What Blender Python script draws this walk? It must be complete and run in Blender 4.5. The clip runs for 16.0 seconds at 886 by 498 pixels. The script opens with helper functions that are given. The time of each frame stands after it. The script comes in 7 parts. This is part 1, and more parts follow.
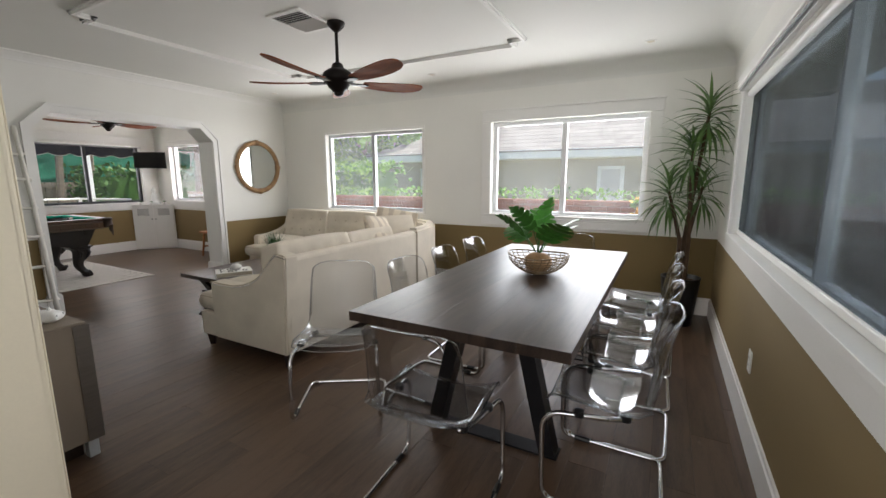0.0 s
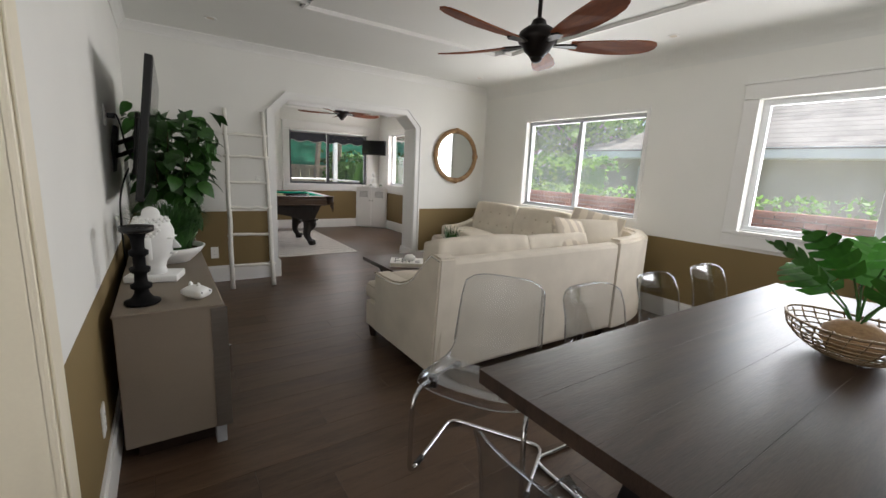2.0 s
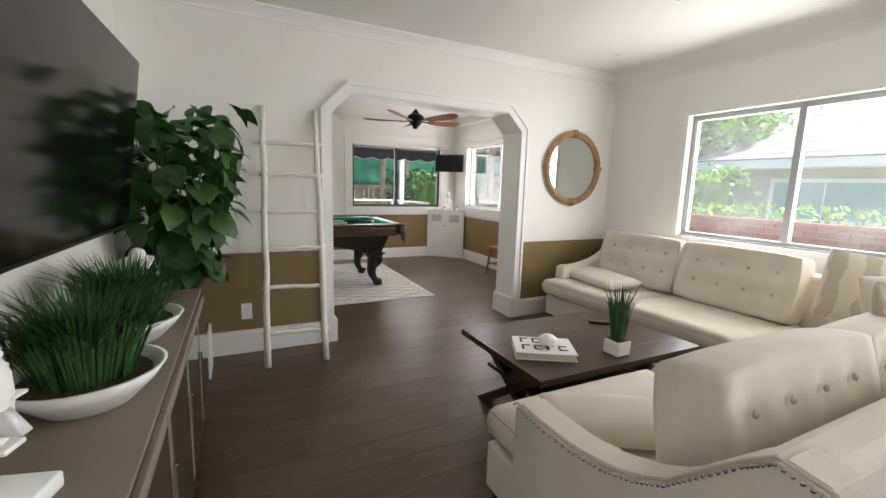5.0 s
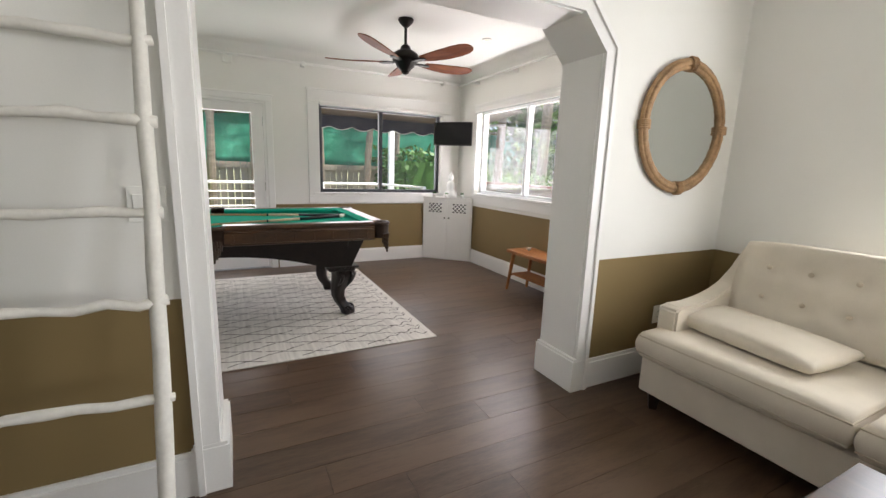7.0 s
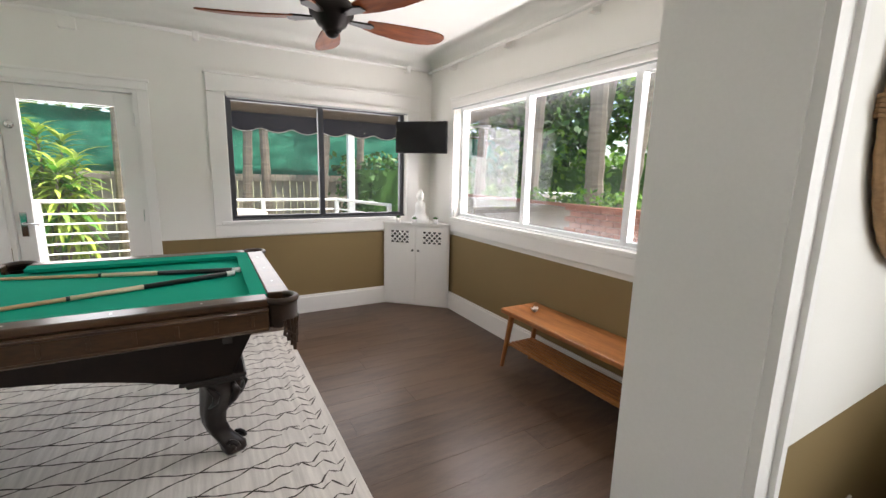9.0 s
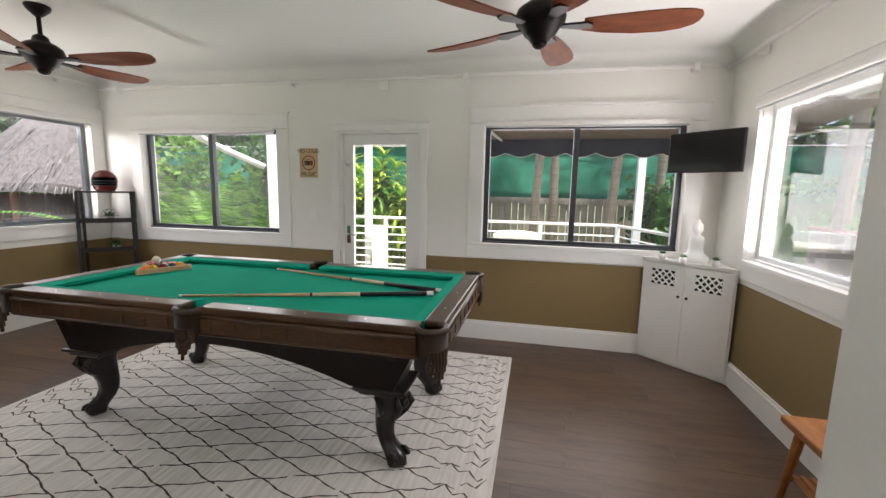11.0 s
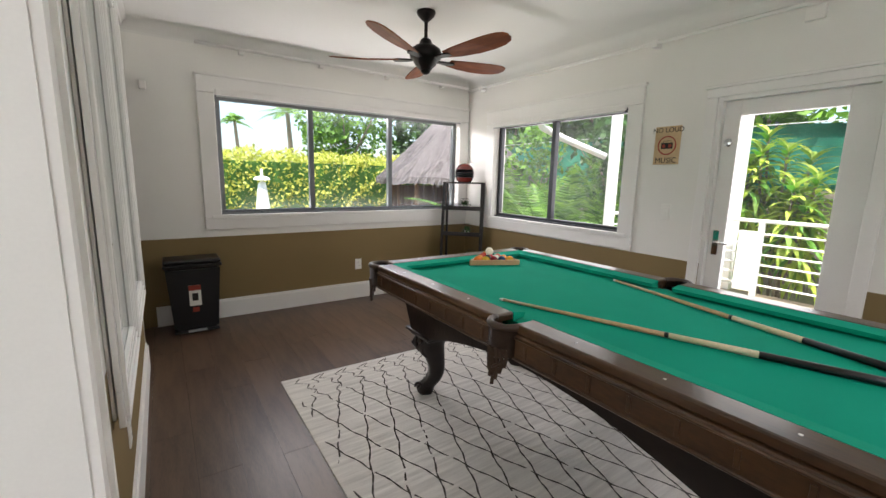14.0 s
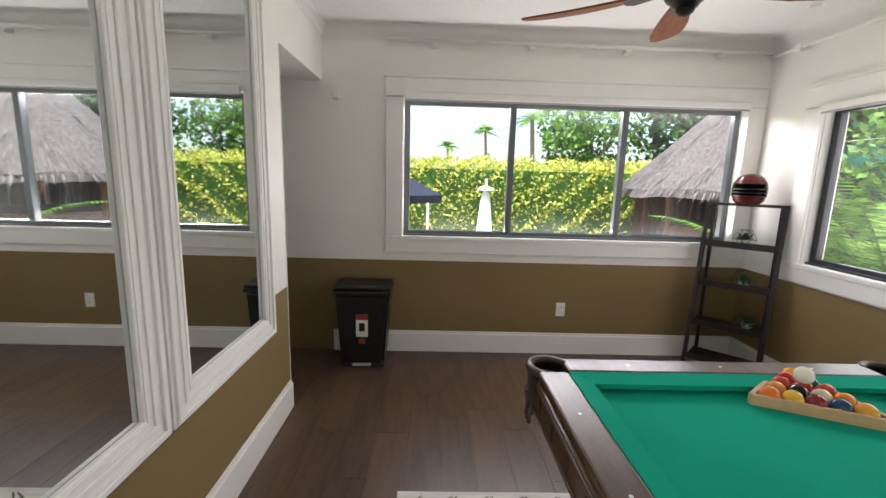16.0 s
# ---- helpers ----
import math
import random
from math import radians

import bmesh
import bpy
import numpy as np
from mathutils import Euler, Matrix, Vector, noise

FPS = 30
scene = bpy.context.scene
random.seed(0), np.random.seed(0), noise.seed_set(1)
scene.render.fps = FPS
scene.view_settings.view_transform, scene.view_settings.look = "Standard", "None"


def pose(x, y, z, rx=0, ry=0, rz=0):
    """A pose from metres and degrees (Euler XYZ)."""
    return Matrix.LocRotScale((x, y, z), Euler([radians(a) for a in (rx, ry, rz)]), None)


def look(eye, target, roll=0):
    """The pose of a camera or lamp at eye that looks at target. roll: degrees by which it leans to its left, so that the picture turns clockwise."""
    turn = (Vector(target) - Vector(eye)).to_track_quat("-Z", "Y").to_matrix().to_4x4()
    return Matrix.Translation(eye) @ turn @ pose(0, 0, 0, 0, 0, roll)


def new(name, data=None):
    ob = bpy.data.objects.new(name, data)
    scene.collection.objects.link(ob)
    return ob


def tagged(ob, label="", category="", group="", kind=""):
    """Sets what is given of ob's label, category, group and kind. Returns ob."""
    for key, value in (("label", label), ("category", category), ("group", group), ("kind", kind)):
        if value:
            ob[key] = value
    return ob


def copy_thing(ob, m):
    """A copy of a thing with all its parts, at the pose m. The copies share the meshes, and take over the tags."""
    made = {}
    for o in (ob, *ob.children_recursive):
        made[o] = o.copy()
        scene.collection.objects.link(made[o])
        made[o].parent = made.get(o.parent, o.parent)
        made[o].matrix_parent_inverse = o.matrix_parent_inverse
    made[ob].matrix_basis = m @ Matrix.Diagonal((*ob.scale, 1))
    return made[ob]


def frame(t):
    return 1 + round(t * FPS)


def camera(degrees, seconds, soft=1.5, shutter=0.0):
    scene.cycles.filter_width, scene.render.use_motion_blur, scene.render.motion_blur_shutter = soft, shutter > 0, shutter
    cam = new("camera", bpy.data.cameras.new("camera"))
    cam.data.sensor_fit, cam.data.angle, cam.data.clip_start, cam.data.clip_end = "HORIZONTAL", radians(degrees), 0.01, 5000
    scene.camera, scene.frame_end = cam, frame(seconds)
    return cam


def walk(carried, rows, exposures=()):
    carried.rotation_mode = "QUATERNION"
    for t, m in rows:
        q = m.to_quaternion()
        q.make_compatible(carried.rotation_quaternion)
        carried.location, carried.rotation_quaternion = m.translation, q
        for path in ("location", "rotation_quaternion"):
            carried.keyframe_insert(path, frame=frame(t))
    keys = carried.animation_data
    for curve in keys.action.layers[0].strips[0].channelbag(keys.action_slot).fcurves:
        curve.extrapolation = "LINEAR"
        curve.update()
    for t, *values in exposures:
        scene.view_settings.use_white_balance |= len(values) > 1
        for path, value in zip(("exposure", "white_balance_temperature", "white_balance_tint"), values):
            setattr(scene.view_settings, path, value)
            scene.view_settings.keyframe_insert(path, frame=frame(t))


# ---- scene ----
cam = camera(93.9, 16.0)
EXPOSURES = [(0, 0.95), (3.0, 0.88), (4.2, 1.25), (6.5, 1.48), (8.0, 1.62), (10.5, 1.3), (12.5, 1.38), (16.0, 1.43)]
PATH = [
    (0, (0.028, 0.18, 1.376), (-0.906, 1.917, 1.042), -0.1),
    (0.5, (-0.088, 0.372, 1.325), (-1.234, 1.979, 1.001), 0.8),
    (1, (-0.212, 0.537, 1.339), (-1.559, 1.975, 0.994), 1.5),
    (1.5, (-0.328, 0.712, 1.329), (-1.831, 1.981, 0.966), 2.5),
    (2, (-0.36, 0.848, 1.346), (-1.982, 1.956, 0.971), 2.8),
    (2.5, (-0.379, 0.893, 1.36), (-2.089, 1.862, 0.988), 2.4),
    (3, (-0.649, 0.862, 1.355), (-2.388, 1.786, 1.01), 2.6),
    (3.5, (-0.892, 0.975, 1.38), (-2.66, 1.85, 1.052), 2.0),
    (4, (-1.256, 1.108, 1.359), (-3.041, 1.964, 1.075), 1.9),
    (4.2, (-1.386, 1.113, 1.363), (-3.164, 1.982, 1.076), 1.9),
    (6.3, (-3.184, 1.83, 1.266), (-4.971, 2.654, 0.911), 1.4),
    (6.5, (-3.35, 1.909, 1.267), (-5.149, 2.703, 0.902), 1.8),
    (7, (-3.782, 2.042, 1.264), (-5.533, 2.932, 0.888), 1.9),
    (7.5, (-4.19, 2.199, 1.257), (-5.876, 3.208, 0.886), 0.6),
    (8, (-4.573, 2.405, 1.305), (-6.243, 3.443, 0.941), 1.4),
    (10.3, (-5.375, 3.365, 1.414), (-7.335, 3.665, 1.153), 2.1),
    (10.5, (-5.384, 3.433, 1.417), (-7.365, 3.501, 1.154), 1.8),
    (11, (-5.344, 3.514, 1.413), (-7.278, 3.086, 1.133), 1.2),
    (11.5, (-5.217, 3.521, 1.405), (-7.035, 2.744, 1.104), 0.7),
    (12, (-5.173, 3.564, 1.411), (-6.863, 2.541, 1.1), 0.4),
    (12.5, (-5.222, 3.512, 1.401), (-6.796, 2.321, 1.078), -0.0),
    (13, (-5.381, 3.322, 1.398), (-6.827, 1.983, 1.06), -0.0),
    (13.5, (-5.623, 3.168, 1.376), (-6.917, 1.682, 1.031), 0.4),
    (14, (-5.905, 3.031, 1.368), (-7.013, 1.4, 1.032), 1.3),
    (14.5, (-6.153, 2.838, 1.369), (-7.004, 1.055, 1.053), 2.0),
    (15, (-6.4, 2.617, 1.389), (-6.965, 0.723, 1.084), 2.2),
    (15.5, (-6.603, 2.38, 1.414), (-6.878, 0.422, 1.113), 2.0),
    (16, (-6.61, 2.034, 1.455), (-6.658, 0.062, 1.12), 1.6),
]
walk(cam, [(t, look(eye, target, roll)) for t, eye, target, roll in PATH], EXPOSURES)

# ---- world, sun and daylight ----
world = bpy.data.worlds.new("world")
scene.world = world
world.use_nodes = True
_wn = world.node_tree.nodes
_sky = _wn.new("ShaderNodeTexSky")
_sky.sky_type, _sky.sun_disc = "NISHITA", False
_sky.sun_elevation, _sky.sun_rotation = radians(69), radians(32)
_sky.air_density, _sky.dust_density = 1.0, 2.5
world.node_tree.links.new(_sky.outputs["Color"], _wn["Background"].inputs["Color"])
_wn["Background"].inputs["Strength"].default_value = 0.15
sun = new("sun", bpy.data.lights.new("sun", "SUN"))
sun.data.energy, sun.data.angle, sun.data.color = 5.0, radians(0.6), (1.0, 0.95, 0.86)
sun.matrix_world = look((2.0, 3.2, 10), (0, 0, 0), 0)


def window_light(name, centre, aim, width, height, watts, colour=(1.0, 0.985, 1.01)):
    """An area lamp that stands in for sky light at a window's opening."""
    lamp = new(name, bpy.data.lights.new(name, "AREA"))
    lamp.data.shape, lamp.data.size, lamp.data.size_y = "RECTANGLE", width, height
    lamp.data.energy, lamp.data.color = watts, colour
    lamp.matrix_world = look(centre, aim)
    return lamp


SKY_W = 0.46
POOL_W = 0.41
POOL_TINT = (1.0, 0.93, 0.955)    # light turned warm by the foliage and deck outside
window_light("skylight_living_west", (-3.75, 5.2, 1.5), (-3.75, 0, 1.2), 1.6, 1.0, 45 * SKY_W)
window_light("skylight_living_mid", (-0.98, 5.2, 1.5), (-0.98, 0, 1.2), 1.6, 1.0, 45 * SKY_W)
window_light("skylight_living_east", (0.75, 2.6, 1.5), (-3, 2.6, 1.2), 2.4, 1.0, 22 * SKY_W)
window_light("skylight_pool_west", (-9.5, 3.88, 1.48), (-5, 3.88, 1.2), 1.6, 1.0, 17 * POOL_W, POOL_TINT)
window_light("skylight_pool_southwest", (-9.5, 0.0, 1.48), (-5, 0, 1.2), 1.6, 1.0, 15 * POOL_W, POOL_TINT)
window_light("skylight_pool_door", (-9.5, 1.95, 1.1), (-5, 1.95, 1.0), 0.6, 1.7, 12 * POOL_W, POOL_TINT)
window_light("skylight_pool_south", (-7.7, -1.50, 2.052), (-7.7, 1.5, 1.9), 2.4, 0.03, 42 * POOL_W, POOL_TINT)
window_light("skylight_pool_north", (-7.5, 5.15, 2.020), (-7.5, 2.0, 1.9), 2.2, 0.03, 42 * POOL_W, POOL_TINT)
# two strip lamps added behind the sill bars to brighten upper walls and ceiling
window_light("patio_bounce_north", (-7.5, 5.15, 0.985), (-7.5, 2.6, 2.5), 2.2, 0.03, 38 * POOL_W, POOL_TINT)
window_light("garden_bounce_south", (-7.7, -1.48, 1.010), (-7.7, 1.2, 2.5), 2.4, 0.03, 26 * POOL_W, POOL_TINT)
# added fill lamp inside the closed entry, for an unseen opening behind the camera
window_light("skylight_entry", (0.0, -1.35, 1.5), (0.0, 3, 1.2), 2.0, 1.8, 30 * SKY_W)

# ---- helpers ----


def rgb(h):
    """Linear colour from an sRGB hex code."""
    c = [int(h[i:i + 2], 16) / 255 for i in (0, 2, 4)]
    return tuple(v / 12.92 if v <= 0.04045 else ((v + 0.055) / 1.055) ** 2.4 for v in c) + (1.0,)


def nodes_of(m):
    return m.node_tree.nodes, m.node_tree.links


def mat(name, colour, rough=0.6, metal=0.0, var=0.12, scale=6.0, fine=60.0, bump=0.15, stretch=(1, 1, 1), second=None, spec=0.5, coords="Object", per_object=0.0):
    """A painted, woven or stained surface: base colour with broad and fine variation, and fine relief."""
    m = bpy.data.materials.new(name)
    m.use_nodes = True
    n, l = nodes_of(m)
    b = n["Principled BSDF"]
    b.inputs["Roughness"].default_value, b.inputs["Metallic"].default_value = rough, metal
    b.inputs["Specular IOR Level"].default_value = spec
    co = n.new("ShaderNodeTexCoord")
    mp = n.new("ShaderNodeMapping")
    mp.inputs["Scale"].default_value = stretch
    l.new(co.outputs[coords], mp.inputs["Vector"])
    broad, small = n.new("ShaderNodeTexNoise"), n.new("ShaderNodeTexNoise")
    broad.inputs["Scale"].default_value, small.inputs["Scale"].default_value = scale, fine
    broad.inputs["Detail"].default_value, small.inputs["Detail"].default_value = 4, 3
    for t in (broad, small):
        l.new(mp.outputs[0], t.inputs["Vector"])
    add = n.new("ShaderNodeMath")
    add.operation = "MULTIPLY_ADD"
    l.new(small.outputs["Fac"], add.inputs[0])
    add.inputs[1].default_value = 0.5
    l.new(broad.outputs["Fac"], add.inputs[2])
    last = add.outputs[0]
    if per_object:
        info = n.new("ShaderNodeObjectInfo")
        a2 = n.new("ShaderNodeMath")
        a2.operation = "MULTIPLY_ADD"
        l.new(info.outputs["Random"], a2.inputs[0])
        a2.inputs[1].default_value = per_object
        l.new(last, a2.inputs[2])
        last = a2.outputs[0]
    ramp = n.new("ShaderNodeValToRGB")
    c = rgb(colour)
    c2 = rgb(second) if second else tuple(min(1, v * (1 + var)) for v in c[:3]) + (1,)
    c1 = tuple(v * (1 - var) for v in c[:3]) + (1,)
    ramp.color_ramp.elements[0].position, ramp.color_ramp.elements[1].position = 0.5, 1.0 + per_object * 0.6
    ramp.color_ramp.elements[0].color, ramp.color_ramp.elements[1].color = c1, c2
    l.new(last, ramp.inputs["Fac"])
    l.new(ramp.outputs["Color"], b.inputs["Base Color"])
    if bump:
        bp = n.new("ShaderNodeBump")
        bp.inputs["Strength"].default_value, bp.inputs["Distance"].default_value = bump, 0.004
        l.new(last, bp.inputs["Height"])
        l.new(bp.outputs[0], b.inputs["Normal"])
    return m


def wall_paint(name):
    """White wall over an olive dado, parted at a painted line."""
    m = mat(name, "edece6", 0.75, var=0.03, scale=1.3, fine=220, bump=0.06, coords="Generated")
    n, l = nodes_of(m)
    b = n["Principled BSDF"]
    geo, sep = n.new("ShaderNodeNewGeometry"), n.new("ShaderNodeSeparateXYZ")
    l.new(geo.outputs["Position"], sep.inputs[0])
    for t in n:
        if t.type == "TEX_NOISE":
            l.new(geo.outputs["Position"], t.inputs["Vector"])
    cut = n.new("ShaderNodeMath")
    cut.operation = "LESS_THAN"
    l.new(sep.outputs["Z"], cut.inputs[0])
    cut.inputs[1].default_value = 0.785
    mix = n.new("ShaderNodeMix")
    mix.data_type = "RGBA"
    l.new(cut.outputs[0], mix.inputs["Factor"])
    old = b.inputs["Base Color"].links[0].from_socket
    l.new(old, mix.inputs["A"])
    tint = n.new("ShaderNodeMix")
    tint.data_type, tint.blend_type = "RGBA", "MULTIPLY"
    tint.inputs["Factor"].default_value = 1.0
    l.new(old, tint.inputs["A"])
    tint.inputs["B"].default_value = rgb("8f7a52")
    l.new(tint.outputs["Result"], mix.inputs["B"])
    l.new(mix.outputs["Result"], b.inputs["Base Color"])
    return m


def glass(name, colour=(1, 1, 1, 1), rough=0.0, ior=1.45):
    m = bpy.data.materials.new(name)
    m.use_nodes = True
    n, l = nodes_of(m)
    n.remove(n["Principled BSDF"])
    g = n.new("ShaderNodeBsdfGlass")
    g.inputs["Color"].default_value, g.inputs["Roughness"].default_value, g.inputs["IOR"].default_value = colour, rough, ior
    l.new(g.outputs[0], n["Material Output"].inputs["Surface"])
    return m


def pane_glass(name, tint=(1, 1, 1, 1), gloss=1.0, veil=0.0):
    """Thin window glass: clear, with a reflection that grows at grazing angles. veil mixes in a whitish glare."""
    m = bpy.data.materials.new(name)
    m.use_nodes = True
    n, l = nodes_of(m)
    n.remove(n["Principled BSDF"])
    tr, gl, mx, fr = n.new("ShaderNodeBsdfTransparent"), n.new("ShaderNodeBsdfGlossy"), n.new("ShaderNodeMixShader"), n.new("ShaderNodeFresnel")
    tr.inputs["Color"].default_value = tint
    gl.inputs["Roughness"].default_value = 0.01
    fr.inputs["IOR"].default_value = 1.3
    half = n.new("ShaderNodeMath")
    half.operation = "MULTIPLY"
    half.inputs[1].default_value = 0.3 * gloss
    l.new(fr.outputs[0], half.inputs[0])
    l.new(half.outputs[0], mx.inputs[0])
    l.new(tr.outputs[0], mx.inputs[1])
    l.new(gl.outputs[0], mx.inputs[2])
    if veil:
        # whitish translucent mix that imitates glare over the panes, a little uneven
        glare, over, noise, amount = n.new("ShaderNodeBsdfTranslucent"), n.new("ShaderNodeMixShader"), n.new("ShaderNodeTexNoise"), n.new("ShaderNodeMath")
        noise.inputs["Scale"].default_value, amount.operation, amount.inputs[1].default_value = 3.0, "MULTIPLY", 2 * veil
        glare.inputs["Color"].default_value = (0.85, 0.86, 0.86, 1)
        l.new(noise.outputs["Fac"], amount.inputs[0])
        l.new(amount.outputs[0], over.inputs[0])
        l.new(mx.outputs[0], over.inputs[1])
        l.new(glare.outputs[0], over.inputs[2])
        mx = over
    l.new(mx.outputs[0], n["Material Output"].inputs["Surface"])
    return m


def mirror_mat(name):
    return mat(name, "dfe3e2", 0.02, 1.0, var=0.01, bump=0.0)


def thing(name, m=None, label="", category="", group="", kind=""):
    ob = new(name)
    ob.matrix_world = m or Matrix()
    return tagged(ob, label, category, group, kind)


def part(name, bm, material, parent=None, label="", smooth=False, kind=""):
    """Links a bmesh as one mesh object under a thing or a part."""
    me = bpy.data.meshes.new(name)
    if smooth:
        for f in bm.faces:
            f.smooth = True
    bm.normal_update()
    bm.to_mesh(me)
    bm.free()
    for x in material if isinstance(material, (list, tuple)) else (material,):
        me.materials.append(x)
    ob = new(name, me)
    if parent is not None:
        ob.parent = parent
    return tagged(ob, label, kind=kind)


def again(src, m, parent=None):
    """One more piece that shares the mesh of src."""
    ob = new(src.name.split(".")[0], src.data)
    ob.parent = parent
    ob.matrix_basis = m
    return ob


def B():
    return bmesh.new()


def box(bm, x0, x1, y0, y1, z0, z1, bev=0.0, m=None, seg=2):
    r = bmesh.ops.create_cube(bm, size=1)
    vs = r["verts"]
    for v in vs:
        v.co = Vector(((x0 + x1) / 2 + v.co.x * (x1 - x0), (y0 + y1) / 2 + v.co.y * (y1 - y0), (z0 + z1) / 2 + v.co.z * (z1 - z0)))
    if m is not None:
        bmesh.ops.transform(bm, matrix=m, verts=vs)
    if bev:
        es = list({e for v in vs for e in v.link_edges})
        bmesh.ops.bevel(bm, geom=es, offset=min(bev, 0.45 * min(x1 - x0, y1 - y0, z1 - z0)), segments=seg, affect="EDGES", profile=0.5)


def boxed(x0, x1, y0, y1, z0, z1, bev=0.0, m=None):
    bm = B()
    box(bm, x0, x1, y0, y1, z0, z1, bev, m)
    return bm


def tube(bm, pts, r, seg=8, closed=False, caps=True):
    """A round bar along a polyline; r may be one radius or one for each point."""
    pts = [Vector(p) for p in pts]
    rs = r if isinstance(r, (list, tuple)) else [r] * len(pts)
    k = len(pts)
    rings, up = [], None
    for i, p in enumerate(pts):
        a = pts[(i - 1) % k] if (closed or i > 0) else p
        b = pts[(i + 1) % k] if (closed or i < k - 1) else p
        d = (b - a).normalized()
        if up is None:
            up = d.orthogonal().normalized()
        up = (up - d * up.dot(d))
        up = up.normalized() if up.length > 1e-6 else d.orthogonal().normalized()
        side = d.cross(up)
        rings.append([bm.verts.new(p + (up * math.cos(t) + side * math.sin(t)) * rs[i]) for t in (2 * math.pi * j / seg for j in range(seg))])
    for i in range(k if closed else k - 1):
        a, b = rings[i], rings[(i + 1) % k]
        for j in range(seg):
            bm.faces.new((a[j], a[(j + 1) % seg], b[(j + 1) % seg], b[j]))
    if caps and not closed:
        bm.faces.new(rings[0][::-1])
        bm.faces.new(rings[-1])
    return bm


def rounded(pts, r, n=4):
    """A polyline with its corners rounded."""
    pts = [Vector(p) for p in pts]
    out = [pts[0]]
    for a, b, c in zip(pts, pts[1:], pts[2:]):
        u, v = (a - b), (c - b)
        d = min(r, u.length * 0.45, v.length * 0.45)
        p0, p1 = b + u.normalized() * d, b + v.normalized() * d
        for i in range(n + 1):
            t = i / n
            out.append(p0 * (1 - t) ** 2 + b * 2 * t * (1 - t) + p1 * t * t)
    return out + [pts[-1]]


def lathe(bm, profile, seg=24, centre=(0, 0, 0), m=None):
    rings = []
    c = Vector(centre)
    for r, z in profile:
        rings.append([bm.verts.new(c + Vector((r * math.cos(t), r * math.sin(t), z))) for t in (2 * math.pi * j / seg for j in range(seg))])
    for a, b in zip(rings, rings[1:]):
        for j in range(seg):
            bm.faces.new((a[j], a[(j + 1) % seg], b[(j + 1) % seg], b[j]))
    bm.faces.new(rings[0][::-1])
    bm.faces.new(rings[-1])
    if m is not None:
        bmesh.ops.transform(bm, matrix=m, verts=[v for r in rings for v in r])
    return bm


def prism(bm, pts, a0, a1, axis="y"):
    """A polygon in the plane across the axis, drawn out from a0 to a1."""
    def at(p, a):
        return {"x": (a, p[0], p[1]), "y": (p[0], a, p[1]), "z": (p[0], p[1], a)}[axis]
    lo, hi = [bm.verts.new(at(p, a0)) for p in pts], [bm.verts.new(at(p, a1)) for p in pts]
    k = len(pts)
    fs = [bm.faces.new(lo), bm.faces.new(hi[::-1])]
    for i in range(k):
        fs.append(bm.faces.new((lo[i], hi[i], hi[(i + 1) % k], lo[(i + 1) % k])))
    bmesh.ops.recalc_face_normals(bm, faces=fs)
    return bm


def cushion(bm, sx, sy, sz, m=None, puff=0.35, n=8, edge=0.25):
    """A stuffed box: full in the middle, thinner at the seams."""
    r = bmesh.ops.create_cube(bm, size=2)
    vs = r["verts"]
    es = list({e for v in vs for e in v.link_edges})
    bmesh.ops.subdivide_edges(bm, edges=es, cuts=n, use_grid_fill=True)
    vs = bm.verts[:]
    for v in vs:
        x, y, z = v.co
        k = (1 - abs(x) ** 4 * edge) * (1 - abs(y) ** 4 * edge)
        h = (1 - puff * (abs(x) ** 3 * 0.7 + abs(y) ** 3 * 0.7 - 0.35 * abs(x * y) ** 3))
        s = 1 - 0.05 * (abs(z) ** 2)
        v.co = Vector((x * sx / 2 * s * (1 - 0.04 * abs(y) ** 4 * 0), y * sy / 2 * s, z * sz / 2 * h * (0.6 + 0.4 * k)))
    if m is not None:
        bmesh.ops.transform(bm, matrix=m, verts=vs)
    for v in vs:
        for f in v.link_faces:
            f.smooth = True
    return bm


# ---- materials ----
M_WALL = wall_paint("wall_paint")
M_CEIL = mat("ceiling_paint", "e8e8e3", 0.85, var=0.02, scale=1.2, fine=160, bump=0.05)
M_TRIM = mat("trim_paint", "efeeea", 0.42, var=0.03, scale=2.5, fine=120, bump=0.05)
M_JAMB = mat("cream_door_paint", "efe6cf", 0.4, var=0.03, scale=2.5, fine=120, bump=0.04)
M_FLOOR = mat("vinyl_plank", "443429", 0.34, var=0.34, scale=2.2, fine=22, bump=0.10, stretch=(9, 1.1, 1), second="5d4939", per_object=0.24, spec=0.45)
M_FLOORGAP = mat("plank_joint", "2a201a", 0.8, var=0.1)
M_FRAME_GREY = mat("grey_aluminium", "b4b7b9", 0.4, 0.15, var=0.06, scale=4, bump=0.03)
M_FRAME_MID = mat("weathered_aluminium", "6f7376", 0.42, 0.3, var=0.08, scale=4, bump=0.03)
M_FRAME_DARK = mat("bronze_aluminium", "44464a", 0.42, 0.5, var=0.08, scale=4, bump=0.03)
M_FRAME_WHITE = mat("white_aluminium", "e9ebec", 0.35, 0.0, var=0.03, scale=4, bump=0.02)
# the panes carry a weak white veil, imitating glare from the bright outside
M_PANE = pane_glass("window_glass", (0.97, 0.98, 0.98, 1), veil=0.006)
M_PANE_HAZY = pane_glass("hazy_window_glass", (0.97, 0.98, 0.98, 1), veil=0.022)
M_PANE_SCREEN = pane_glass("shade_mesh", (0.32, 0.35, 0.37, 1), 0.1, veil=0.018)
M_MIRROR = mirror_mat("mirror_glass")
M_CHROME = mat("chrome", "d9dadb", 0.09, 1.0, var=0.03, bump=0.0)
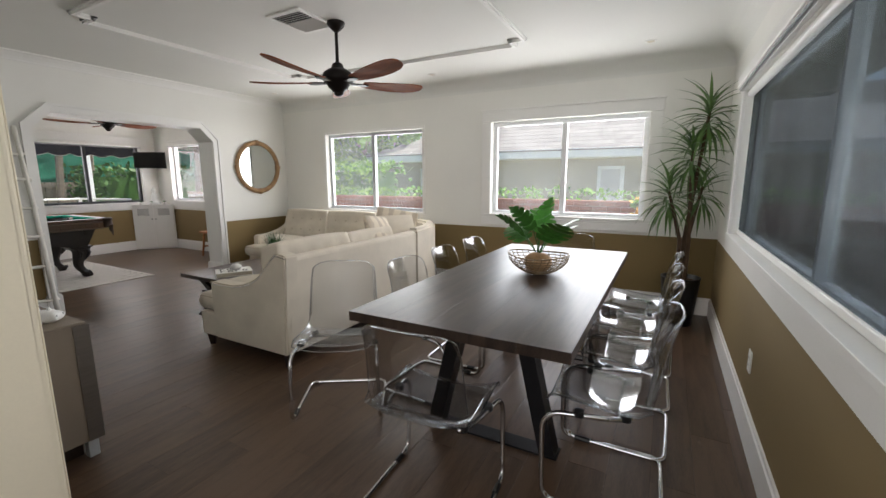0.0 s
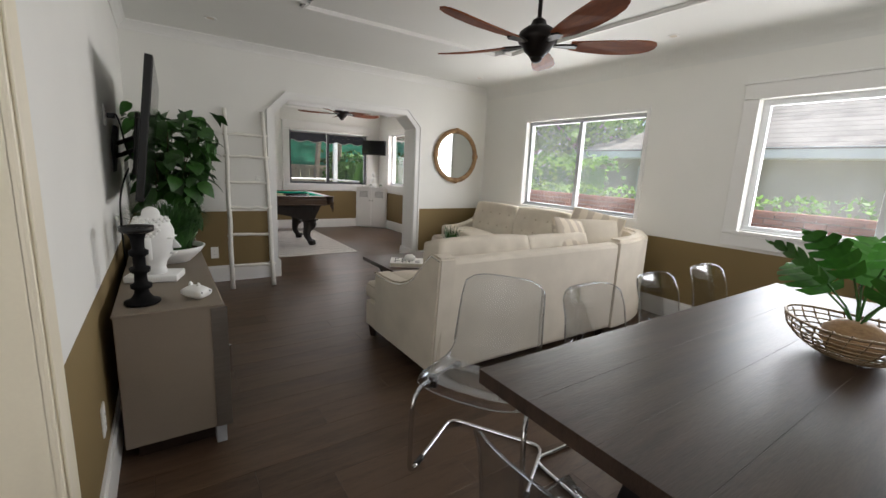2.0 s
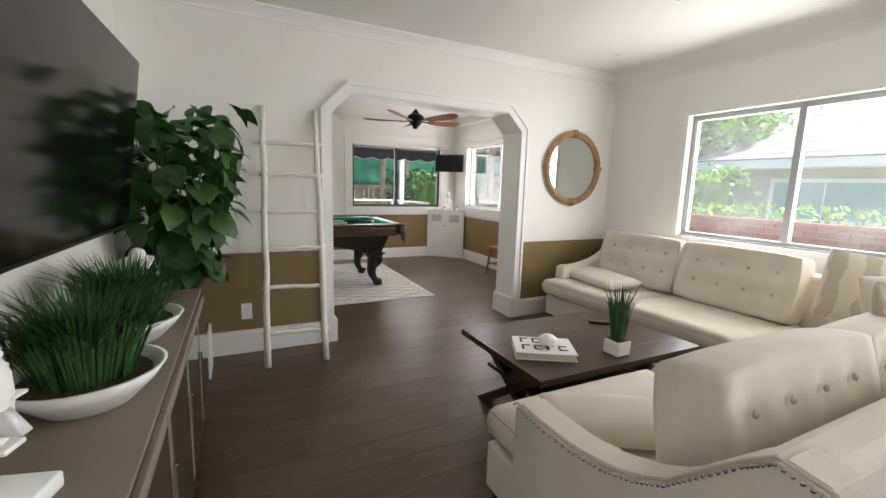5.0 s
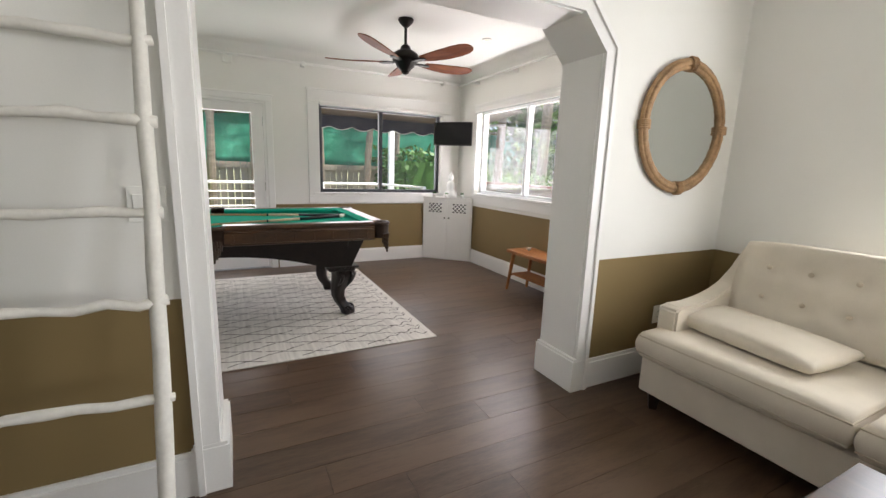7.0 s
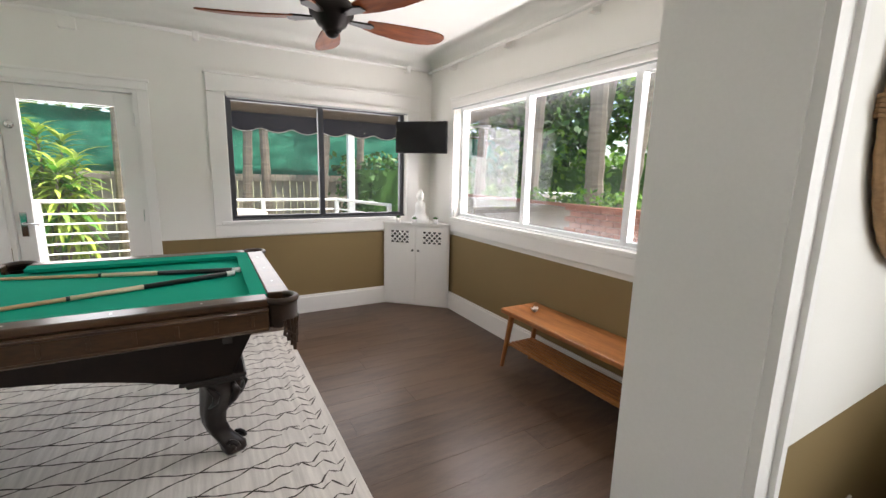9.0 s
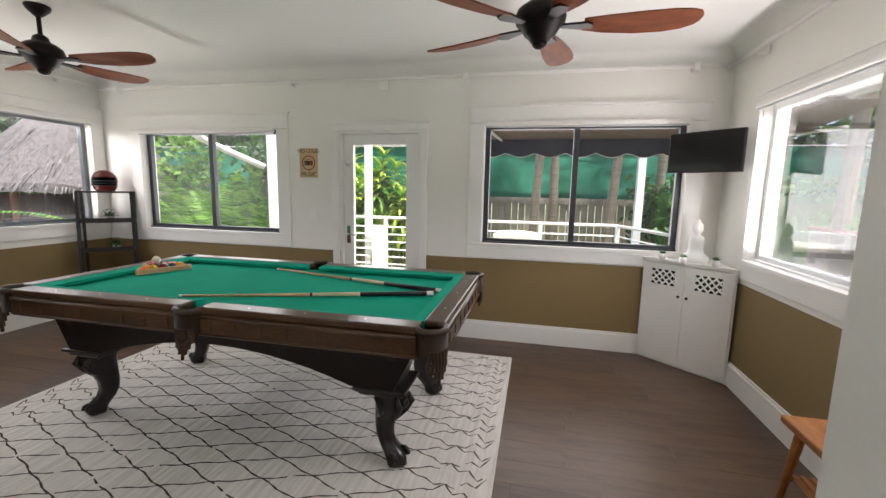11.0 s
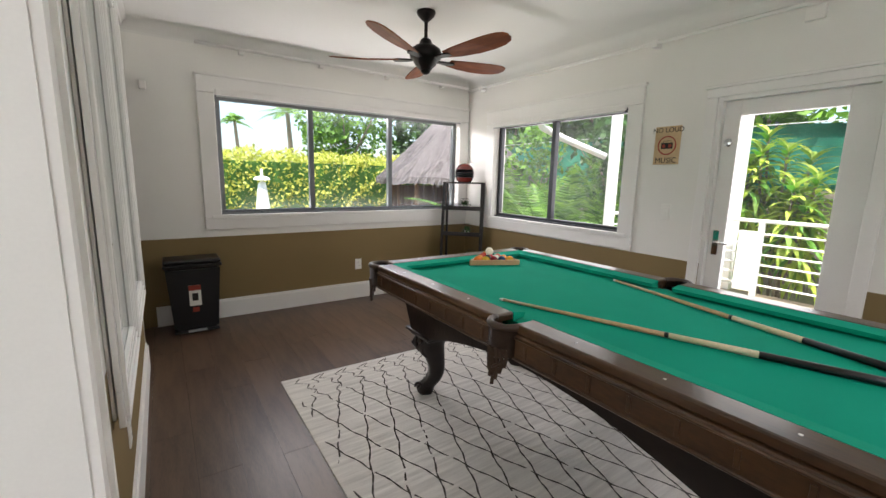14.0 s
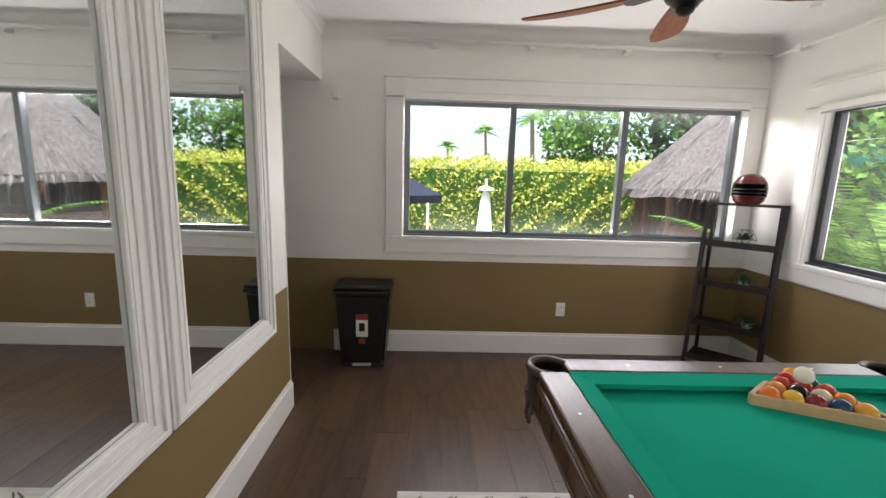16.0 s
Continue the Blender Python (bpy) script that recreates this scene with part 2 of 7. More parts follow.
M_STEEL_BLACK = mat("black_powder_coat", "17171a", 0.4, 0.3, var=0.1, bump=0.05)
M_BLACK = mat("black_plastic", "121213", 0.35, var=0.08, bump=0.04)
M_PLATE = mat("white_plastic", "f0efe9", 0.35, var=0.02, bump=0.0)

# ---- the rooms ----
H = 2.56
XE, XA, XB, XW = 0.495, -5.45, -5.73, -9.203
YN, YT, YS = 5.0, 0.60, -1.32
T = 0.16


def wall(name, axis, p0, p1, a0, a1, openings, label, z1=H, material=None):
    """A wall of thickness p0..p1 that runs a0..a1 along the other axis, with openings (a0, a1, z0, z1)."""
    bm = B()

    def blk(u0, u1, w0, w1):
        if u1 - u0 > 1e-4 and w1 - w0 > 1e-4:
            if axis == "y":
                box(bm, u0, u1, p0, p1, w0, w1)
            else:
                box(bm, p0, p1, u0, u1, w0, w1)
    u = a0
    for o0, o1, w0, w1 in sorted(openings):
        blk(u, o0, 0, z1)
        blk(o0, o1, 0, w0)
        blk(o0, o1, w1, z1)
        u = o1
    blk(u, a1, 0, z1)
    return tagged(part(name, bm, material or M_WALL), label, "wall", kind="structure")


W_L1 = (-4.56, -2.87, 0.93, 2.03)
W_L2 = (-1.89, -0.18, 0.945, 2.045)
W_E = (0.5, 4.12, 0.94, 2.03)
W_P1 = (3.03, 4.71, 0.93, 2.02)
W_P2 = (-0.78, 0.90, 0.93, 2.0)
W_PS = (-9.06, -6.36, 0.985, 2.07)
W_PN = (-8.68, -6.25, 0.96, 2.04)
D_P = (1.59, 2.42, 0.0, 1.97)
ARCH = (1.945, 3.775, 0.0, 2.04)
DW = (-1.32, -0.42, 0.0, 2.17)

wall("wall_north", "y", YN, YN + T, XB, XE + T, [W_L1, W_L2], "white plaster wall over an olive painted dado")
wall("wall_east", "x", XE, XE + T, -1.6, YN, [W_E], "white plaster wall over an olive painted dado")
wall("wall_tv", "y", YT - 0.14, YT, XA, -1.52, [], "white plaster wall over an olive painted dado")
wall("wall_pool_north", "y", YN, YN + T, XW - T, XB, [W_PN], "white plaster wall over an olive painted dado")
wall("wall_pool_west", "x", XW - T, XW, YS - T, YN, [W_P1, W_P2, D_P], "white plaster wall over an olive painted dado")
wall("wall_pool_south", "y", YS - T, YS, XW, -3.6, [W_PS], "white plaster wall over an olive painted dado")
wall("wall_arch", "x", XB, XA, DW[0], YN, [ARCH, DW], "white plaster wall over an olive painted dado with a wide opening")
wall("wall_hall_east", "x", -3.6, -3.46, YS - T, YT - 0.14, [], "plain white plaster wall closing the hall")
wall("wall_entry_south", "y", -1.6, -1.46, -3.46, XE, [], "plain white plaster wall closing the entry")
tagged(part("ceiling", boxed(XW - T, XE + T, -1.6, YN + T, H, H + 0.12), M_CEIL), "smooth white painted plaster ceiling", "ceiling", kind="structure")

# chamfered corners of the wide opening
bm = B()
c = 0.165
for y0, s in ((ARCH[0], 1), (ARCH[1], -1)):
    prism(bm, [(y0, ARCH[3]), (y0 + s * c, ARCH[3]), (y0, ARCH[3] - c)], XB, XA, "x")
tagged(part("arch_chamfer", bm, M_TRIM), "white painted chamfered corners of the opening", "trim", kind="structure")

# white lining of the opening
bm = B()
box(bm, XB - 0.001, XA + 0.001, ARCH[0], ARCH[0] + 0.006, 0.0, ARCH[3] - c)
box(bm, XB - 0.001, XA + 0.001, ARCH[1] - 0.006, ARCH[1], 0.0, ARCH[3] - c)
box(bm, XB - 0.001, XA + 0.001, ARCH[0] + c, ARCH[1] - c, ARCH[3] - 0.006, ARCH[3])
box(bm, XB - 0.004, XA, DW[1] - 0.006, DW[1], 0.0, DW[3])
tagged(part("trim", bm, M_TRIM), "white painted lining of the openings", "trim", kind="structure")

# casing around the opening, both sides
for x0, x1 in ((XA, XA + 0.022), (XB - 0.022, XB)):
    bm = B()
    cw = 0.085
    y0, y1, zt = ARCH[0], ARCH[1], ARCH[3]
    inner = [(y0, 0.0), (y0, zt - c), (y0 + c, zt), (y1 - c, zt), (y1, zt - c), (y1, 0.0)]
    k = cw * 0.42
    outer = [(y0 - cw, 0.0), (y0 - cw, zt - c + k), (y0 + c - k, zt + cw), (y1 - c + k, zt + cw), (y1 + cw, zt - c + k), (y1 + cw, 0.0)]
    for i in range(5):
        prism(bm, [inner[i], inner[i + 1], outer[i + 1], outer[i]], x0, x1, "x")
    k2 = 0.022
    o2 = [(p[0] + (q[0] - p[0]) * 0.72, p[1] + (q[1] - p[1]) * 0.72) for p, q in zip(inner, outer)]
    xx = (x1, x1 + 0.012) if x0 == XA else (x0 - 0.012, x0)
    for i in range(5):
        prism(bm, [o2[i], o2[i + 1], outer[i + 1], outer[i]], xx[0], xx[1], "x")
    tagged(part("trim", bm, M_TRIM), "white painted casing round the wide opening", "trim", kind="structure")


def baseboard(axis, p, side, a0, a1, h=0.18, d=0.018):
    """A tall white base along a wall face at p, standing out to the given side."""
    bm = B()
    q = p + side * d
    if axis == "y":
        box(bm, a0, a1, min(p, q), max(p, q), 0, h - 0.02)
        q2 = p + side * d * 0.55
        box(bm, a0, a1, min(p, q2), max(p, q2), h - 0.02, h)
    else:
        box(bm, min(p, q), max(p, q), a0, a1, 0, h - 0.02)
        q2 = p + side * d * 0.55
        box(bm, min(p, q2), max(p, q2), a0, a1, h - 0.02, h)
    tagged(part("baseboard", bm, M_TRIM), "tall white painted baseboard", "baseboard", kind="structure")


baseboard("y", YN, -1, XA, XE)
baseboard("x", XE, -1, 0.2, YN - 0.018)
baseboard("y", YT, 1, XA + 0.018, -1.63)
baseboard("x", XA, 1, YT, ARCH[0] - 0.085)
baseboard("x", XA, 1, ARCH[1] + 0.085, YN - 0.018)
baseboard("y", YN, -1, -8.72, XB)
baseboard("x", XW, 1, YS, D_P[0] - 0.09)
baseboard("x", XW, 1, D_P[1] + 0.09, 4.5)
baseboard("y", YS, 1, XW + 0.018, -5.79)
baseboard("x", XB, -1, DW[1], ARCH[0] - 0.085)
baseboard("x", XB, -1, ARCH[1] + 0.085, YN)
# plinths at the foot of the opening
bm = B()
for y0, y1 in ((ARCH[0] - 0.10, ARCH[0] + 0.03), (ARCH[1] - 0.03, ARCH[1] + 0.10)):
    box(bm, XB - 0.026, XA + 0.026, y0, y1, 0, 0.19)
    box(bm, XB - 0.023, XA + 0.023, y0 + 0.007, y1 - 0.007, 0.19, 0.205)
tagged(part("trim", bm, M_TRIM), "white painted plinth blocks at the opening", "trim", kind="structure")

# crown along the ceiling
def crown(axis, p, side, a0, a1, d=0.07, material=None):
    pts = [(0, 0), (d, 0), (d, -0.012), (d * 0.75, -0.02), (d * 0.35, -d * 0.7), (0.012, -d), (0.012, -d - 0.015), (0, -d - 0.015)]
    bm = B()
    if axis == "x":
        prism(bm, [(p + side * u, H + w) for u, w in pts], a0, a1, "y")
    else:
        prism(bm, [(p + side * u, H + w) for u, w in pts], a0, a1, "x")
    tagged(part("trim", bm, material or M_TRIM), "white crown moulding along the ceiling", "trim", kind="structure")


crown("x", XA, 1, YT, YN)
crown("y", YT, 1, XA, -1.52)
crown("x", XB, -1, YS, YN, 0.05)


def cove(axis, p, side, a0, a1, r=0.16):
    """A plaster cove where wall and ceiling meet in a soft curve."""
    pts = [(0, 0)] + [(r * (1 - math.sin(t)), -r * (1 - math.cos(t))) for t in (math.pi / 2 * i / 8 for i in range(9))]
    bm = B()
    prism(bm, [(p + side * u, H + w) for u, w in pts], a0, a1, "y" if axis == "x" else "x")
    tagged(part("trim", bm, M_CEIL), "smooth plaster cove between wall and ceiling", "trim", kind="structure")


cove("y", YN, -1, XA, XE)
cove("x", XW, 1, YS, YN, 0.12)
cove("y", YS, 1, XW, XB, 0.10)
cove("y", YN, -1, XW, XB, 0.12)
cove("x", XE, -1, -1.4, YN)

# raised moulding frame on the living room ceiling
bm = B()
tx0, tx1, ty0, ty1, nc = -3.93, -1.15, 1.74, 3.95, 0.12
loop = [(tx0 + nc, ty0), (tx1 - nc, ty0), (tx1 - nc, ty0 + nc), (tx1, ty0 + nc), (tx1, ty1 - nc), (tx1 - nc, ty1 - nc), (tx1 - nc, ty1), (tx0 + nc, ty1), (tx0 + nc, ty1 - nc), (tx0, ty1 - nc), (tx0, ty0 + nc), (tx0 + nc, ty0 + nc)]
for w, z0_ in ((0.025, 0.028), (0.045, 0.014)):
    for i, p in enumerate(loop):
        z = z0_ + (0.0015 if i % 2 else 0)
        q = loop[(i + 1) % len(loop)]
        box(bm, min(p[0], q[0]) - w / 2, max(p[0], q[0]) + w / 2, min(p[1], q[1]) - w / 2, max(p[1], q[1]) + w / 2, H - z, H + 0.01)
tagged(part("trim", bm, M_TRIM), "white raised moulding frame on the ceiling", "trim", kind="structure")

# entry opening: cream painted jamb at the end of the television wall
bm = B()
box(bm, -1.52, -1.495, YT - 0.16, YT + 0.012, 0, 2.2, 0.004)
box(bm, -1.61, -1.495, YT + 0.001, YT + 0.022, 0, 2.2, 0.006)
box(bm, -1.595, -1.505, YT + 0.022, YT + 0.03, 0, 2.2, 0.004)
tagged(part("trim", bm, M_JAMB), "cream painted door casing at the entry", "trim", kind="structure")


def window(name, axis, face, side, o, panes, frame_mat, casing=0.10, pane_mat=None, sill=0.05, apron=0.0, label="", thick=0.045, inset=0.06, cased=True):
    """A sliding window in an opening o = (a0, a1, z0, z1): casing on the room side, frame, meeting stiles, panes and sill."""
    a0, a1, z0, z1 = o
    w = thing(name, None, label, "window", kind="structure")

    def put(nm, u0, u1, d0, d1, w0, w1, material, bev=0.0, lab="", parent=w):
        lo, hi = sorted((face + side * d0, face + side * d1))
        bm = boxed(u0, u1, lo, hi, w0, w1, bev) if axis == "y" else boxed(lo, hi, u0, u1, w0, w1, bev)
        return part(nm, bm, material, parent, lab)
    cd = 0.022
    if cased:
        put("casing", a0 - casing, a0 - 0.004, 0, cd, z0 - casing * 0.2, z1 - 0.004, M_TRIM, 0.004)
        put("casing", a1 + 0.004, a1 + casing, 0, cd, z0 - casing * 0.2, z1 - 0.004, M_TRIM, 0.004)
        put("casing", a0 - casing, a1 + casing, 0, cd + 0.003, z1, z1 + casing, M_TRIM, 0.004)
        put("casing", a0 - casing - 0.012, a1 + casing + 0.012, 0, cd + 0.014, z1 + casing, z1 + casing + 0.022, M_TRIM, 0.003)
        put("window_sill", a0 - casing * 0.6, a1 + casing * 0.6, -inset, 0.03, z0 - 0.028, z0 + 0.004, M_TRIM, 0.003)
        put("apron", a0 - casing, a1 + casing, 0, cd, z0 - 0.028 - 0.105, z0 - 0.029, M_TRIM, 0.004)
    else:
        put("casing", a0 - 0.04, a0, -0.01, 0.012, z0, z1 + 0.03, M_TRIM, 0.003)
        put("casing", a1, a1 + 0.04, -0.01, 0.012, z0, z1 + 0.03, M_TRIM, 0.003)
        put("casing", a0, a1, -0.01, 0.012, z1, z1 + 0.03, M_TRIM, 0.003)
        put("window_sill", a0 - 0.04, a1 + 0.04, -inset, 0.02, z0 - 0.03, z0 + 0.004, M_TRIM, 0.003)
    # outer frame, in the depth of the wall
    d0, d1 = -inset - 0.05, -inset
    t = thick
    put("frame", a0, a1, d0, d1, z0, z0 + t, frame_mat, 0.003)
    put("frame", a0, a1, d0, d1, z1 - t, z1, frame_mat, 0.003)
    put("frame", a0, a0 + t, d0, d1, z0 + t, z1 - t, frame_mat, 0.003)
    put("frame", a1 - t, a1, d0, d1, z0 + t, z1 - t, frame_mat, 0.003)
    put("track", a0, a1, d1, d1 + 0.03, z0 + 0.001, z0 + 0.018, frame_mat, 0.002)
    edges = [a0 + t] + [a0 + (a1 - a0) * f for f in panes] + [a1 - t]
    for i, e in enumerate(edges[1:-1]):
        put("meeting_stile", e - t * 0.55, e + t * 0.55, d0 + 0.004, d1 + 0.012, z0 + t, z1 - t, frame_mat, 0.003)
    for u0, u1 in zip(edges, edges[1:]):
        p = put("pane", u0, u1, -inset - 0.03, -inset - 0.024, z0 + t * 0.6, z1 - t * 0.6, pane_mat or M_PANE)
        p.visible_shadow = False
    return w


window("window_1", "y", YN, -1, W_L1, [0.5], M_FRAME_GREY, pane_mat=M_PANE_HAZY, label="sliding window with a grey aluminium frame", cased=False)
window("window_2", "y", YN, -1, W_L2, [0.5], M_FRAME_WHITE, 0.12, pane_mat=M_PANE_HAZY, label="wide sliding window with white frame and casing", thick=0.05)
window("window_3", "x", XE, -1, W_E, [0.5], M_FRAME_WHITE, 0.10, thick=0.03, inset=0.085, label="wide window behind a lowered dark mesh shade")
sh3 = thing("mesh_shade", None, "dark grey see-through mesh shade lowered over the window", "blind")
part("mesh_cloth", boxed(XE + 0.045, XE + 0.047, W_E[0] + 0.012, W_E[1] - 0.012, W_E[2] + 0.042, W_E[3] - 0.004), M_PANE_SCREEN, sh3, "dark grey woven mesh").visible_shadow = False
part("hem_bar", boxed(XE + 0.036, XE + 0.056, W_E[0] + 0.012, W_E[1] - 0.012, W_E[2] + 0.006, W_E[2] + 0.042, 0.006), M_TRIM, sh3, "white hem bar")
part("roller", tube(B(), [(XE + 0.03, W_E[0] + 0.012, W_E[3] - 0.03), (XE + 0.03, W_E[1] - 0.012, W_E[3] - 0.03)], 0.026, 12), M_TRIM, sh3, "white roller tube", smooth=True)
window("window_4", "x", XW, 1, W_P1, [0.48], M_FRAME_DARK, 0.14, label="sliding window with bronze frame and white casing")
window("window_5", "x", XW, 1, W_P2, [0.5], M_FRAME_DARK, 0.14, pane_mat=M_PANE_HAZY, label="sliding window with bronze frame and white casing")
window("window_6", "y", YS, 1, W_PS, [0.345, 0.68], M_FRAME_MID, 0.14, label="wide three-light sliding window over the garden")
window("window_7", "y", YN, -1, W_PN, [0.405, 0.80], M_FRAME_WHITE, 0.06, label="wide sliding window with white frame")

# ---- living and dining room ----
M_TABLE = mat("dark_oak", "271e18", 0.36, var=0.5, scale=1.8, fine=22, bump=0.3, stretch=(14, 1.2, 4), second="403229", spec=0.45, per_object=0.12)
M_ACRYLIC = pane_glass("clear_acrylic", (0.93, 0.94, 0.95, 1), 1.6)
M_ACRYLIC_EDGE = glass("polished_acrylic_edge", (0.86, 0.88, 0.90, 1), 0.05, 1.45)
M_SOFA = mat("cream_linen", "d9d0c0", 0.88, var=0.09, scale=4.5, fine=300, bump=0.35, spec=0.2)
M_SOFA_SEAM = mat("cream_piping", "c2b6a2", 0.85, var=0.06, scale=3, fine=300, bump=0.15, spec=0.2)
M_ESPRESSO = mat("espresso_wood", "2a1d16", 0.35, var=0.2, scale=3, fine=30, bump=0.06, stretch=(1, 8, 1))
M_COFFEE = mat("walnut_stain", "38251c", 0.28, var=0.25, scale=2.5, fine=24, bump=0.08, stretch=(1.2, 10, 1), second="4a3126", spec=0.6)
M_CONSOLE = mat("taupe_linen_wrap", "84786a", 0.6, var=0.08, scale=3, fine=260, bump=0.15)
M_SMOKE = mirror_mat("smoked_mirror")
nodes_of(M_SMOKE)[0]["Principled BSDF"].inputs["Roughness"].default_value = 0.12
M_STEEL_BRUSHED = mat("brushed_steel", "8d8780", 0.35, 0.8, var=0.1, scale=6, fine=120, bump=0.05, stretch=(1, 1, 12))
M_CERAMIC = mat("white_plaster", "efefec", 0.5, var=0.03, scale=8, fine=90, bump=0.12)
M_POTWHITE = mat("white_glaze", "e9e8e4", 0.3, var=0.03, scale=5, bump=0.04)
M_SOIL = mat("gravel_soil", "4c3a2b", 0.95, var=0.5, scale=60, fine=200, bump=0.8)
M_LEAF = mat("deep_green_leaf", "24461d", 0.45, var=0.35, scale=5, fine=40, bump=0.15, second="3a6827", per_object=0.35)
M_LEAF_PALM = mat("strap_leaf", "3b5a2c", 0.45, var=0.35, scale=5, fine=40, bump=0.1, second="5b7c3c", per_object=0.35)
M_GRASS = mat("artificial_grass", "24491f", 0.5, var=0.4, scale=20, fine=80, bump=0.1, second="3c6b2a")
M_BARK = mat("cane_bark", "4d3b2b", 0.9, var=0.3, scale=20, fine=90, bump=0.6, stretch=(1, 1, 0.3))
M_RATTAN = mat("rattan", "9d7a54", 0.6, var=0.3, scale=14, fine=90, bump=0.5, second="b9946a")
M_WIRE = mat("woven_gold_wire", "7d674a", 0.4, 0.5, var=0.2, scale=20, bump=0.1)
M_LADDER = mat("whitewashed_branch", "e6e3da", 0.75, var=0.10, scale=7, fine=60, bump=0.5)
M_STRIPE = mat("striped_linen", "ddd2bf", 0.9, var=0.05, scale=3, fine=300, bump=0.2, spec=0.2)
_n, _l = nodes_of(M_STRIPE)
_w, _r, _m, _c = _n.new("ShaderNodeTexWave"), _n.new("ShaderNodeValToRGB"), _n.new("ShaderNodeMix"), _n.new("ShaderNodeTexCoord")
_w.inputs["Scale"].default_value, _w.inputs["Distortion"].default_value, _w.inputs["Detail Scale"].default_value = 2.2, 1.2, 6
_l.new(_c.outputs["Object"], _w.inputs["Vector"])
_r.color_ramp.elements[0].position, _r.color_ramp.elements[1].position = 0.5, 0.62
_l.new(_w.outputs["Fac"], _r.inputs["Fac"])
_m.data_type = "RGBA"
_l.new(_r.outputs["Color"], _m.inputs["Factor"])
_l.new(_n["Principled BSDF"].inputs["Base Color"].links[0].from_socket, _m.inputs["A"])
_m.inputs["B"].default_value = rgb("c3b7a6")
_l.new(_m.outputs["Result"], _n["Principled BSDF"].inputs["Base Color"])
M_SCREEN = mat("black_screen", "0b0b0d", 0.12, var=0.05, bump=0.0)
M_FANWOOD = mat("mahogany_blade", "6b3012", 0.55, var=0.22, scale=3, fine=26, bump=0.05, stretch=(1.2, 9, 3), second="8a481d", spec=0.22)
M_BRONZE = mat("oil_rubbed_bronze", "191310", 0.45, 0.6, var=0.2, scale=10, bump=0.08)
M_FROST = mat("frosted_glass_shade", "d8cfbf", 0.4, var=0.05, bump=0.0)

# dining table
tx0, tx1, ty0, ty1 = -1.225, -0.222, 1.59, 3.875
cx, cy = (tx0 + tx1) / 2, (ty0 + ty1) / 2
table = thing("dining_table", pose(cx, cy, 0), "long dark-stained oak dining table on black steel legs", "table")
w5 = (tx1 - tx0) / 5
for i in range(5):
    x = tx0 - cx + i * w5
    part("board", boxed(x, x + w5 - 0.0002, ty0 - cy, ty1 - cy, 0.732, 0.776, 0.0008), M_TABLE, table)
for s in (-1, 1):
    y = s * 0.62
    bm = B()
    for sx in (-1, 1):
        prism(bm, [(sx * 0.12, 0.70), (sx * 0.20, 0.70), (sx * 0.36, 0.012), (sx * 0.28, 0.012)], y - 0.045, y + 0.045, "y")
    part("leg", bm, M_STEEL_BLACK, table)
    part("foot_plate", boxed(-0.37, 0.37, y - 0.05, y + 0.05, 0, 0.012, 0.002), M_STEEL_BLACK, table)
    part("top_plate", boxed(-0.25, 0.25, y - 0.05, y + 0.05, 0.70, 0.732), M_STEEL_BLACK, table)
part("stretcher", boxed(-0.03, 0.03, -0.575, 0.575, 0.66, 0.70, 0.003), M_STEEL_BLACK, table)


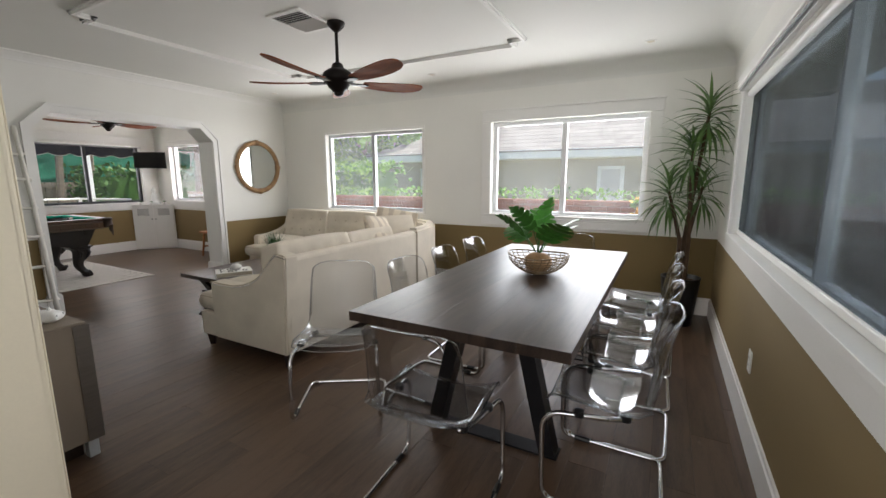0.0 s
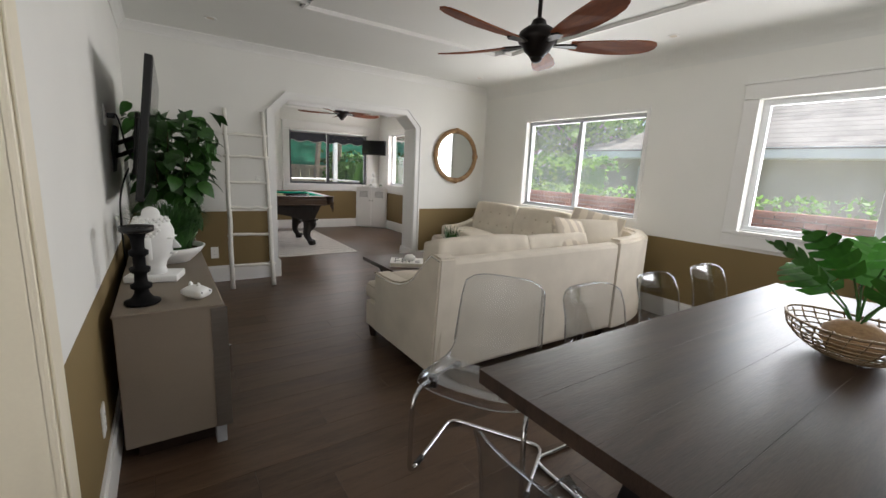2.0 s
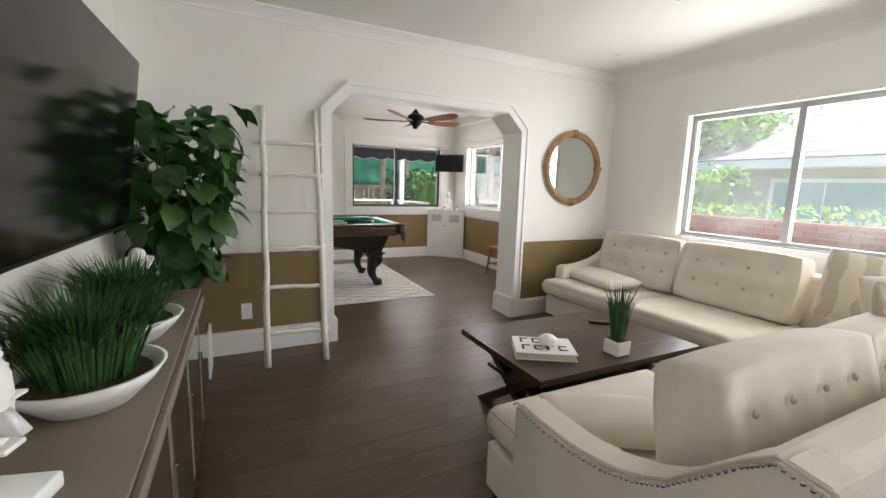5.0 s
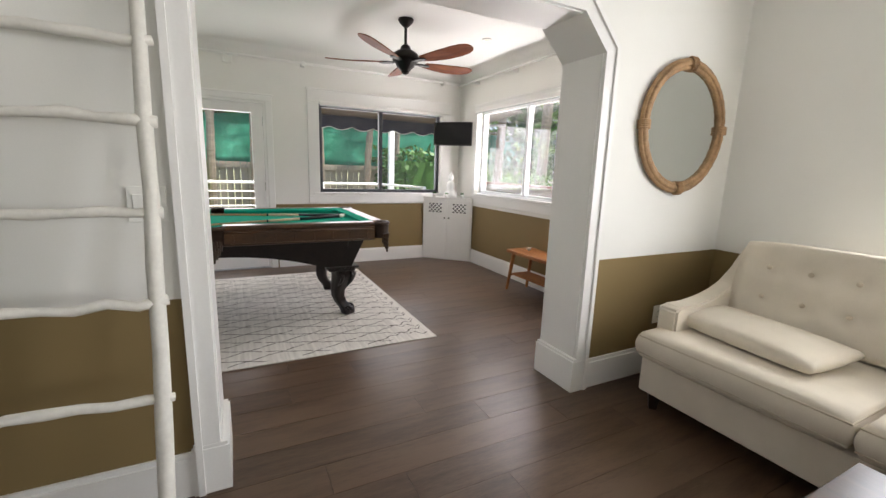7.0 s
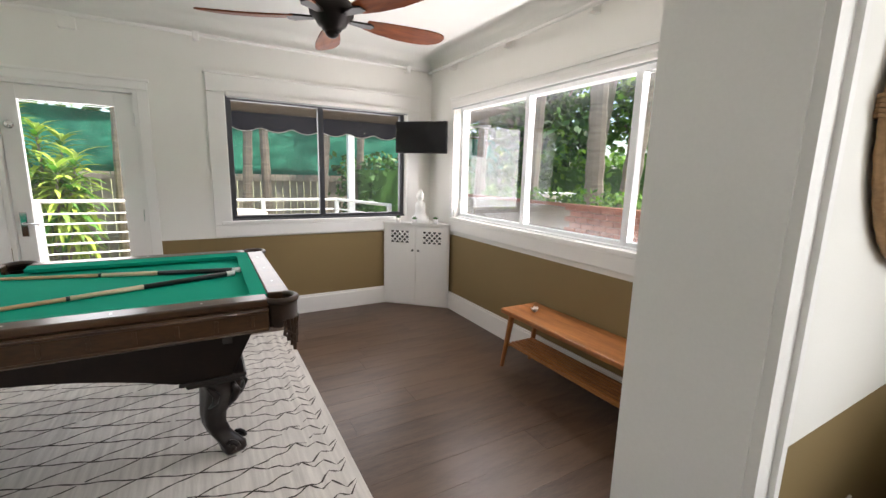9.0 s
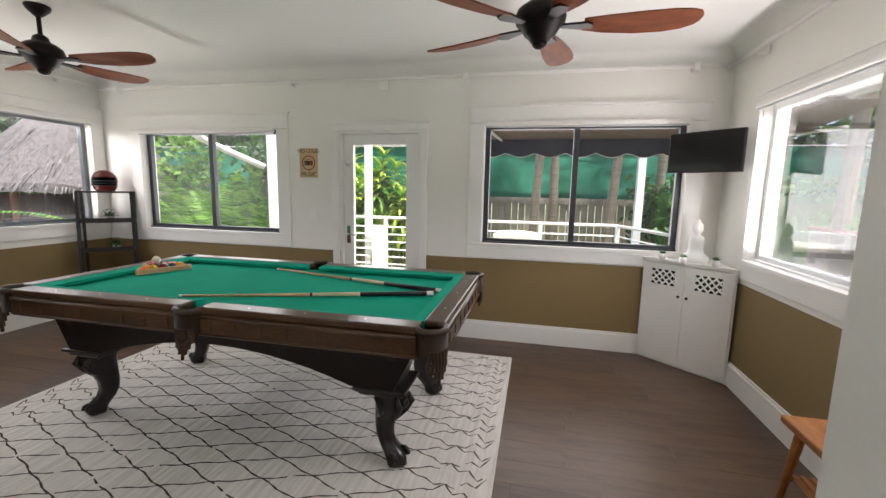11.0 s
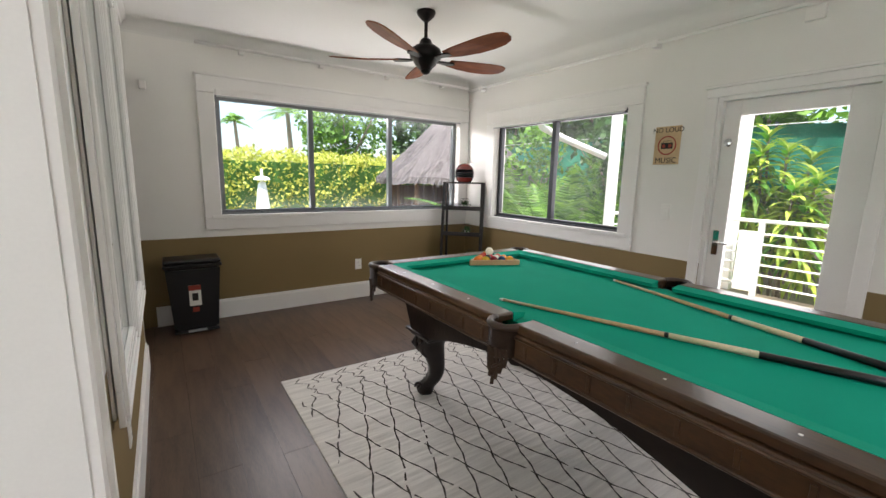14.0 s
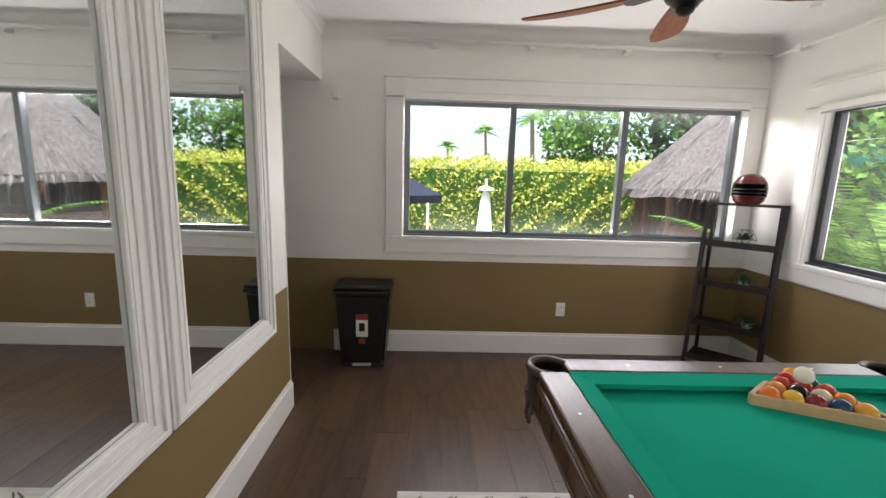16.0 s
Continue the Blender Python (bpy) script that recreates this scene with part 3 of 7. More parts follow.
def acrylic_chair():
    """Clear one-piece shell on a chrome cantilever frame; the front is at -y."""
    ch = thing("dining_chair", None, "clear acrylic dining chair on a chrome cantilever frame", "chair", "chairs round the dining table")
    prof = [(-0.235, 0.425), (-0.225, 0.445), (-0.19, 0.452), (-0.08, 0.440), (0.04, 0.425), (0.12, 0.428), (0.165, 0.455), (0.19, 0.52), (0.205, 0.62), (0.225, 0.74), (0.25, 0.835), (0.256, 0.848)]
    nx = 12
    bm = B()
    grid = []
    for k, (y, z) in enumerate(prof):
        t = k / (len(prof) - 1)
        half = 0.225 - 0.035 * max(0, t - 0.5) * 2
        row = []
        for i in range(nx + 1):
            u = -1 + 2 * i / nx
            up = abs(u) ** 3
            yy = y - (0.05 * up if t > 0.55 else 0.0)
            zz = z + (0.035 * up if t < 0.6 else 0.012 * up * (1 - t)) - (0.03 * abs(u) ** 6 if k >= len(prof) - 2 else 0)
            row.append(bm.verts.new((u * half, yy, zz)))
        grid.append(row)
    for a, b in zip(grid, grid[1:]):
        for i in range(nx):
            bm.faces.new((a[i], a[i + 1], b[i + 1], b[i]))
    rim = [v.co.copy() for v in grid[0] + [g[-1] for g in grid[1:-1]] + grid[-1][::-1] + [g[0] for g in grid[-2:0:-1]]]
    bmesh.ops.recalc_face_normals(bm, faces=bm.faces[:])
    bmesh.ops.solidify(bm, geom=bm.faces[:], thickness=0.006)
    part("seat_shell", bm, M_ACRYLIC, ch, "clear acrylic seat shell", smooth=True).visible_shadow = False
    loop_ = [tuple(v) for v in rim]
    part("shell_edge", tube(B(), loop_, 0.003, 6, closed=True), M_ACRYLIC_EDGE, ch, "polished bright shell edge", smooth=True).visible_shadow = False
    r = 0.011
    pts = [(-0.16, 0.10, 0.415), (-0.20, 0.02, 0.415), (-0.235, -0.20, 0.41), (-0.24, -0.245, 0.36), (-0.25, -0.235, r), (-0.25, 0.235, r), (0.25, 0.235, r), (0.25, -0.235, r), (0.24, -0.245, 0.36), (0.235, -0.20, 0.41), (0.20, 0.02, 0.415), (0.16, 0.10, 0.415)]
    part("chrome_frame", tube(B(), rounded(pts, 0.06, 4), r, 8), M_CHROME, ch, "chrome cantilever tube frame", smooth=True)
    part("cross_bar", tube(B(), [(-0.185, 0.05, 0.412), (0.185, 0.05, 0.412)], 0.008, 8), M_CHROME, ch, smooth=True)
    pad = None
    for x, y in ((-0.17, 0.075), (0.17, 0.075), (-0.215, -0.10), (0.215, -0.10)):
        if pad is None:
            pad = part("rubber_pad", lathe(B(), [(0.004, 0.405), (0.022, 0.405), (0.024, 0.412), (0.02, 0.43), (0.004, 0.43)], 12), M_BLACK, ch)
            pad.matrix_basis = Matrix.Translation((x, y, 0))
        else:
            again(pad, Matrix.Translation((x, y, 0.004)), ch)
    for x in (-0.25, 0.25):
        part("foot_sleeve", tube(B(), [(x, -0.11, r + 0.001), (x, -0.17, r + 0.001)], 0.0135, 8), M_BLACK, ch)
    return ch


first = acrylic_chair()
first.matrix_world = pose(-1.67, 2.01, 0.0, 0, 0, 32)
for x, y, a in ((-1.29, 2.47, 87), (-1.29, 3.03, 92), (-1.28, 3.57, 89), (-0.78, 1.58, 184), (-0.13, 2.05, -88), (-0.115, 2.54, -91), (-0.105, 3.04, -89), (-0.09, 3.54, -92), (-0.74, 4.10, 2)):
    copy_thing(first, pose(x, y, 0, 0, 0, a))


def leaf_mesh(bm, length, width, cup=0.12, tip=0.5, n=5, droop=0.15, lobes=0):
    """A single leaf along +y with a fold along the rib, bent down to its tip."""
    L, C, R = [], [], []
    for i in range(n + 1):
        t = i / n
        w = width / 2 * (math.sin(math.pi * min(1, t ** 0.75)) if i < n else 0.0)
        if lobes and i % 2 == 1:
            w *= 0.62
        y, z = length * t * (1 - 0.12 * t), -droop * length * t * t
        C.append(bm.verts.new((0, y, z)))
        if 0 < i < n:
            L.append(bm.verts.new((-w, y + (0.02 * length if lobes else 0), z + cup * w)))
            R.append(bm.verts.new((w, y + (0.02 * length if lobes else 0), z + cup * w)))
    for i in range(n):
        for side in (L, R):
            vs = [C[i], C[i + 1]] + ([side[i]] if i < n - 1 else []) + ([side[i - 1]] if i > 0 else [])
            if len(vs) > 2:
                bm.faces.new(vs if side is R else vs[::-1])
    return bm


def leaf_thing(name, parent, material, length, width, **k):
    return part(name, leaf_mesh(B(), length, width, **k), material, parent, smooth=True)


def turn_to(p, yaw, pitch, roll=0, s=1.0):
    return Matrix.Translation(p) @ Euler((radians(pitch), radians(roll), radians(yaw)), "XYZ").to_matrix().to_4x4() @ Matrix.Diagonal((s, s, s, 1))


M_MONSTERA = mat("monstera_leaf", "2b5f20", 0.4, var=0.35, scale=9, fine=50, bump=0.15, second="47862f", per_object=0.4)
# basket with a monstera arrangement
bk = thing("wire_basket", pose(-0.67, 2.77, 0.776) @ Matrix.Scale(0.88, 4), "round woven gold wire basket on the dining table", "basket")
rng = random.Random(5)
for k in range(9):
    t = k / 8
    r = 0.07 + 0.125 * math.sin(t * math.pi / 2)
    z = 0.006 + 0.135 * t ** 1.3
    pts = [(r * math.cos(a) * 1.12, r * math.sin(a), z + 0.01 * math.cos(2 * a) * t) for a in (2 * math.pi * i / 28 for i in range(28))]
    part("wire_ring", tube(B(), pts, 0.0035 if k < 8 else 0.0055, 5, closed=True), M_WIRE, bk)
ribs = B()
for i in range(26):
    a = 2 * math.pi * i / 26
    tube(ribs, [((0.07 + 0.125 * math.sin(t * math.pi / 2)) * math.cos(a + 0.25 * t) * 1.12, (0.07 + 0.125 * math.sin(t * math.pi / 2)) * math.sin(a + 0.25 * t), 0.006 + 0.135 * t ** 1.3) for t in (0, 0.25, 0.5, 0.75, 1)], 0.003, 5)
part("wire_ribs", ribs, M_WIRE, bk)
ar = thing("monstera_arrangement", pose(-0.67, 2.77, 0.783) @ Matrix.Scale(0.95, 4), "green monstera leaves in a woven ball inside the basket", "plant")
part("woven_ball", lathe(B(), [(0.02, 0.0), (0.07, 0.02), (0.095, 0.06), (0.09, 0.10), (0.05, 0.13), (0.01, 0.135)], 18), M_RATTAN, ar, "woven rattan ball", smooth=True)


def monstera_leaf(length):
    """A broad heart-shaped leaf along +y, slit deeply between its ribs."""
    bm = B()
    n = 40
    for side in (-1, 1):
        rib, edge = [], []
        for i in range(n + 1):
            t = i / n
            w = 0.46 * length * math.sin(math.pi * min(1.0, 0.10 + 0.90 * t) ** 0.8) ** 0.75 if t < 1 else 0.0
            slit = max(0.0, math.cos(2 * math.pi * t * 5.5)) ** 6 if 0.12 < t < 0.93 else 0.0
            w *= 1 - 0.70 * slit
            y = length * t
            fall = -0.30 * length * t * t
            rib.append(bm.verts.new((0, y, fall)))
            edge.append(bm.verts.new((side * w, y + 0.16 * length * (w / (0.46 * length)) - 0.06 * length, fall - 0.25 * w * w / length + 0.05 * w)))
        for i in range(n):
            q = (rib[i], rib[i + 1], edge[i + 1], edge[i])
            bm.faces.new(q if side < 0 else q[::-1])
    return bm


for yaw, pit, ln, reach in ((20, 66, 0.24, 0.17), (95, 56, 0.24, 0.18), (150, 74, 0.22, 0.20), (215, 50, 0.25, 0.16), (275, 62, 0.22, 0.17), (330, 44, 0.24, 0.19), (250, 82, 0.20, 0.24), (60, 40, 0.22, 0.16)):
    m = turn_to((0, 0, 0.10), yaw, pit)
    tipv = m @ Vector((0, reach, 0.0))
    part("stem", tube(B(), [(0, 0, 0.10), m @ Vector((0, reach * 0.5, 0.012)), tipv], 0.004, 6), M_LEAF, ar)
    lf = part("leaf", monstera_leaf(ln), M_MONSTERA, ar, smooth=True)
    lf.matrix_basis = turn_to(tipv, yaw + rng.uniform(-15, 15), pit - 8 + rng.uniform(-8, 8), rng.uniform(-28, 28))

# ---- sofa ----
sofa = thing("sectional_sofa", None, "cream linen sectional sofa with tufted back cushions", "sofa")
SX0, SX1 = -3.28, -2.32     # short leg, front and back
# short leg: base, back panel, arm
part("base", boxed(SX0 - 0.05, SX1 - 0.02, 2.15, 3.92, 0.10, 0.30, 0.012), M_SOFA, sofa)
bm = B()
box(bm, SX1 - 0.10, SX1 + 0.02, 2.16, 3.92, 0.10, 0.825, 0.03)
part("back_panel", bm, M_SOFA, sofa)
bm = B()
sl = [(SX0 + 0.13, 0.10), (SX1, 0.10), (SX1 + 0.05, 0.845), (SX1 - 0.04, 0.86), (SX1 - 0.09, 0.82), (SX1 - 0.17, 0.74), (SX1 - 0.24, 0.67), (SX1 - 0.32, 0.625), (SX1 - 0.42, 0.59), (SX1 - 0.54, 0.568), (SX0 + 0.25, 0.565), (SX0 + 0.15, 0.572), (SX0 + 0.13, 0.555)]
prism(bm, sl, 2.14, 2.26, "y")
bmesh.ops.bevel(bm, geom=bm.edges[:], offset=0.012, segments=2, affect="EDGES")
part("arm", bm, M_SOFA, sofa, smooth=False)
bm = B()
tube(bm, [(x, 2.138, z) for x, z in sl[2:]], 0.004, 6)
part("piping", bm, M_SOFA_SEAM, sofa)
bm = B()
k = 0
for (x0, z0), (x1, z1) in zip(sl[2:11], sl[3:12]):
    for j in range(6):
        t = j / 6
        bmesh.ops.create_icosphere(bm, subdivisions=1, radius=0.0055, matrix=Matrix.Translation((x0 + (x1 - x0) * t, 2.132, z0 + (z1 - z0) * t - 0.014)))
part("nailheads", bm, M_CHROME, sofa, "row of nickel nailheads", kind="stuff")
# corner wedge: curved back
bm = B()
turns = [math.pi / 2 * i / 24 for i in range(25)]
arc = [(SX1 - 0.56 + 0.585 * math.cos(a), 3.925 + 0.975 * math.sin(a)) for a in turns]
arci = [(SX1 - 0.56 + 0.44 * math.cos(a), 3.925 + 0.83 * math.sin(a)) for a in turns]
prism(bm, arc + arci[::-1], 0.10, 0.85, "z")
bmesh.ops.bevel(bm, geom=[e for e in bm.edges if all(v.co.z > 0.8 for v in e.verts)], offset=0.03, segments=3, affect="EDGES")
part("corner_back", bm, M_SOFA, sofa)
bm = B()
prism(bm, [(SX0, 3.93), (SX1 - 0.1, 3.93), (SX1 - 0.1, 4.2), (SX1 - 0.3, 4.6), (SX1 - 0.5, 4.78), (SX0 - 0.1, 4.78), (SX0 - 0.1, 4.1)], 0.10, 0.30, "z")
part("corner_base", bm, M_SOFA, sofa)
# long leg along the window wall
part("base", boxed(-5.18, SX0 - 0.1, 4.0, 4.9, 0.10, 0.30, 0.012), M_SOFA, sofa)
part("back_panel", boxed(-5.10, SX1 - 0.56, 4.76, 4.93, 0.10, 0.80, 0.03), M_SOFA, sofa)
bm = B()
sl2 = [(4.10, 0.10), (4.93, 0.10), (4.95, 0.86), (4.86, 0.87), (4.80, 0.82), (4.72, 0.74), (4.62, 0.67), (4.52, 0.63), (4.40, 0.60), (4.26, 0.583), (4.13, 0.585), (4.10, 0.565)]
prism(bm, sl2, -5.19, -5.08, "x")
bmesh.ops.bevel(bm, geom=bm.edges[:], offset=0.012, segments=2, affect="EDGES")
part("arm", bm, M_SOFA, sofa)


def seat_cushion(x0, x1, y0, y1, z=0.30, h=0.16):
    bm = B()
    cushion(bm, x1 - x0 - 0.006, y1 - y0 - 0.006, h, Matrix.Translation(((x0 + x1) / 2, (y0 + y1) / 2, z + h / 2)), puff=0.07, n=10, edge=0.10)
    c = part("seat_cushion", bm, M_SOFA, sofa)
    bm = B()
    for zz in (z + 0.035, z + h - 0.035):
        tube(bm, [(x0 + 0.012, y0 + 0.012, zz), (x1 - 0.012, y0 + 0.012, zz), (x1 - 0.012, y1 - 0.012, zz), (x0 + 0.012, y1 - 0.012, zz)], 0.005, 6, closed=True)
    part("piping", bm, M_SOFA_SEAM, c)


seat_cushion(SX0 - 0.07, SX1 - 0.14, 2.15, 3.11)
seat_cushion(SX0 - 0.07, SX1 - 0.14, 3.11, 3.92)
seat_cushion(-5.19, -4.29, 3.94, 4.76)
seat_cushion(-4.29, -3.38, 3.94, 4.76)
seat_cushion(-3.38, SX1 - 0.20, 3.93, 4.70)


def back_cushion(m, w, h=0.48, d=0.2):
    bm = B()
    cushion(bm, w, d, h, None, puff=0.06, n=16, edge=0.08)
    pits = [(w * fx, h * fz) for fz in (-0.12, 0.2) for fx in (-0.32, -0.1, 0.12, 0.34)]
    for v in bm.verts:
        if v.co.y < 0:
            for px, pz in pits:
                d2 = (v.co.x - px) ** 2 + (v.co.z - pz) ** 2
                v.co.y += 0.03 * math.exp(-d2 / 0.004)
    c = part("back_cushion", bm, M_SOFA, sofa)
    c.matrix_basis = m
    for px, pz in pits:
        b = part("button", lathe(B(), [(0.002, -0.006), (0.012, -0.004), (0.013, 0.002), (0.006, 0.006), (0.001, 0.007)], 10, m=Matrix.Translation((px, -d / 2 + 0.012, pz)) @ pose(0, 0, 0, 90, 0, 0)), M_SOFA_SEAM, c)


back_cushion(pose(-4.67, 4.69, 0.685, -12), 0.84, 0.50)
back_cushion(pose(-3.82, 4.69, 0.685, -12), 0.86, 0.50)
back_cushion(pose(-2.61, 2.72, 0.66, -12, 0, 90), 0.84)
back_cushion(pose(-2.62, 3.50, 0.64, -14, 0, 92), 0.74)
for x, y in ((SX0, 2.20), (SX1 - 0.035, 2.19), (SX1 - 0.05, 3.86), (-5.12, 4.06), (-5.12, 4.84), (SX1 - 0.30, 4.60), (-3.6, 4.06)):
    bm = B()
    lathe(bm, [(0.026, 0), (0.028, 0.005), (0.045, 0.10), (0.01, 0.102)], 4, (x, y, 0))
    part("leg", bm, M_ESPRESSO, sofa)

for nm, x, y, z, a, b, c, w, h, mtl, lab in (
        ("throw_pillow", -2.66, 3.75, 0.79, 70, 8, 100, 0.50, 0.40, M_STRIPE, "cream throw pillow with wide taupe stripes"),
        ("throw_pillow", -2.95, 4.45, 0.80, 66, 10, 28, 0.52, 0.42, M_STRIPE, "cream throw pillow with wide taupe stripes"),
        ("throw_pillow", -2.72, 4.15, 0.78, 66, 0, 58, 0.46, 0.38, M_SOFA, "plain cream linen throw pillow"),
        ("bolster_pillow", -4.82, 4.33, 0.515, 4, 0, -8, 0.70, 0.34, M_SOFA, "flat cream linen lumbar pillow on the seat"),
        ("bolster_pillow", -2.98, 2.46, 0.515, 0, 0, 60, 0.50, 0.26, M_SOFA, "flat cream linen lumbar pillow on the seat")):
    bm = B()
    cushion(bm, w, h, 0.15 if nm == "throw_pillow" else 0.115, None, puff=0.75 if nm == "throw_pillow" else 0.5, n=10, edge=0.3)
    p = part(nm, bm, mtl)
    p.matrix_world = pose(x, y, z, a, b, c)
    tagged(p, lab, "pillow")

# ---- coffee table and what lies on it ----
ct = thing("coffee_table", None, "dark walnut coffee table with crossed trestle legs", "coffee table")
X0, X1, Y0, Y1, ZT = -4.19, -3.42, 2.49, 3.66, 0.45
for i in range(5):
    w = (X1 - X0) / 5
    part("board", boxed(X0 + i * w, X0 + (i + 1) * w - 0.0003, Y0, Y1, ZT - 0.035, ZT, 0.0008), M_COFFEE, ct)
for y in (Y0 + 0.14, Y1 - 0.14):
    for s in (-1, 1):
        bm = B()
        xc = (X0 + X1) / 2
        prism(bm, [(xc - s * 0.34, ZT - 0.036), (xc - s * 0.26, ZT - 0.036), (xc + s * 0.34, 0), (xc + s * 0.26, 0)], y - 0.03 + 0.004 * s, y + 0.03 + 0.004 * s, "y")
        part("leg", bm, M_ESPRESSO, ct)
part("stretcher", boxed((X0 + X1) / 2 - 0.03, (X0 + X1) / 2 + 0.03, Y0 + 0.16, Y1 - 0.16, 0.17, 0.22, 0.004), M_ESPRESSO, ct)
part("shelf", boxed(X0 + 0.16, X1 - 0.16, Y0 + 0.1, Y1 - 0.1, 0.26, 0.28, 0.003), M_ESPRESSO, ct)
M_PAPER = mat("white_cover", "eceae4", 0.4, var=0.03, bump=0.0)
M_PAGES = mat("book_pages", "d8d2c4", 0.8, var=0.15, scale=4, fine=200, stretch=(1, 1, 30), bump=0.2)
M_INK = mat("black_ink", "15130f", 0.5, var=0.05, bump=0.0)
book = thing("coffee_table_book", pose(-3.70, 2.73, ZT, 0, 0, 60), "large white book with bold black lettering on the cover", "book")
part("pages", boxed(-0.155, 0.15, -0.115, 0.115, 0.004, 0.034), M_PAGES, book)
part("cover", boxed(-0.16, 0.16, -0.12, 0.12, 0.034, 0.039, 0.001), M_PAPER, book)
part("back_cover", boxed(-0.16, 0.16, -0.12, 0.12, 0.0, 0.004, 0.001), M_PAPER, book)
for letters, yy in ((3, 0.03), (4, -0.07)):
    bm = B()
    for i in range(letters):
        u = -0.12 + i * 0.065
        box(bm, u, u + 0.012, yy, yy + 0.065, 0.039, 0.0405)
        box(bm, u, u + 0.045, yy + 0.053, yy + 0.065, 0.039, 0.0405)
        if i % 2:
            box(bm, u, u + 0.045, yy, yy + 0.012, 0.039, 0.0405)
    part("cover_bars", bm, M_INK, book)
stone = part("white_coral_ball", lathe(B(), [(0.004, 0), (0.035, 0.004), (0.052, 0.022), (0.05, 0.04), (0.03, 0.056), (0.004, 0.06)], 18), M_CERAMIC, smooth=True)
stone.matrix_world = pose(-3.69, 2.75, ZT + 0.040)
tagged(stone, "small round white coral ball on the book", "ornament")
rm = thing("remote_control", pose(-3.94, 3.42, ZT, 0, 0, -35), "slim black remote control on the coffee table", "remote control")
part("body", boxed(-0.02, 0.02, -0.08, 0.08, 0, 0.016, 0.005), M_BLACK, rm)
bt = None
for i in range(6):
    for j in (-1, 0, 1):
        if bt is None:
            bt = part("button", boxed(-0.004, 0.004, -0.003, 0.003, 0.016, 0.0175), M_FRAME_GREY, rm)
            bt.matrix_basis = Matrix.Translation((j * 0.011, -0.06 + i * 0.02, 0))
        else:
            again(bt, Matrix.Translation((j * 0.011, -0.06 + i * 0.02, 0)), rm)


def grass_tuft(name, place, height, radius, blades, seed, pot, label, spread=0.5):
    g = thing(name, Matrix.Translation(place), label, "plant")
    z0 = pot(g)
    rg = random.Random(seed)
    bm = B()
    for i in range(blades):
        a, r0 = rg.uniform(0, 6.283), radius * math.sqrt(rg.random()) * 0.75
        h = height * rg.uniform(0.55, 1.0)
        lean = spread * rg.uniform(0.1, 1.0)
        d = Vector((math.cos(a), math.sin(a), 0))
        sd = Vector((-d.y, d.x, 0)) * rg.uniform(0.0018, 0.004)
        p0 = d * r0 + Vector((0, 0, z0))
        p1 = p0 + d * lean * h * 0.3 + Vector((0, 0, h * 0.6))
        p2 = p0 + d * lean * h * 0.85 + Vector((0, 0, h * (1 - 0.25 * lean)))
        v = [bm.verts.new(q) for q in (p0 - sd, p0 + sd, p1 + sd, p1 - sd)]
        tip = bm.verts.new(p2)
        bm.faces.new(v)
        bm.faces.new((v[3], v[2], tip))
    part("grass", bm, M_GRASS, g, "dense narrow green blades", kind="stuff")
    return g


def low_pot(r, h):
    def make(g):
        part("pot", lathe(B(), [(r * 0.5, 0), (r * 0.55, 0.004), (r * 0.85, h * 0.6), (r, h), (r * 0.93, h), (r * 0.8, h * 0.7), (0.01, h * 0.66)], 28), M_POTWHITE, g, "shallow white glazed bowl", smooth=True)
        part("gravel", lathe(B(), [(r * 0.78, h * 0.68), (r * 0.8, h * 0.78), (r * 0.4, h * 0.86), (0.01, h * 0.88)], 24), M_SOIL, g)
        return h * 0.8
    return make


def oval_pot(g):
    part("pot", boxed(-0.05, 0.05, -0.05, 0.05, 0, 0.08, 0.008), M_POTWHITE, g)
    part("soil", boxed(-0.042, 0.042, -0.042, 0.042, 0.08, 0.084), M_SOIL, g)
    return 0.082


grass_tuft("potted_grass", (-3.53, 3.10, ZT), 0.36, 0.05, 160, 8, oval_pot, "tall green grass in a small white pot on the coffee table", 0.45)

# ---- console with ornaments ----
cons = thing("console_cabinet", None, "long taupe wrapped sideboard with mirrored door fronts", "sideboard")
cx0, cx1, cy0, cy1, ch = -4.74, -2.41, 0.645, 1.04, 0.688
part("body", boxed(cx0, cx1, cy0, cy1, 0.09, ch, 0.004), M_CONSOLE, cons)
part("top_panel", boxed(cx0 - 0.005, cx1 + 0.005, cy0 - 0.004, cy1 + 0.008, ch, ch + 0.012, 0.003), M_CONSOLE, cons)
part("plinth", boxed(cx0 + 0.05, cx1 - 0.07, cy0 + 0.04, cy1 - 0.05, 0, 0.09), M_ESPRESSO, cons)
part("leg", boxed(cx1 - 0.05, cx1 - 0.005, cy1 - 0.05, cy1 - 0.005, 0, 0.09, 0.003), M_FRAME_GREY, cons)
part("corner_strip", boxed(cx1 - 0.001, cx1 + 0.004, cy1 - 0.045, cy1 + 0.021, 0.09, ch - 0.004, 0.001), M_STEEL_BRUSHED, cons, "brushed steel corner strip")
nd = 5
wd = (cx1 - cx0 - 0.03) / nd
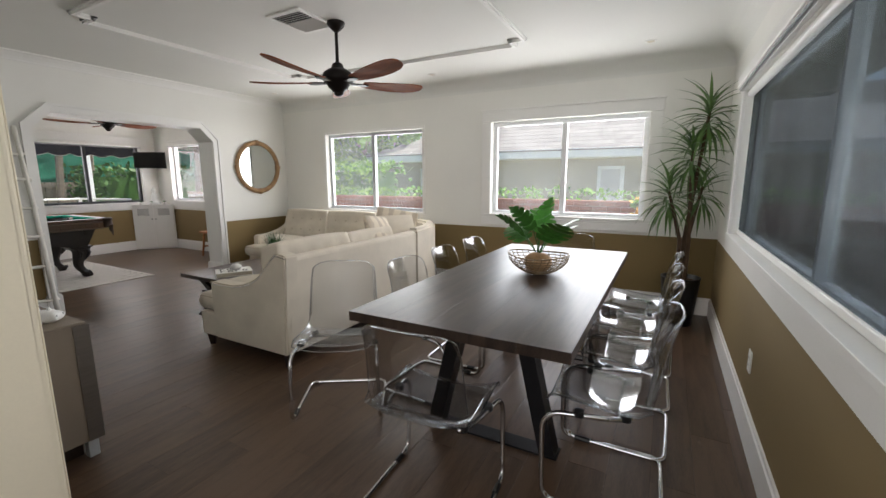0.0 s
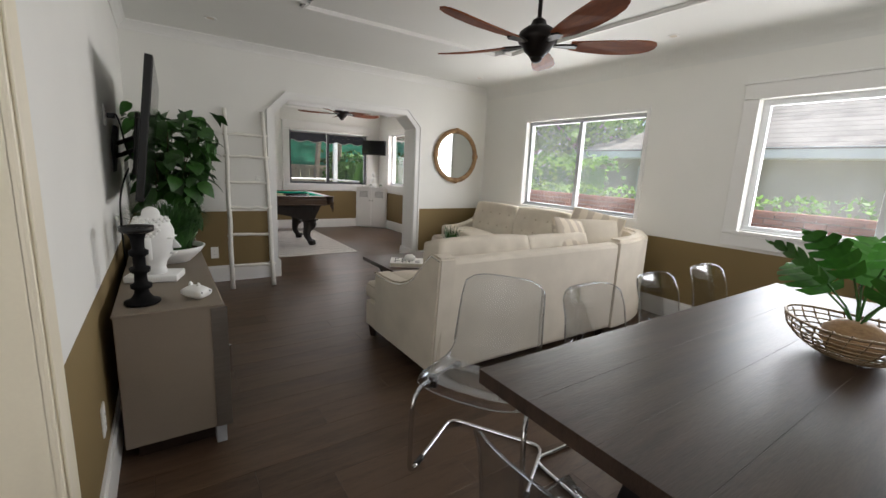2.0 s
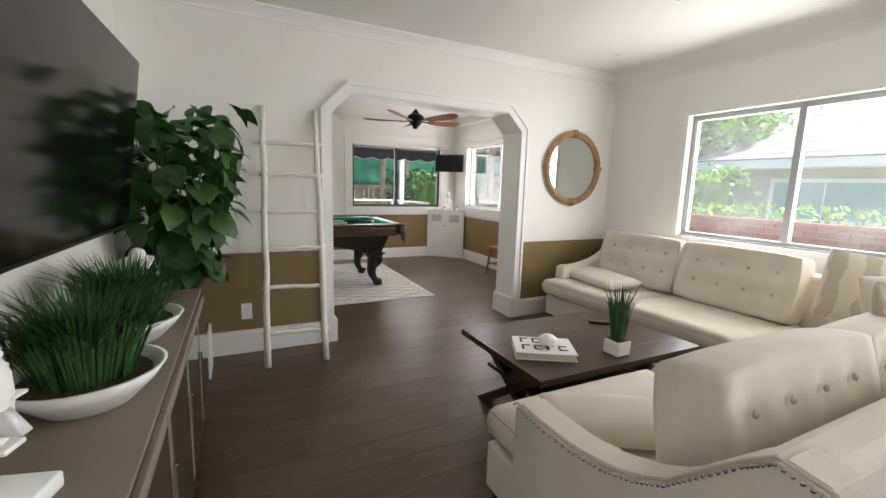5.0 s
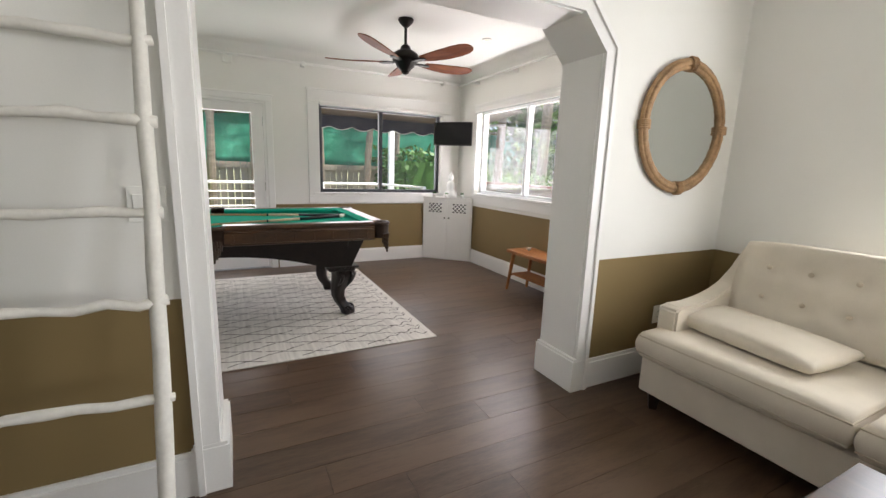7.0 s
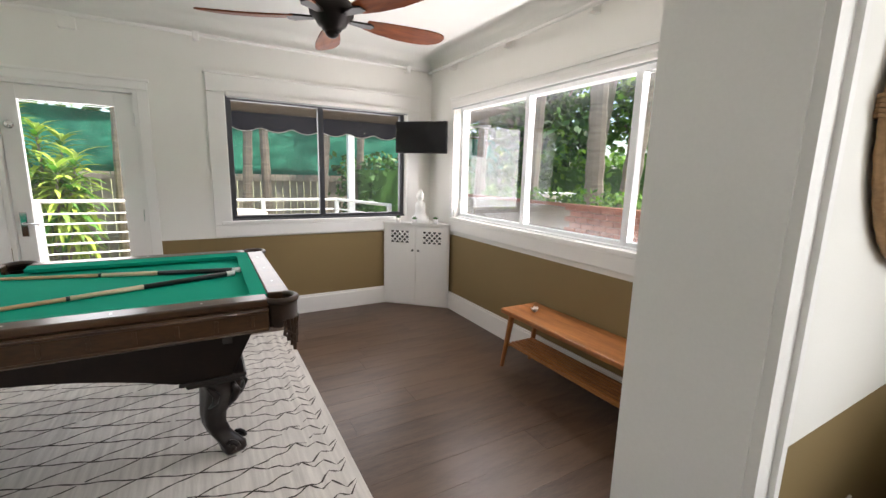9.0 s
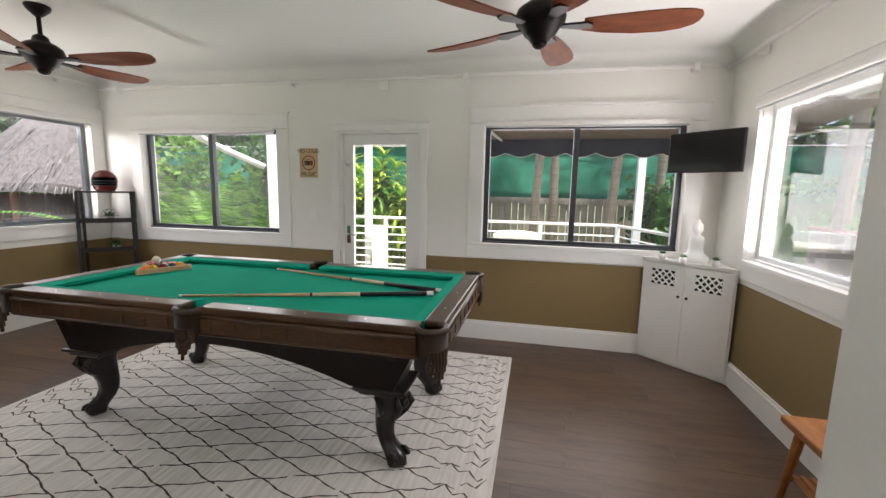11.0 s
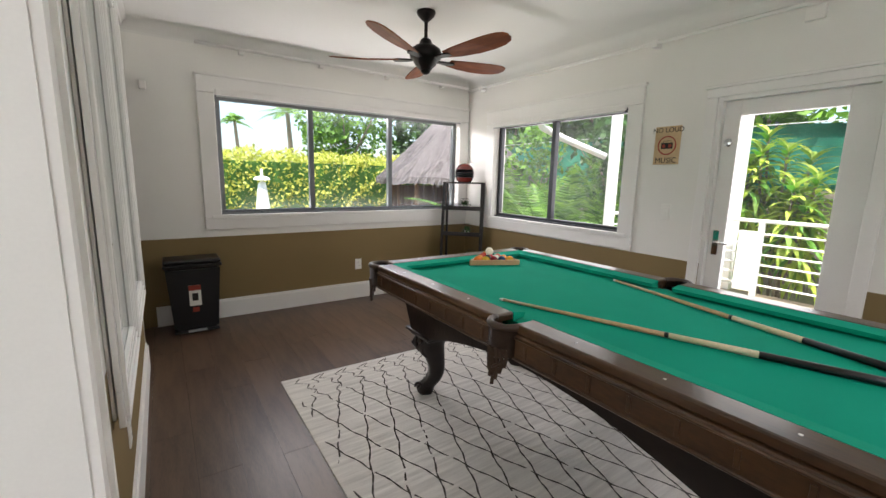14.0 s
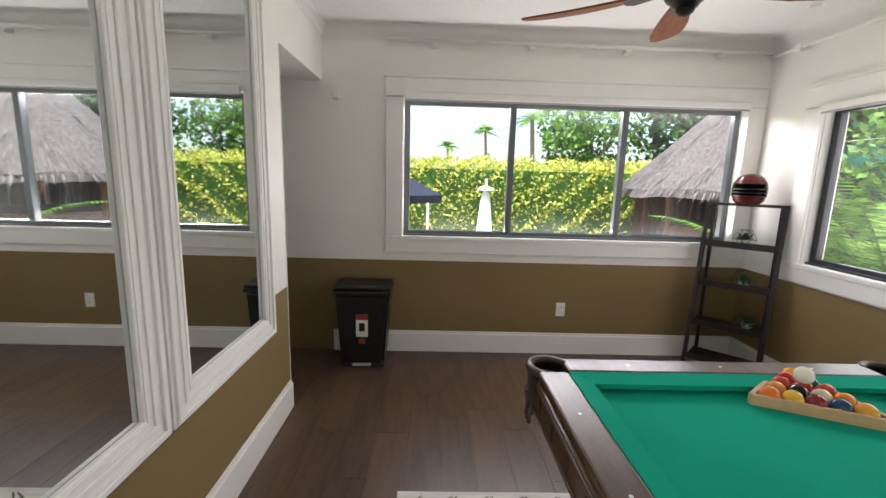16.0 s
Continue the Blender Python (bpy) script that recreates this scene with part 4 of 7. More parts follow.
for i in range(nd):
    u0 = cx0 + 0.015 + i * wd
    d = part("door", boxed(u0 + 0.003, u0 + wd - 0.003, cy1 + 0.001, cy1 + 0.020, 0.11, ch - 0.02, 0.003), M_CONSOLE, cons, "sideboard door")
    part("mirror_panel", boxed(u0 + 0.03, u0 + wd - 0.03, cy1 + 0.020, cy1 + 0.024, 0.14, ch - 0.05), M_SMOKE, d, "smoked mirror panel")
    part("pull", boxed(u0 + wd - 0.03, u0 + wd - 0.018, cy1 + 0.020, cy1 + 0.034, 0.34, 0.48, 0.003), M_CHROME, d)
ZC = ch + 0.012

cd = thing("candle_holder", pose(-2.55, 0.745, ZC) @ Matrix.Diagonal((1.1, 1.1, 1.09, 1)), "tall turned black wooden candle holder", "candle holder")
part("stem", lathe(B(), [(0.055, 0), (0.062, 0.006), (0.062, 0.014), (0.04, 0.022), (0.026, 0.045), (0.024, 0.06), (0.036, 0.068), (0.037, 0.082), (0.023, 0.09), (0.021, 0.125), (0.034, 0.134), (0.036, 0.15), (0.022, 0.158), (0.021, 0.195), (0.033, 0.204), (0.034, 0.219), (0.021, 0.228), (0.023, 0.265), (0.03, 0.285), (0.05, 0.295)], 24), mat("black_turned_wood", "0c0b0c", 0.7, var=0.2, scale=15, bump=0.2, spec=0.15), cd, smooth=True)
part("dish", lathe(B(), [(0.05, 0.295), (0.058, 0.299), (0.058, 0.318), (0.053, 0.318), (0.05, 0.306), (0.005, 0.304)], 24), M_BLACK, cd, smooth=True)


def bust(place, yaw, s, label):
    """A plain carved head on a slab, as one mesh."""
    bm = B()
    box(bm, -0.075, 0.075, -0.105, 0.105, 0, 0.032, 0.006)
    lathe(bm, [(0.05, 0.03), (0.045, 0.06), (0.05, 0.09), (0.068, 0.115), (0.078, 0.16), (0.083, 0.20), (0.082, 0.235), (0.072, 0.268), (0.05, 0.29), (0.036, 0.298), (0.036, 0.312), (0.028, 0.328), (0.012, 0.338), (0.003, 0.34)], 28)
    for v in bm.verts:
        if v.co.z > 0.035:
            v.co.x *= 0.88
            if v.co.y < 0 and 0.09 < v.co.z < 0.25:
                v.co.y *= 1.05
    box(bm, -0.011, 0.011, -0.108, -0.07, 0.148, 0.158, 0.003)
    prism(bm, [(-0.112, 0.150), (-0.08, 0.150), (-0.078, 0.20)], -0.011, 0.011, "x")
    box(bm, -0.022, 0.022, -0.094, -0.07, 0.122, 0.132, 0.004)
    for sx in (-1, 1):
        box(bm, sx * 0.012, sx * 0.045, -0.088, -0.07, 0.197, 0.203, 0.002)
        box(bm, sx * 0.068, sx * 0.082, -0.014, 0.018, 0.105, 0.205, 0.006)
    rows = 7
    for i in range(rows):
        z = 0.212 + i * 0.0125
        rr = 0.083 - max(0, z - 0.23) ** 1.3 * 0.9
        cnt = 26 - i * 2
        for j in range(cnt):
            a = 2 * math.pi * (j + 0.5 * (i % 2)) / cnt
            if i < 5 and math.sin(a) < -0.42 - 0.07 * i:
                continue
            bmesh.ops.create_icosphere(bm, subdivisions=1, radius=0.0088, matrix=Matrix.Translation((rr * 0.88 * math.cos(a), rr * math.sin(a), z)))
    ob = part("statue_head", bm, M_CERAMIC)
    for f in ob.data.polygons:
        f.use_smooth = len(f.vertices) == 4 and f.area > 2e-5
    ob.matrix_world = Matrix.Translation(place) @ pose(0, 0, 0, 0, 0, yaw) @ Matrix.Diagonal((s, s, s, 1))
    return tagged(ob, label, "statue")


bust((-2.985, 0.79, ZC), 165, 1.14, "white plaster carved head with curled hair on a slab")
bust((-4.30, 0.84, ZC), 172, 0.92, "white plaster carved head standing behind the grass bowl")
grass_tuft("grass_bowl", (-3.42, 0.87, ZC), 0.30, 0.155, 900, 3, low_pot(0.19, 0.10), "shallow white bowl of dense green grass on the sideboard", 1.0)
grass_tuft("grass_bowl", (-3.93, 0.86, ZC), 0.30, 0.155, 900, 4, low_pot(0.19, 0.10), "shallow white bowl of dense green grass on the sideboard", 1.0)
pg = thing("ceramic_animal", pose(-2.53, 0.95, ZC, 0, 0, 40) @ Matrix.Diagonal((1.25, 1.25, 1.25, 1)), "small white ceramic animal ornament on the sideboard", "ornament")
bm = B()
cushion(bm, 0.09, 0.055, 0.05, Matrix.Translation((0, 0, 0.027)), puff=0.5, n=5, edge=0.5)
part("body", bm, M_CERAMIC, pg)
for x in (-0.025, 0.012):
    part("ear", lathe(B(), [(0.008, 0), (0.006, 0.008), (0.001, 0.014)], 8, (x, 0.0, 0.05)), M_CERAMIC, pg)
for y in (-0.018, 0.018):
    part("eye", lathe(B(), [(0.004, 0), (0.003, 0.002), (0.0005, 0.003)], 8, m=Matrix.Translation((0.043, y, 0.032)) @ pose(0, 0, 0, 0, 90, 0)), M_BLACK, pg)

# television on its arm, with cables
tv = thing("television", pose(-3.79, 0.80, 1.48, -7, 0, -1), "large flat black television on a wall arm", "television")
part("panel", boxed(-0.67, 0.67, -0.018, 0.02, -0.385, 0.385, 0.006), M_BLACK, tv)
part("screen", boxed(-0.658, 0.658, 0.020, 0.0225, -0.368, 0.374), M_SCREEN, tv, "glossy black screen")
part("rear_housing", boxed(-0.36, 0.36, -0.055, -0.018, -0.26, 0.08, 0.012), M_BLACK, tv)
part("wall_plate", boxed(-0.13, 0.05, -0.188, -0.165, -0.27, 0.02, 0.004), M_STEEL_BLACK, tv)
for z in (-0.05, 0.03):
    part("arm", tube(B(), [(-0.05, -0.17, z - 0.12), (0.14, -0.12, z - 0.10), (-0.02, -0.06, z - 0.05)], 0.014, 8), M_STEEL_BLACK, tv)
part("vesa_plate", boxed(-0.15, 0.15, -0.072, -0.055, -0.12, 0.12, 0.003), M_STEEL_BLACK, tv)
cb = thing("power_cable", None, "black power cable hanging from the wall socket", "cable")
part("lead", tube(B(), rounded([(-3.48, 0.625, 1.56), (-3.53, 0.65, 1.58), (-3.62, 0.66, 1.54), (-3.66, 0.68, 1.38), (-3.72, 0.70, 1.32)], 0.05), 0.005, 6), M_BLACK, cb, smooth=True)
part("lead", tube(B(), rounded([(-3.70, 0.68, 1.26), (-3.62, 0.645, 1.16), (-3.55, 0.63, 1.06), (-3.62, 0.62, 0.9), (-3.70, 0.62, 0.60), (-3.66, 0.62, 0.35)], 0.1), 0.005, 6), M_BLACK, cb, smooth=True)
part("plug", boxed(-3.495, -3.465, 0.613, 0.65, 1.545, 1.575, 0.005), M_BLACK, cb)


def socket(m, rows=2, label="white plastic double wall socket", name="wall_socket", w=0.075, h=0.118):
    """A wall plate that lies against a wall; local +z is up and local -y faces the room."""
    s = thing(name, m, label, "socket" if name == "wall_socket" else "switch")
    part("plate", boxed(-w / 2, w / 2, -0.007, 0, -h / 2, h / 2, 0.002), M_PLATE, s)
    if name == "wall_socket":
        for z in (-0.021, 0.021):
            f = part("outlet", boxed(-0.016, 0.016, -0.0095, -0.007, z - 0.014, z + 0.014, 0.002), M_PLATE, s)
            for x in (-0.006, 0.006):
                part("slot", boxed(x - 0.001, x + 0.001, -0.0102, -0.0095, z - 0.004, z + 0.005), M_BLACK, f)
    else:
        for i in range(rows):
            x = (i - (rows - 1) / 2) * 0.046
            part("rocker", boxed(x - 0.016, x + 0.016, -0.0115, -0.007, -0.033, 0.033, 0.002), M_PLATE, s)
    return s


socket(pose(-3.48, YT, 1.56, 0, 0, 180))
socket(pose(-2.26, YT, 0.34, 0, 0, 180))
socket(pose(XA, 1.285, 0.33, 0, 0, 90), w=0.075, h=0.125)
socket(pose(XA, 1.785, 1.12, 0, 0, 90), 2, "double white rocker switch", "wall_switch", 0.11, 0.118)
socket(pose(XE, 2.82, 0.40, 0, 0, -90))
socket(pose(XA, 4.47, 0.385, 0, 0, 90))

# broad-leaved plant in the corner, in a white square pot
fp = thing("potted_ficus", pose(-5.17, 0.90, 0), "tall leafy green potted plant in a white square planter", "plant")
bm = B()
prism(bm, [(-0.13, 0), (0.13, 0), (0.16, 0.30), (-0.16, 0.30)], -0.15, 0.15, "y")
part("planter", bm, M_POTWHITE, fp, "white square tapered planter")
part("soil", boxed(-0.14, 0.14, -0.135, 0.135, 0.30, 0.305), M_SOIL, fp)
rg = random.Random(21)
proto = leaf_thing("leaf", fp, M_LEAF, 0.19, 0.155, n=7, droop=0.42, cup=0.18)
proto.matrix_basis = turn_to((0.1, 0.05, 1.2), -60, 10)
stems = []
for i in range(9):
    a = i * 0.7 + 0.4
    top = Vector((0.25 * math.cos(a) + 0.34, 0.22 * math.sin(a) + 0.08, 1.36 + 0.36 * rg.random()))
    pts = [Vector((0.04 * math.cos(a), 0.04 * math.sin(a), 0.30)), Vector((0.07 * math.cos(a) + 0.03, 0.07 * math.sin(a), 0.75)), top]
    part("stem", tube(B(), [pts[0], (pts[0] + pts[1]) / 2, pts[1], (pts[1] + pts[2]) / 2 + Vector((0, 0, 0.03)), top], [0.008, 0.007, 0.006, 0.005, 0.003], 6), M_BARK, fp)
    for k in range(34):
        t = 0.46 + 0.54 * k / 29
        p = pts[0].lerp(pts[1], t * 2) if t < 0.5 else pts[1].lerp(top, t * 2 - 1)
        out = rg.uniform(0, 360)
        off = Vector((math.cos(radians(out + 90)), math.sin(radians(out + 90)), 0)) * rg.uniform(0.02, 0.14)
        q = p + off
        if q.y < -0.30 or q.x < -0.34:
            q = p
        again(proto, turn_to(q, out, rg.uniform(-62, 18), rg.uniform(-30, 30), rg.uniform(0.6, 1.05)), fp)

# cane palm beside the screened window
dp = thing("potted_cane_palm", pose(0.20, 4.62, 0), "tall cane palm with strap leaves in a black pot", "plant")
part("pot", lathe(B(), [(0.12, 0), (0.125, 0.006), (0.165, 0.44), (0.17, 0.46), (0.155, 0.46), (0.148, 0.42), (0.01, 0.41)], 28), M_BLACK, dp, "tapered black planter", smooth=True)
part("soil", lathe(B(), [(0.147, 0.415), (0.146, 0.425), (0.01, 0.43)], 20), M_SOIL, dp)
strap = None
rg = random.Random(4)
for (bx, by), (hx, hy, hz), count, ln in (((-0.03, 0.02), (-0.16, -0.05, 1.26), 46, 0.36), ((0.03, -0.02), (0.0, 0.0, 1.62), 54, 0.38), ((0.0, 0.04), (0.10, -0.04, 1.95), 54, 0.36), ((0.02, 0.03), (0.11, 0.08, 1.30), 42, 0.34)):
    part("cane", tube(B(), [(bx, by, 0.42), (bx * 1.2, by, 0.8), ((bx + hx) / 2, (by + hy) / 2, (0.8 + hz) / 2), (hx, hy, hz)], [0.02, 0.018, 0.016, 0.012], 8), M_BARK, dp)
    for i in range(count):
        t = i / count
        q = Vector((hx, hy, hz - 0.16 + 0.20 * t))
        yaw, pit = i * 137.5, -38 + 116 * t + rg.uniform(-10, 10)
        if strap is None:
            strap = leaf_thing("leaf", dp, M_LEAF_PALM, 0.30, 0.024, n=7, droop=0.5, cup=0.5)
            strap.matrix_basis = turn_to(q, yaw, pit)
        else:
            again(strap, turn_to(q, yaw, pit, 0, rg.uniform(0.75, 1.1) * ln / 0.30), dp)

# blanket ladder against the wall
ld = thing("blanket_ladder", None, "whitewashed branch ladder leaning on the wall", "ladder")
rg = random.Random(9)
F = [Vector((-5.085, 1.408, 0.0)), Vector((-5.072, 1.815, 0.0))]
Tt = [Vector((-5.428, 1.445, 1.873)), Vector((-5.428, 1.82, 1.873))]
for a, b in zip(F, Tt):
    pts = [a.lerp(b, i / 8) + Vector((0, rg.uniform(-0.006, 0.006), 0)) for i in range(9)]
    part("rail", tube(B(), pts, [0.024, 0.023, 0.024, 0.022, 0.023, 0.021, 0.022, 0.020, 0.019], 8), M_LADDER, ld, smooth=True)
for t in (0.125, 0.30, 0.45, 0.592, 0.738, 0.862):
    a, b = F[0].lerp(Tt[0], t), F[1].lerp(Tt[1], t)
    a, b = a + Vector((0, -0.03, 0)), b + Vector((0, 0.03, 0))
    pts = [a.lerp(b, i / 6) + Vector((rg.uniform(-0.006, 0.006), 0, rg.uniform(-0.008, 0.008))) for i in range(7)]
    part("rung", tube(B(), pts, [rg.uniform(0.013, 0.018) for _ in pts], 8), M_LADDER, ld, smooth=True)

# round mirror in a rattan frame
mr = thing("round_mirror", pose(XA, 4.46, 1.555, 0, 90, 0), "round wall mirror in a bound rattan frame", "mirror")
part("glass", lathe(B(), [(0.32, 0.004), (0.325, 0.010), (0.32, 0.016), (0.001, 0.016)], 64), M_MIRROR, mr, "mirror glass")
for r, z, k in ((0.335, 0.022, 0.016), (0.355, 0.030, 0.017), (0.372, 0.022, 0.014)):
    # a strand twisted like rope
    pts = [((r + 0.0009 * math.cos(40 * a)) * math.cos(a), (r + 0.0009 * math.cos(40 * a)) * math.sin(a), z + 0.0009 * math.sin(40 * a)) for a in (2 * math.pi * i / 240 for i in range(240))]
    part("rattan_ring", tube(B(), pts, k, 8, closed=True), M_RATTAN, mr, "bound rattan ring", smooth=True)
for i in range(4):
    a = radians(45 + 90 * i) + 0.8
    m = Matrix.Rotation(a, 4, "Z") @ Matrix.Translation((0.355, 0, 0.026))
    bm = B()
    for j in range(5):
        tube(bm, [m @ Vector((0.036 * math.cos(b), -0.02 + j * 0.01, 0.026 * math.sin(b))) for b in (2 * math.pi * q / 14 for q in range(14))], 0.006, 5, closed=True)
    part("binding", bm, M_RATTAN, mr)


def ceiling_fan(place, turn, drop, label):
    """A five-bladed fan on a short rod, with a small bowl light."""
    f = thing("ceiling_fan", pose(place[0], place[1], H, 0, 0, turn), label, "ceiling fan", "ceiling fans")
    part("canopy", lathe(B(), [(0.068, 0), (0.07, -0.01), (0.06, -0.03), (0.035, -0.055), (0.018, -0.07), (0.014, -0.07)][::-1], 24), M_BRONZE, f, smooth=True)
    part("rod", tube(B(), [(0, 0, -0.06), (0, 0, -drop + 0.08)], 0.013, 10), M_BRONZE, f)
    part("motor", lathe(B(), [(0.02, -0.125), (0.045, -0.12), (0.055, -0.105), (0.075, -0.09), (0.095, -0.055), (0.115, -0.04), (0.12, -0.01), (0.11, 0.02), (0.075, 0.045), (0.05, 0.055), (0.04, 0.085), (0.02, 0.10)], 28, (0, 0, -drop)), M_BRONZE, f, "dark bronze motor housing", smooth=True)
    part("light_bowl", lathe(B(), [(0.002, -0.155), (0.02, -0.15), (0.034, -0.138), (0.038, -0.124), (0.01, -0.122)], 20, (0, 0, -drop)), M_BRONZE, f, "small bowl finial", smooth=True)
    for i in range(5):
        m = Matrix.Rotation(radians(72 * i), 4, "Z")
        bm = B()
        prism(bm, [(0.10, -0.018), (0.15, -0.028), (0.21, -0.04), (0.24, -0.02), (0.24, 0.02), (0.21, 0.04), (0.15, 0.028), (0.10, 0.018)], -0.006, 0.004, "z")
        br = part("blade_iron", bm, M_BRONZE, f)
        br.matrix_basis = m @ Matrix.Translation((0, 0, -drop - 0.05))
        out = [(0.20, 0.042), (0.30, 0.062), (0.45, 0.078), (0.58, 0.080), (0.66, 0.07), (0.71, 0.048), (0.728, 0.02)]
        bm = B()
        prism(bm, out + [(x, -y) for x, y in out[::-1]], -0.004, 0.004, "z")
        bl = part("blade", bm, M_FANWOOD, f, "curved mahogany blade")
        for v in bl.data.vertices:
            v.co.z += 0.03 * (v.co.x - 0.2) ** 2 * 4 - 0.02 * (v.co.x - 0.2)
        bl.matrix_basis = m @ Matrix.Translation((0, 0, -drop - 0.045)) @ pose(0, 0, 0, -13, 0, 0)
    return f


ceiling_fan((-2.31, 2.80), 57, 0.39, "ceiling fan with five mahogany blades and bronze motor")
ceiling_fan((-7.50, 3.49), 24, 0.31, "ceiling fan with five mahogany blades and bronze motor")
ceiling_fan((-7.60, 0.25), 32, 0.28, "ceiling fan with five mahogany blades and bronze motor")

# ceiling vent and recessed lights
vt = thing("ceiling_vent", pose(-2.51, 2.66, H), "white louvred air vent in the ceiling", "vent")
bm = B()
for x0, x1, y0, y1 in ((-0.17, 0.17, -0.20, -0.165), (-0.17, 0.17, 0.165, 0.20), (-0.17, -0.14, -0.165, 0.165), (0.14, 0.17, -0.165, 0.165)):
    box(bm, x0, x1, y0, y1, -0.012, 0, 0.002)
part("frame", bm, M_TRIM, vt)
# flat black sheet imitating the darkness behind the slats; the ceiling is closed here
part("duct", boxed(-0.14, 0.14, -0.165, 0.165, -0.002, -0.0005), M_BLACK, vt)
sl0 = part("slat", boxed(-0.14, 0.14, -0.011, 0.011, -0.0012, 0.0012, 0), M_TRIM, vt)
sl0.matrix_basis = pose(0, -0.145, -0.009, 38)
for i in range(1, 11):
    again(sl0, pose(0, -0.145 + i * 0.029, -0.009, 38 if i < 5 else -38), vt)
dl = None
for x, y in ((-0.2, 4.45), (-2.46, 4.55), (-4.82, 1.30), (-4.93, 4.42), (-7.6, 4.4), (-8.9, -0.65)):
    if dl is None:
        dl = thing("recessed_light", pose(x, y, H), "small round recessed ceiling light, unlit", "ceiling light", "recessed lights")
        part("ring", lathe(B(), [(0.030, -0.002), (0.045, -0.008), (0.05, -0.004), (0.05, 0)], 24), M_TRIM, dl)
        part("lens", lathe(B(), [(0.001, -0.004), (0.03, -0.004), (0.03, 0)], 20), M_FROST, dl)
    else:
        copy_thing(dl, pose(x, y, H))

# roller blind cassettes
for nm, b, lab in (("roller_blind", (XE - 0.06, XE - 0.026, 0.45, 4.16, 2.045, 2.125), "slim white shade cassette above the window"),
                   ("roller_blind", (W_PS[0], W_PS[1], YS + 0.026, YS + 0.06, 2.05, 2.105), "rolled-up white blind over the garden window"),
                   ("roller_blind", (XW + 0.026, XW + 0.06, W_P2[0], W_P2[1], 1.96, 2.01), "rolled-up white blind over the window"),
                   ("roller_blind", (XW + 0.026, XW + 0.06, W_P1[0], W_P1[1], 1.99, 2.035), "rolled-up white blind over the window"),
                   ("roller_blind", (W_PN[0], W_PN[1], YN - 0.06, YN - 0.026, 2.01, 2.06), "rolled-up white blind over the window")):
    rb = thing(nm, None, lab, "blind")
    part("cassette", boxed(*b, 0.012), M_TRIM, rb)
    part("bottom_bar", boxed(b[0] + 0.012, b[1] - 0.012, b[2] + 0.012, b[3] - 0.012, b[4] - 0.012, b[4]), M_FRAME_GREY, rb)

# ---- pool room ----
M_CLOTH = mat("green_baize", "0f9e82", 0.95, var=0.05, scale=4, fine=500, bump=0.12, spec=0.1)
M_RAIL = mat("walnut_rail", "37261a", 0.28, var=0.3, scale=2.2, fine=24, bump=0.08, stretch=(8, 1.2, 4), second="573d25", spec=0.6)
M_CARVED = mat("carved_black_walnut", "130d0b", 0.3, var=0.4, scale=14, fine=60, bump=0.5, second="1f1511")
M_LEATHER = mat("brown_leather", "3a2a1d", 0.42, var=0.25, scale=14, fine=120, bump=0.4)
M_RUG = mat("ivory_flatweave", "d6d1c9", 0.95, var=0.16, scale=3, fine=160, bump=0.5, stretch=(1, 14, 1), second="e8e4dc", spec=0.1)
M_RUGLINE = mat("charcoal_yarn", "4d4842", 0.95, var=0.25, scale=20, fine=200, bump=0.5, spec=0.1)

# rug with wavering lattice lines woven in
RX0, RX1, RY0, RY1 = -8.78, -6.47, 0.31, 3.38
rug = thing("area_rug", None, "ivory flatweave rug with a charcoal diamond lattice", "rug")
part("field", boxed(RX0, RX1, RY0, RY1, 0, 0.008, 0.003), M_RUG, rug)
rg = random.Random(12)
bm = B()


def woven_line(f, n, wid):
    prev = None
    for i in range(n + 1):
        p = Vector(f(i / n))
        q = Vector(f((i + 0.5) / n))
        d = (q - p).normalized()
        s = Vector((-d.y, d.x, 0)) * wid * (1 if i % 3 else 0.55)
        cur = (bm.verts.new(p - s), bm.verts.new(p + s))
        if prev and rg.random() > 0.04:
            bm.faces.new((prev[0], prev[1], cur[1], cur[0]))
        prev = cur


wy = RY1 - RY0


for c in range(-12, 30):
    for sgn in (1, -1):
        # a line climbing across the rug, cut to its bounds
        pts = []
        steps = 60
        for i in range(steps + 1):
            y = RY0 + 0.03 + (wy - 0.06) * i / steps
            base = c * 0.16 + sgn * (i / steps) * wy * 0.36 + (0 if sgn > 0 else wy * 0.36)
            edge = max(0.0, 1 - min(y - RY0, RY1 - y) / 0.5)
            zig = 0.035 * edge * (1 if i % 2 else -1) + 0.006 * math.sin(i * 1.7 + c)
            pts.append((RX0 + base + zig, y, 0.0092))
        run = []
        for p in pts + [None]:
            if p and RX0 + 0.03 < p[0] < RX1 - 0.03:
                run.append(p)
            else:
                if len(run) > 2:
                    r2 = list(run)
                    woven_line(lambda t, r2=r2: r2[min(len(r2) - 1, int(t * (len(r2) - 1)))] if t >= 1 else tuple(Vector(r2[int(t * (len(r2) - 1))]).lerp(Vector(r2[min(len(r2) - 1, int(t * (len(r2) - 1)) + 1)]), t * (len(r2) - 1) % 1)), len(r2) * 2, 0.0047)
                run = []
part("woven_lattice", bm, M_RUGLINE, rug, "charcoal woven lattice lines", kind="stuff")

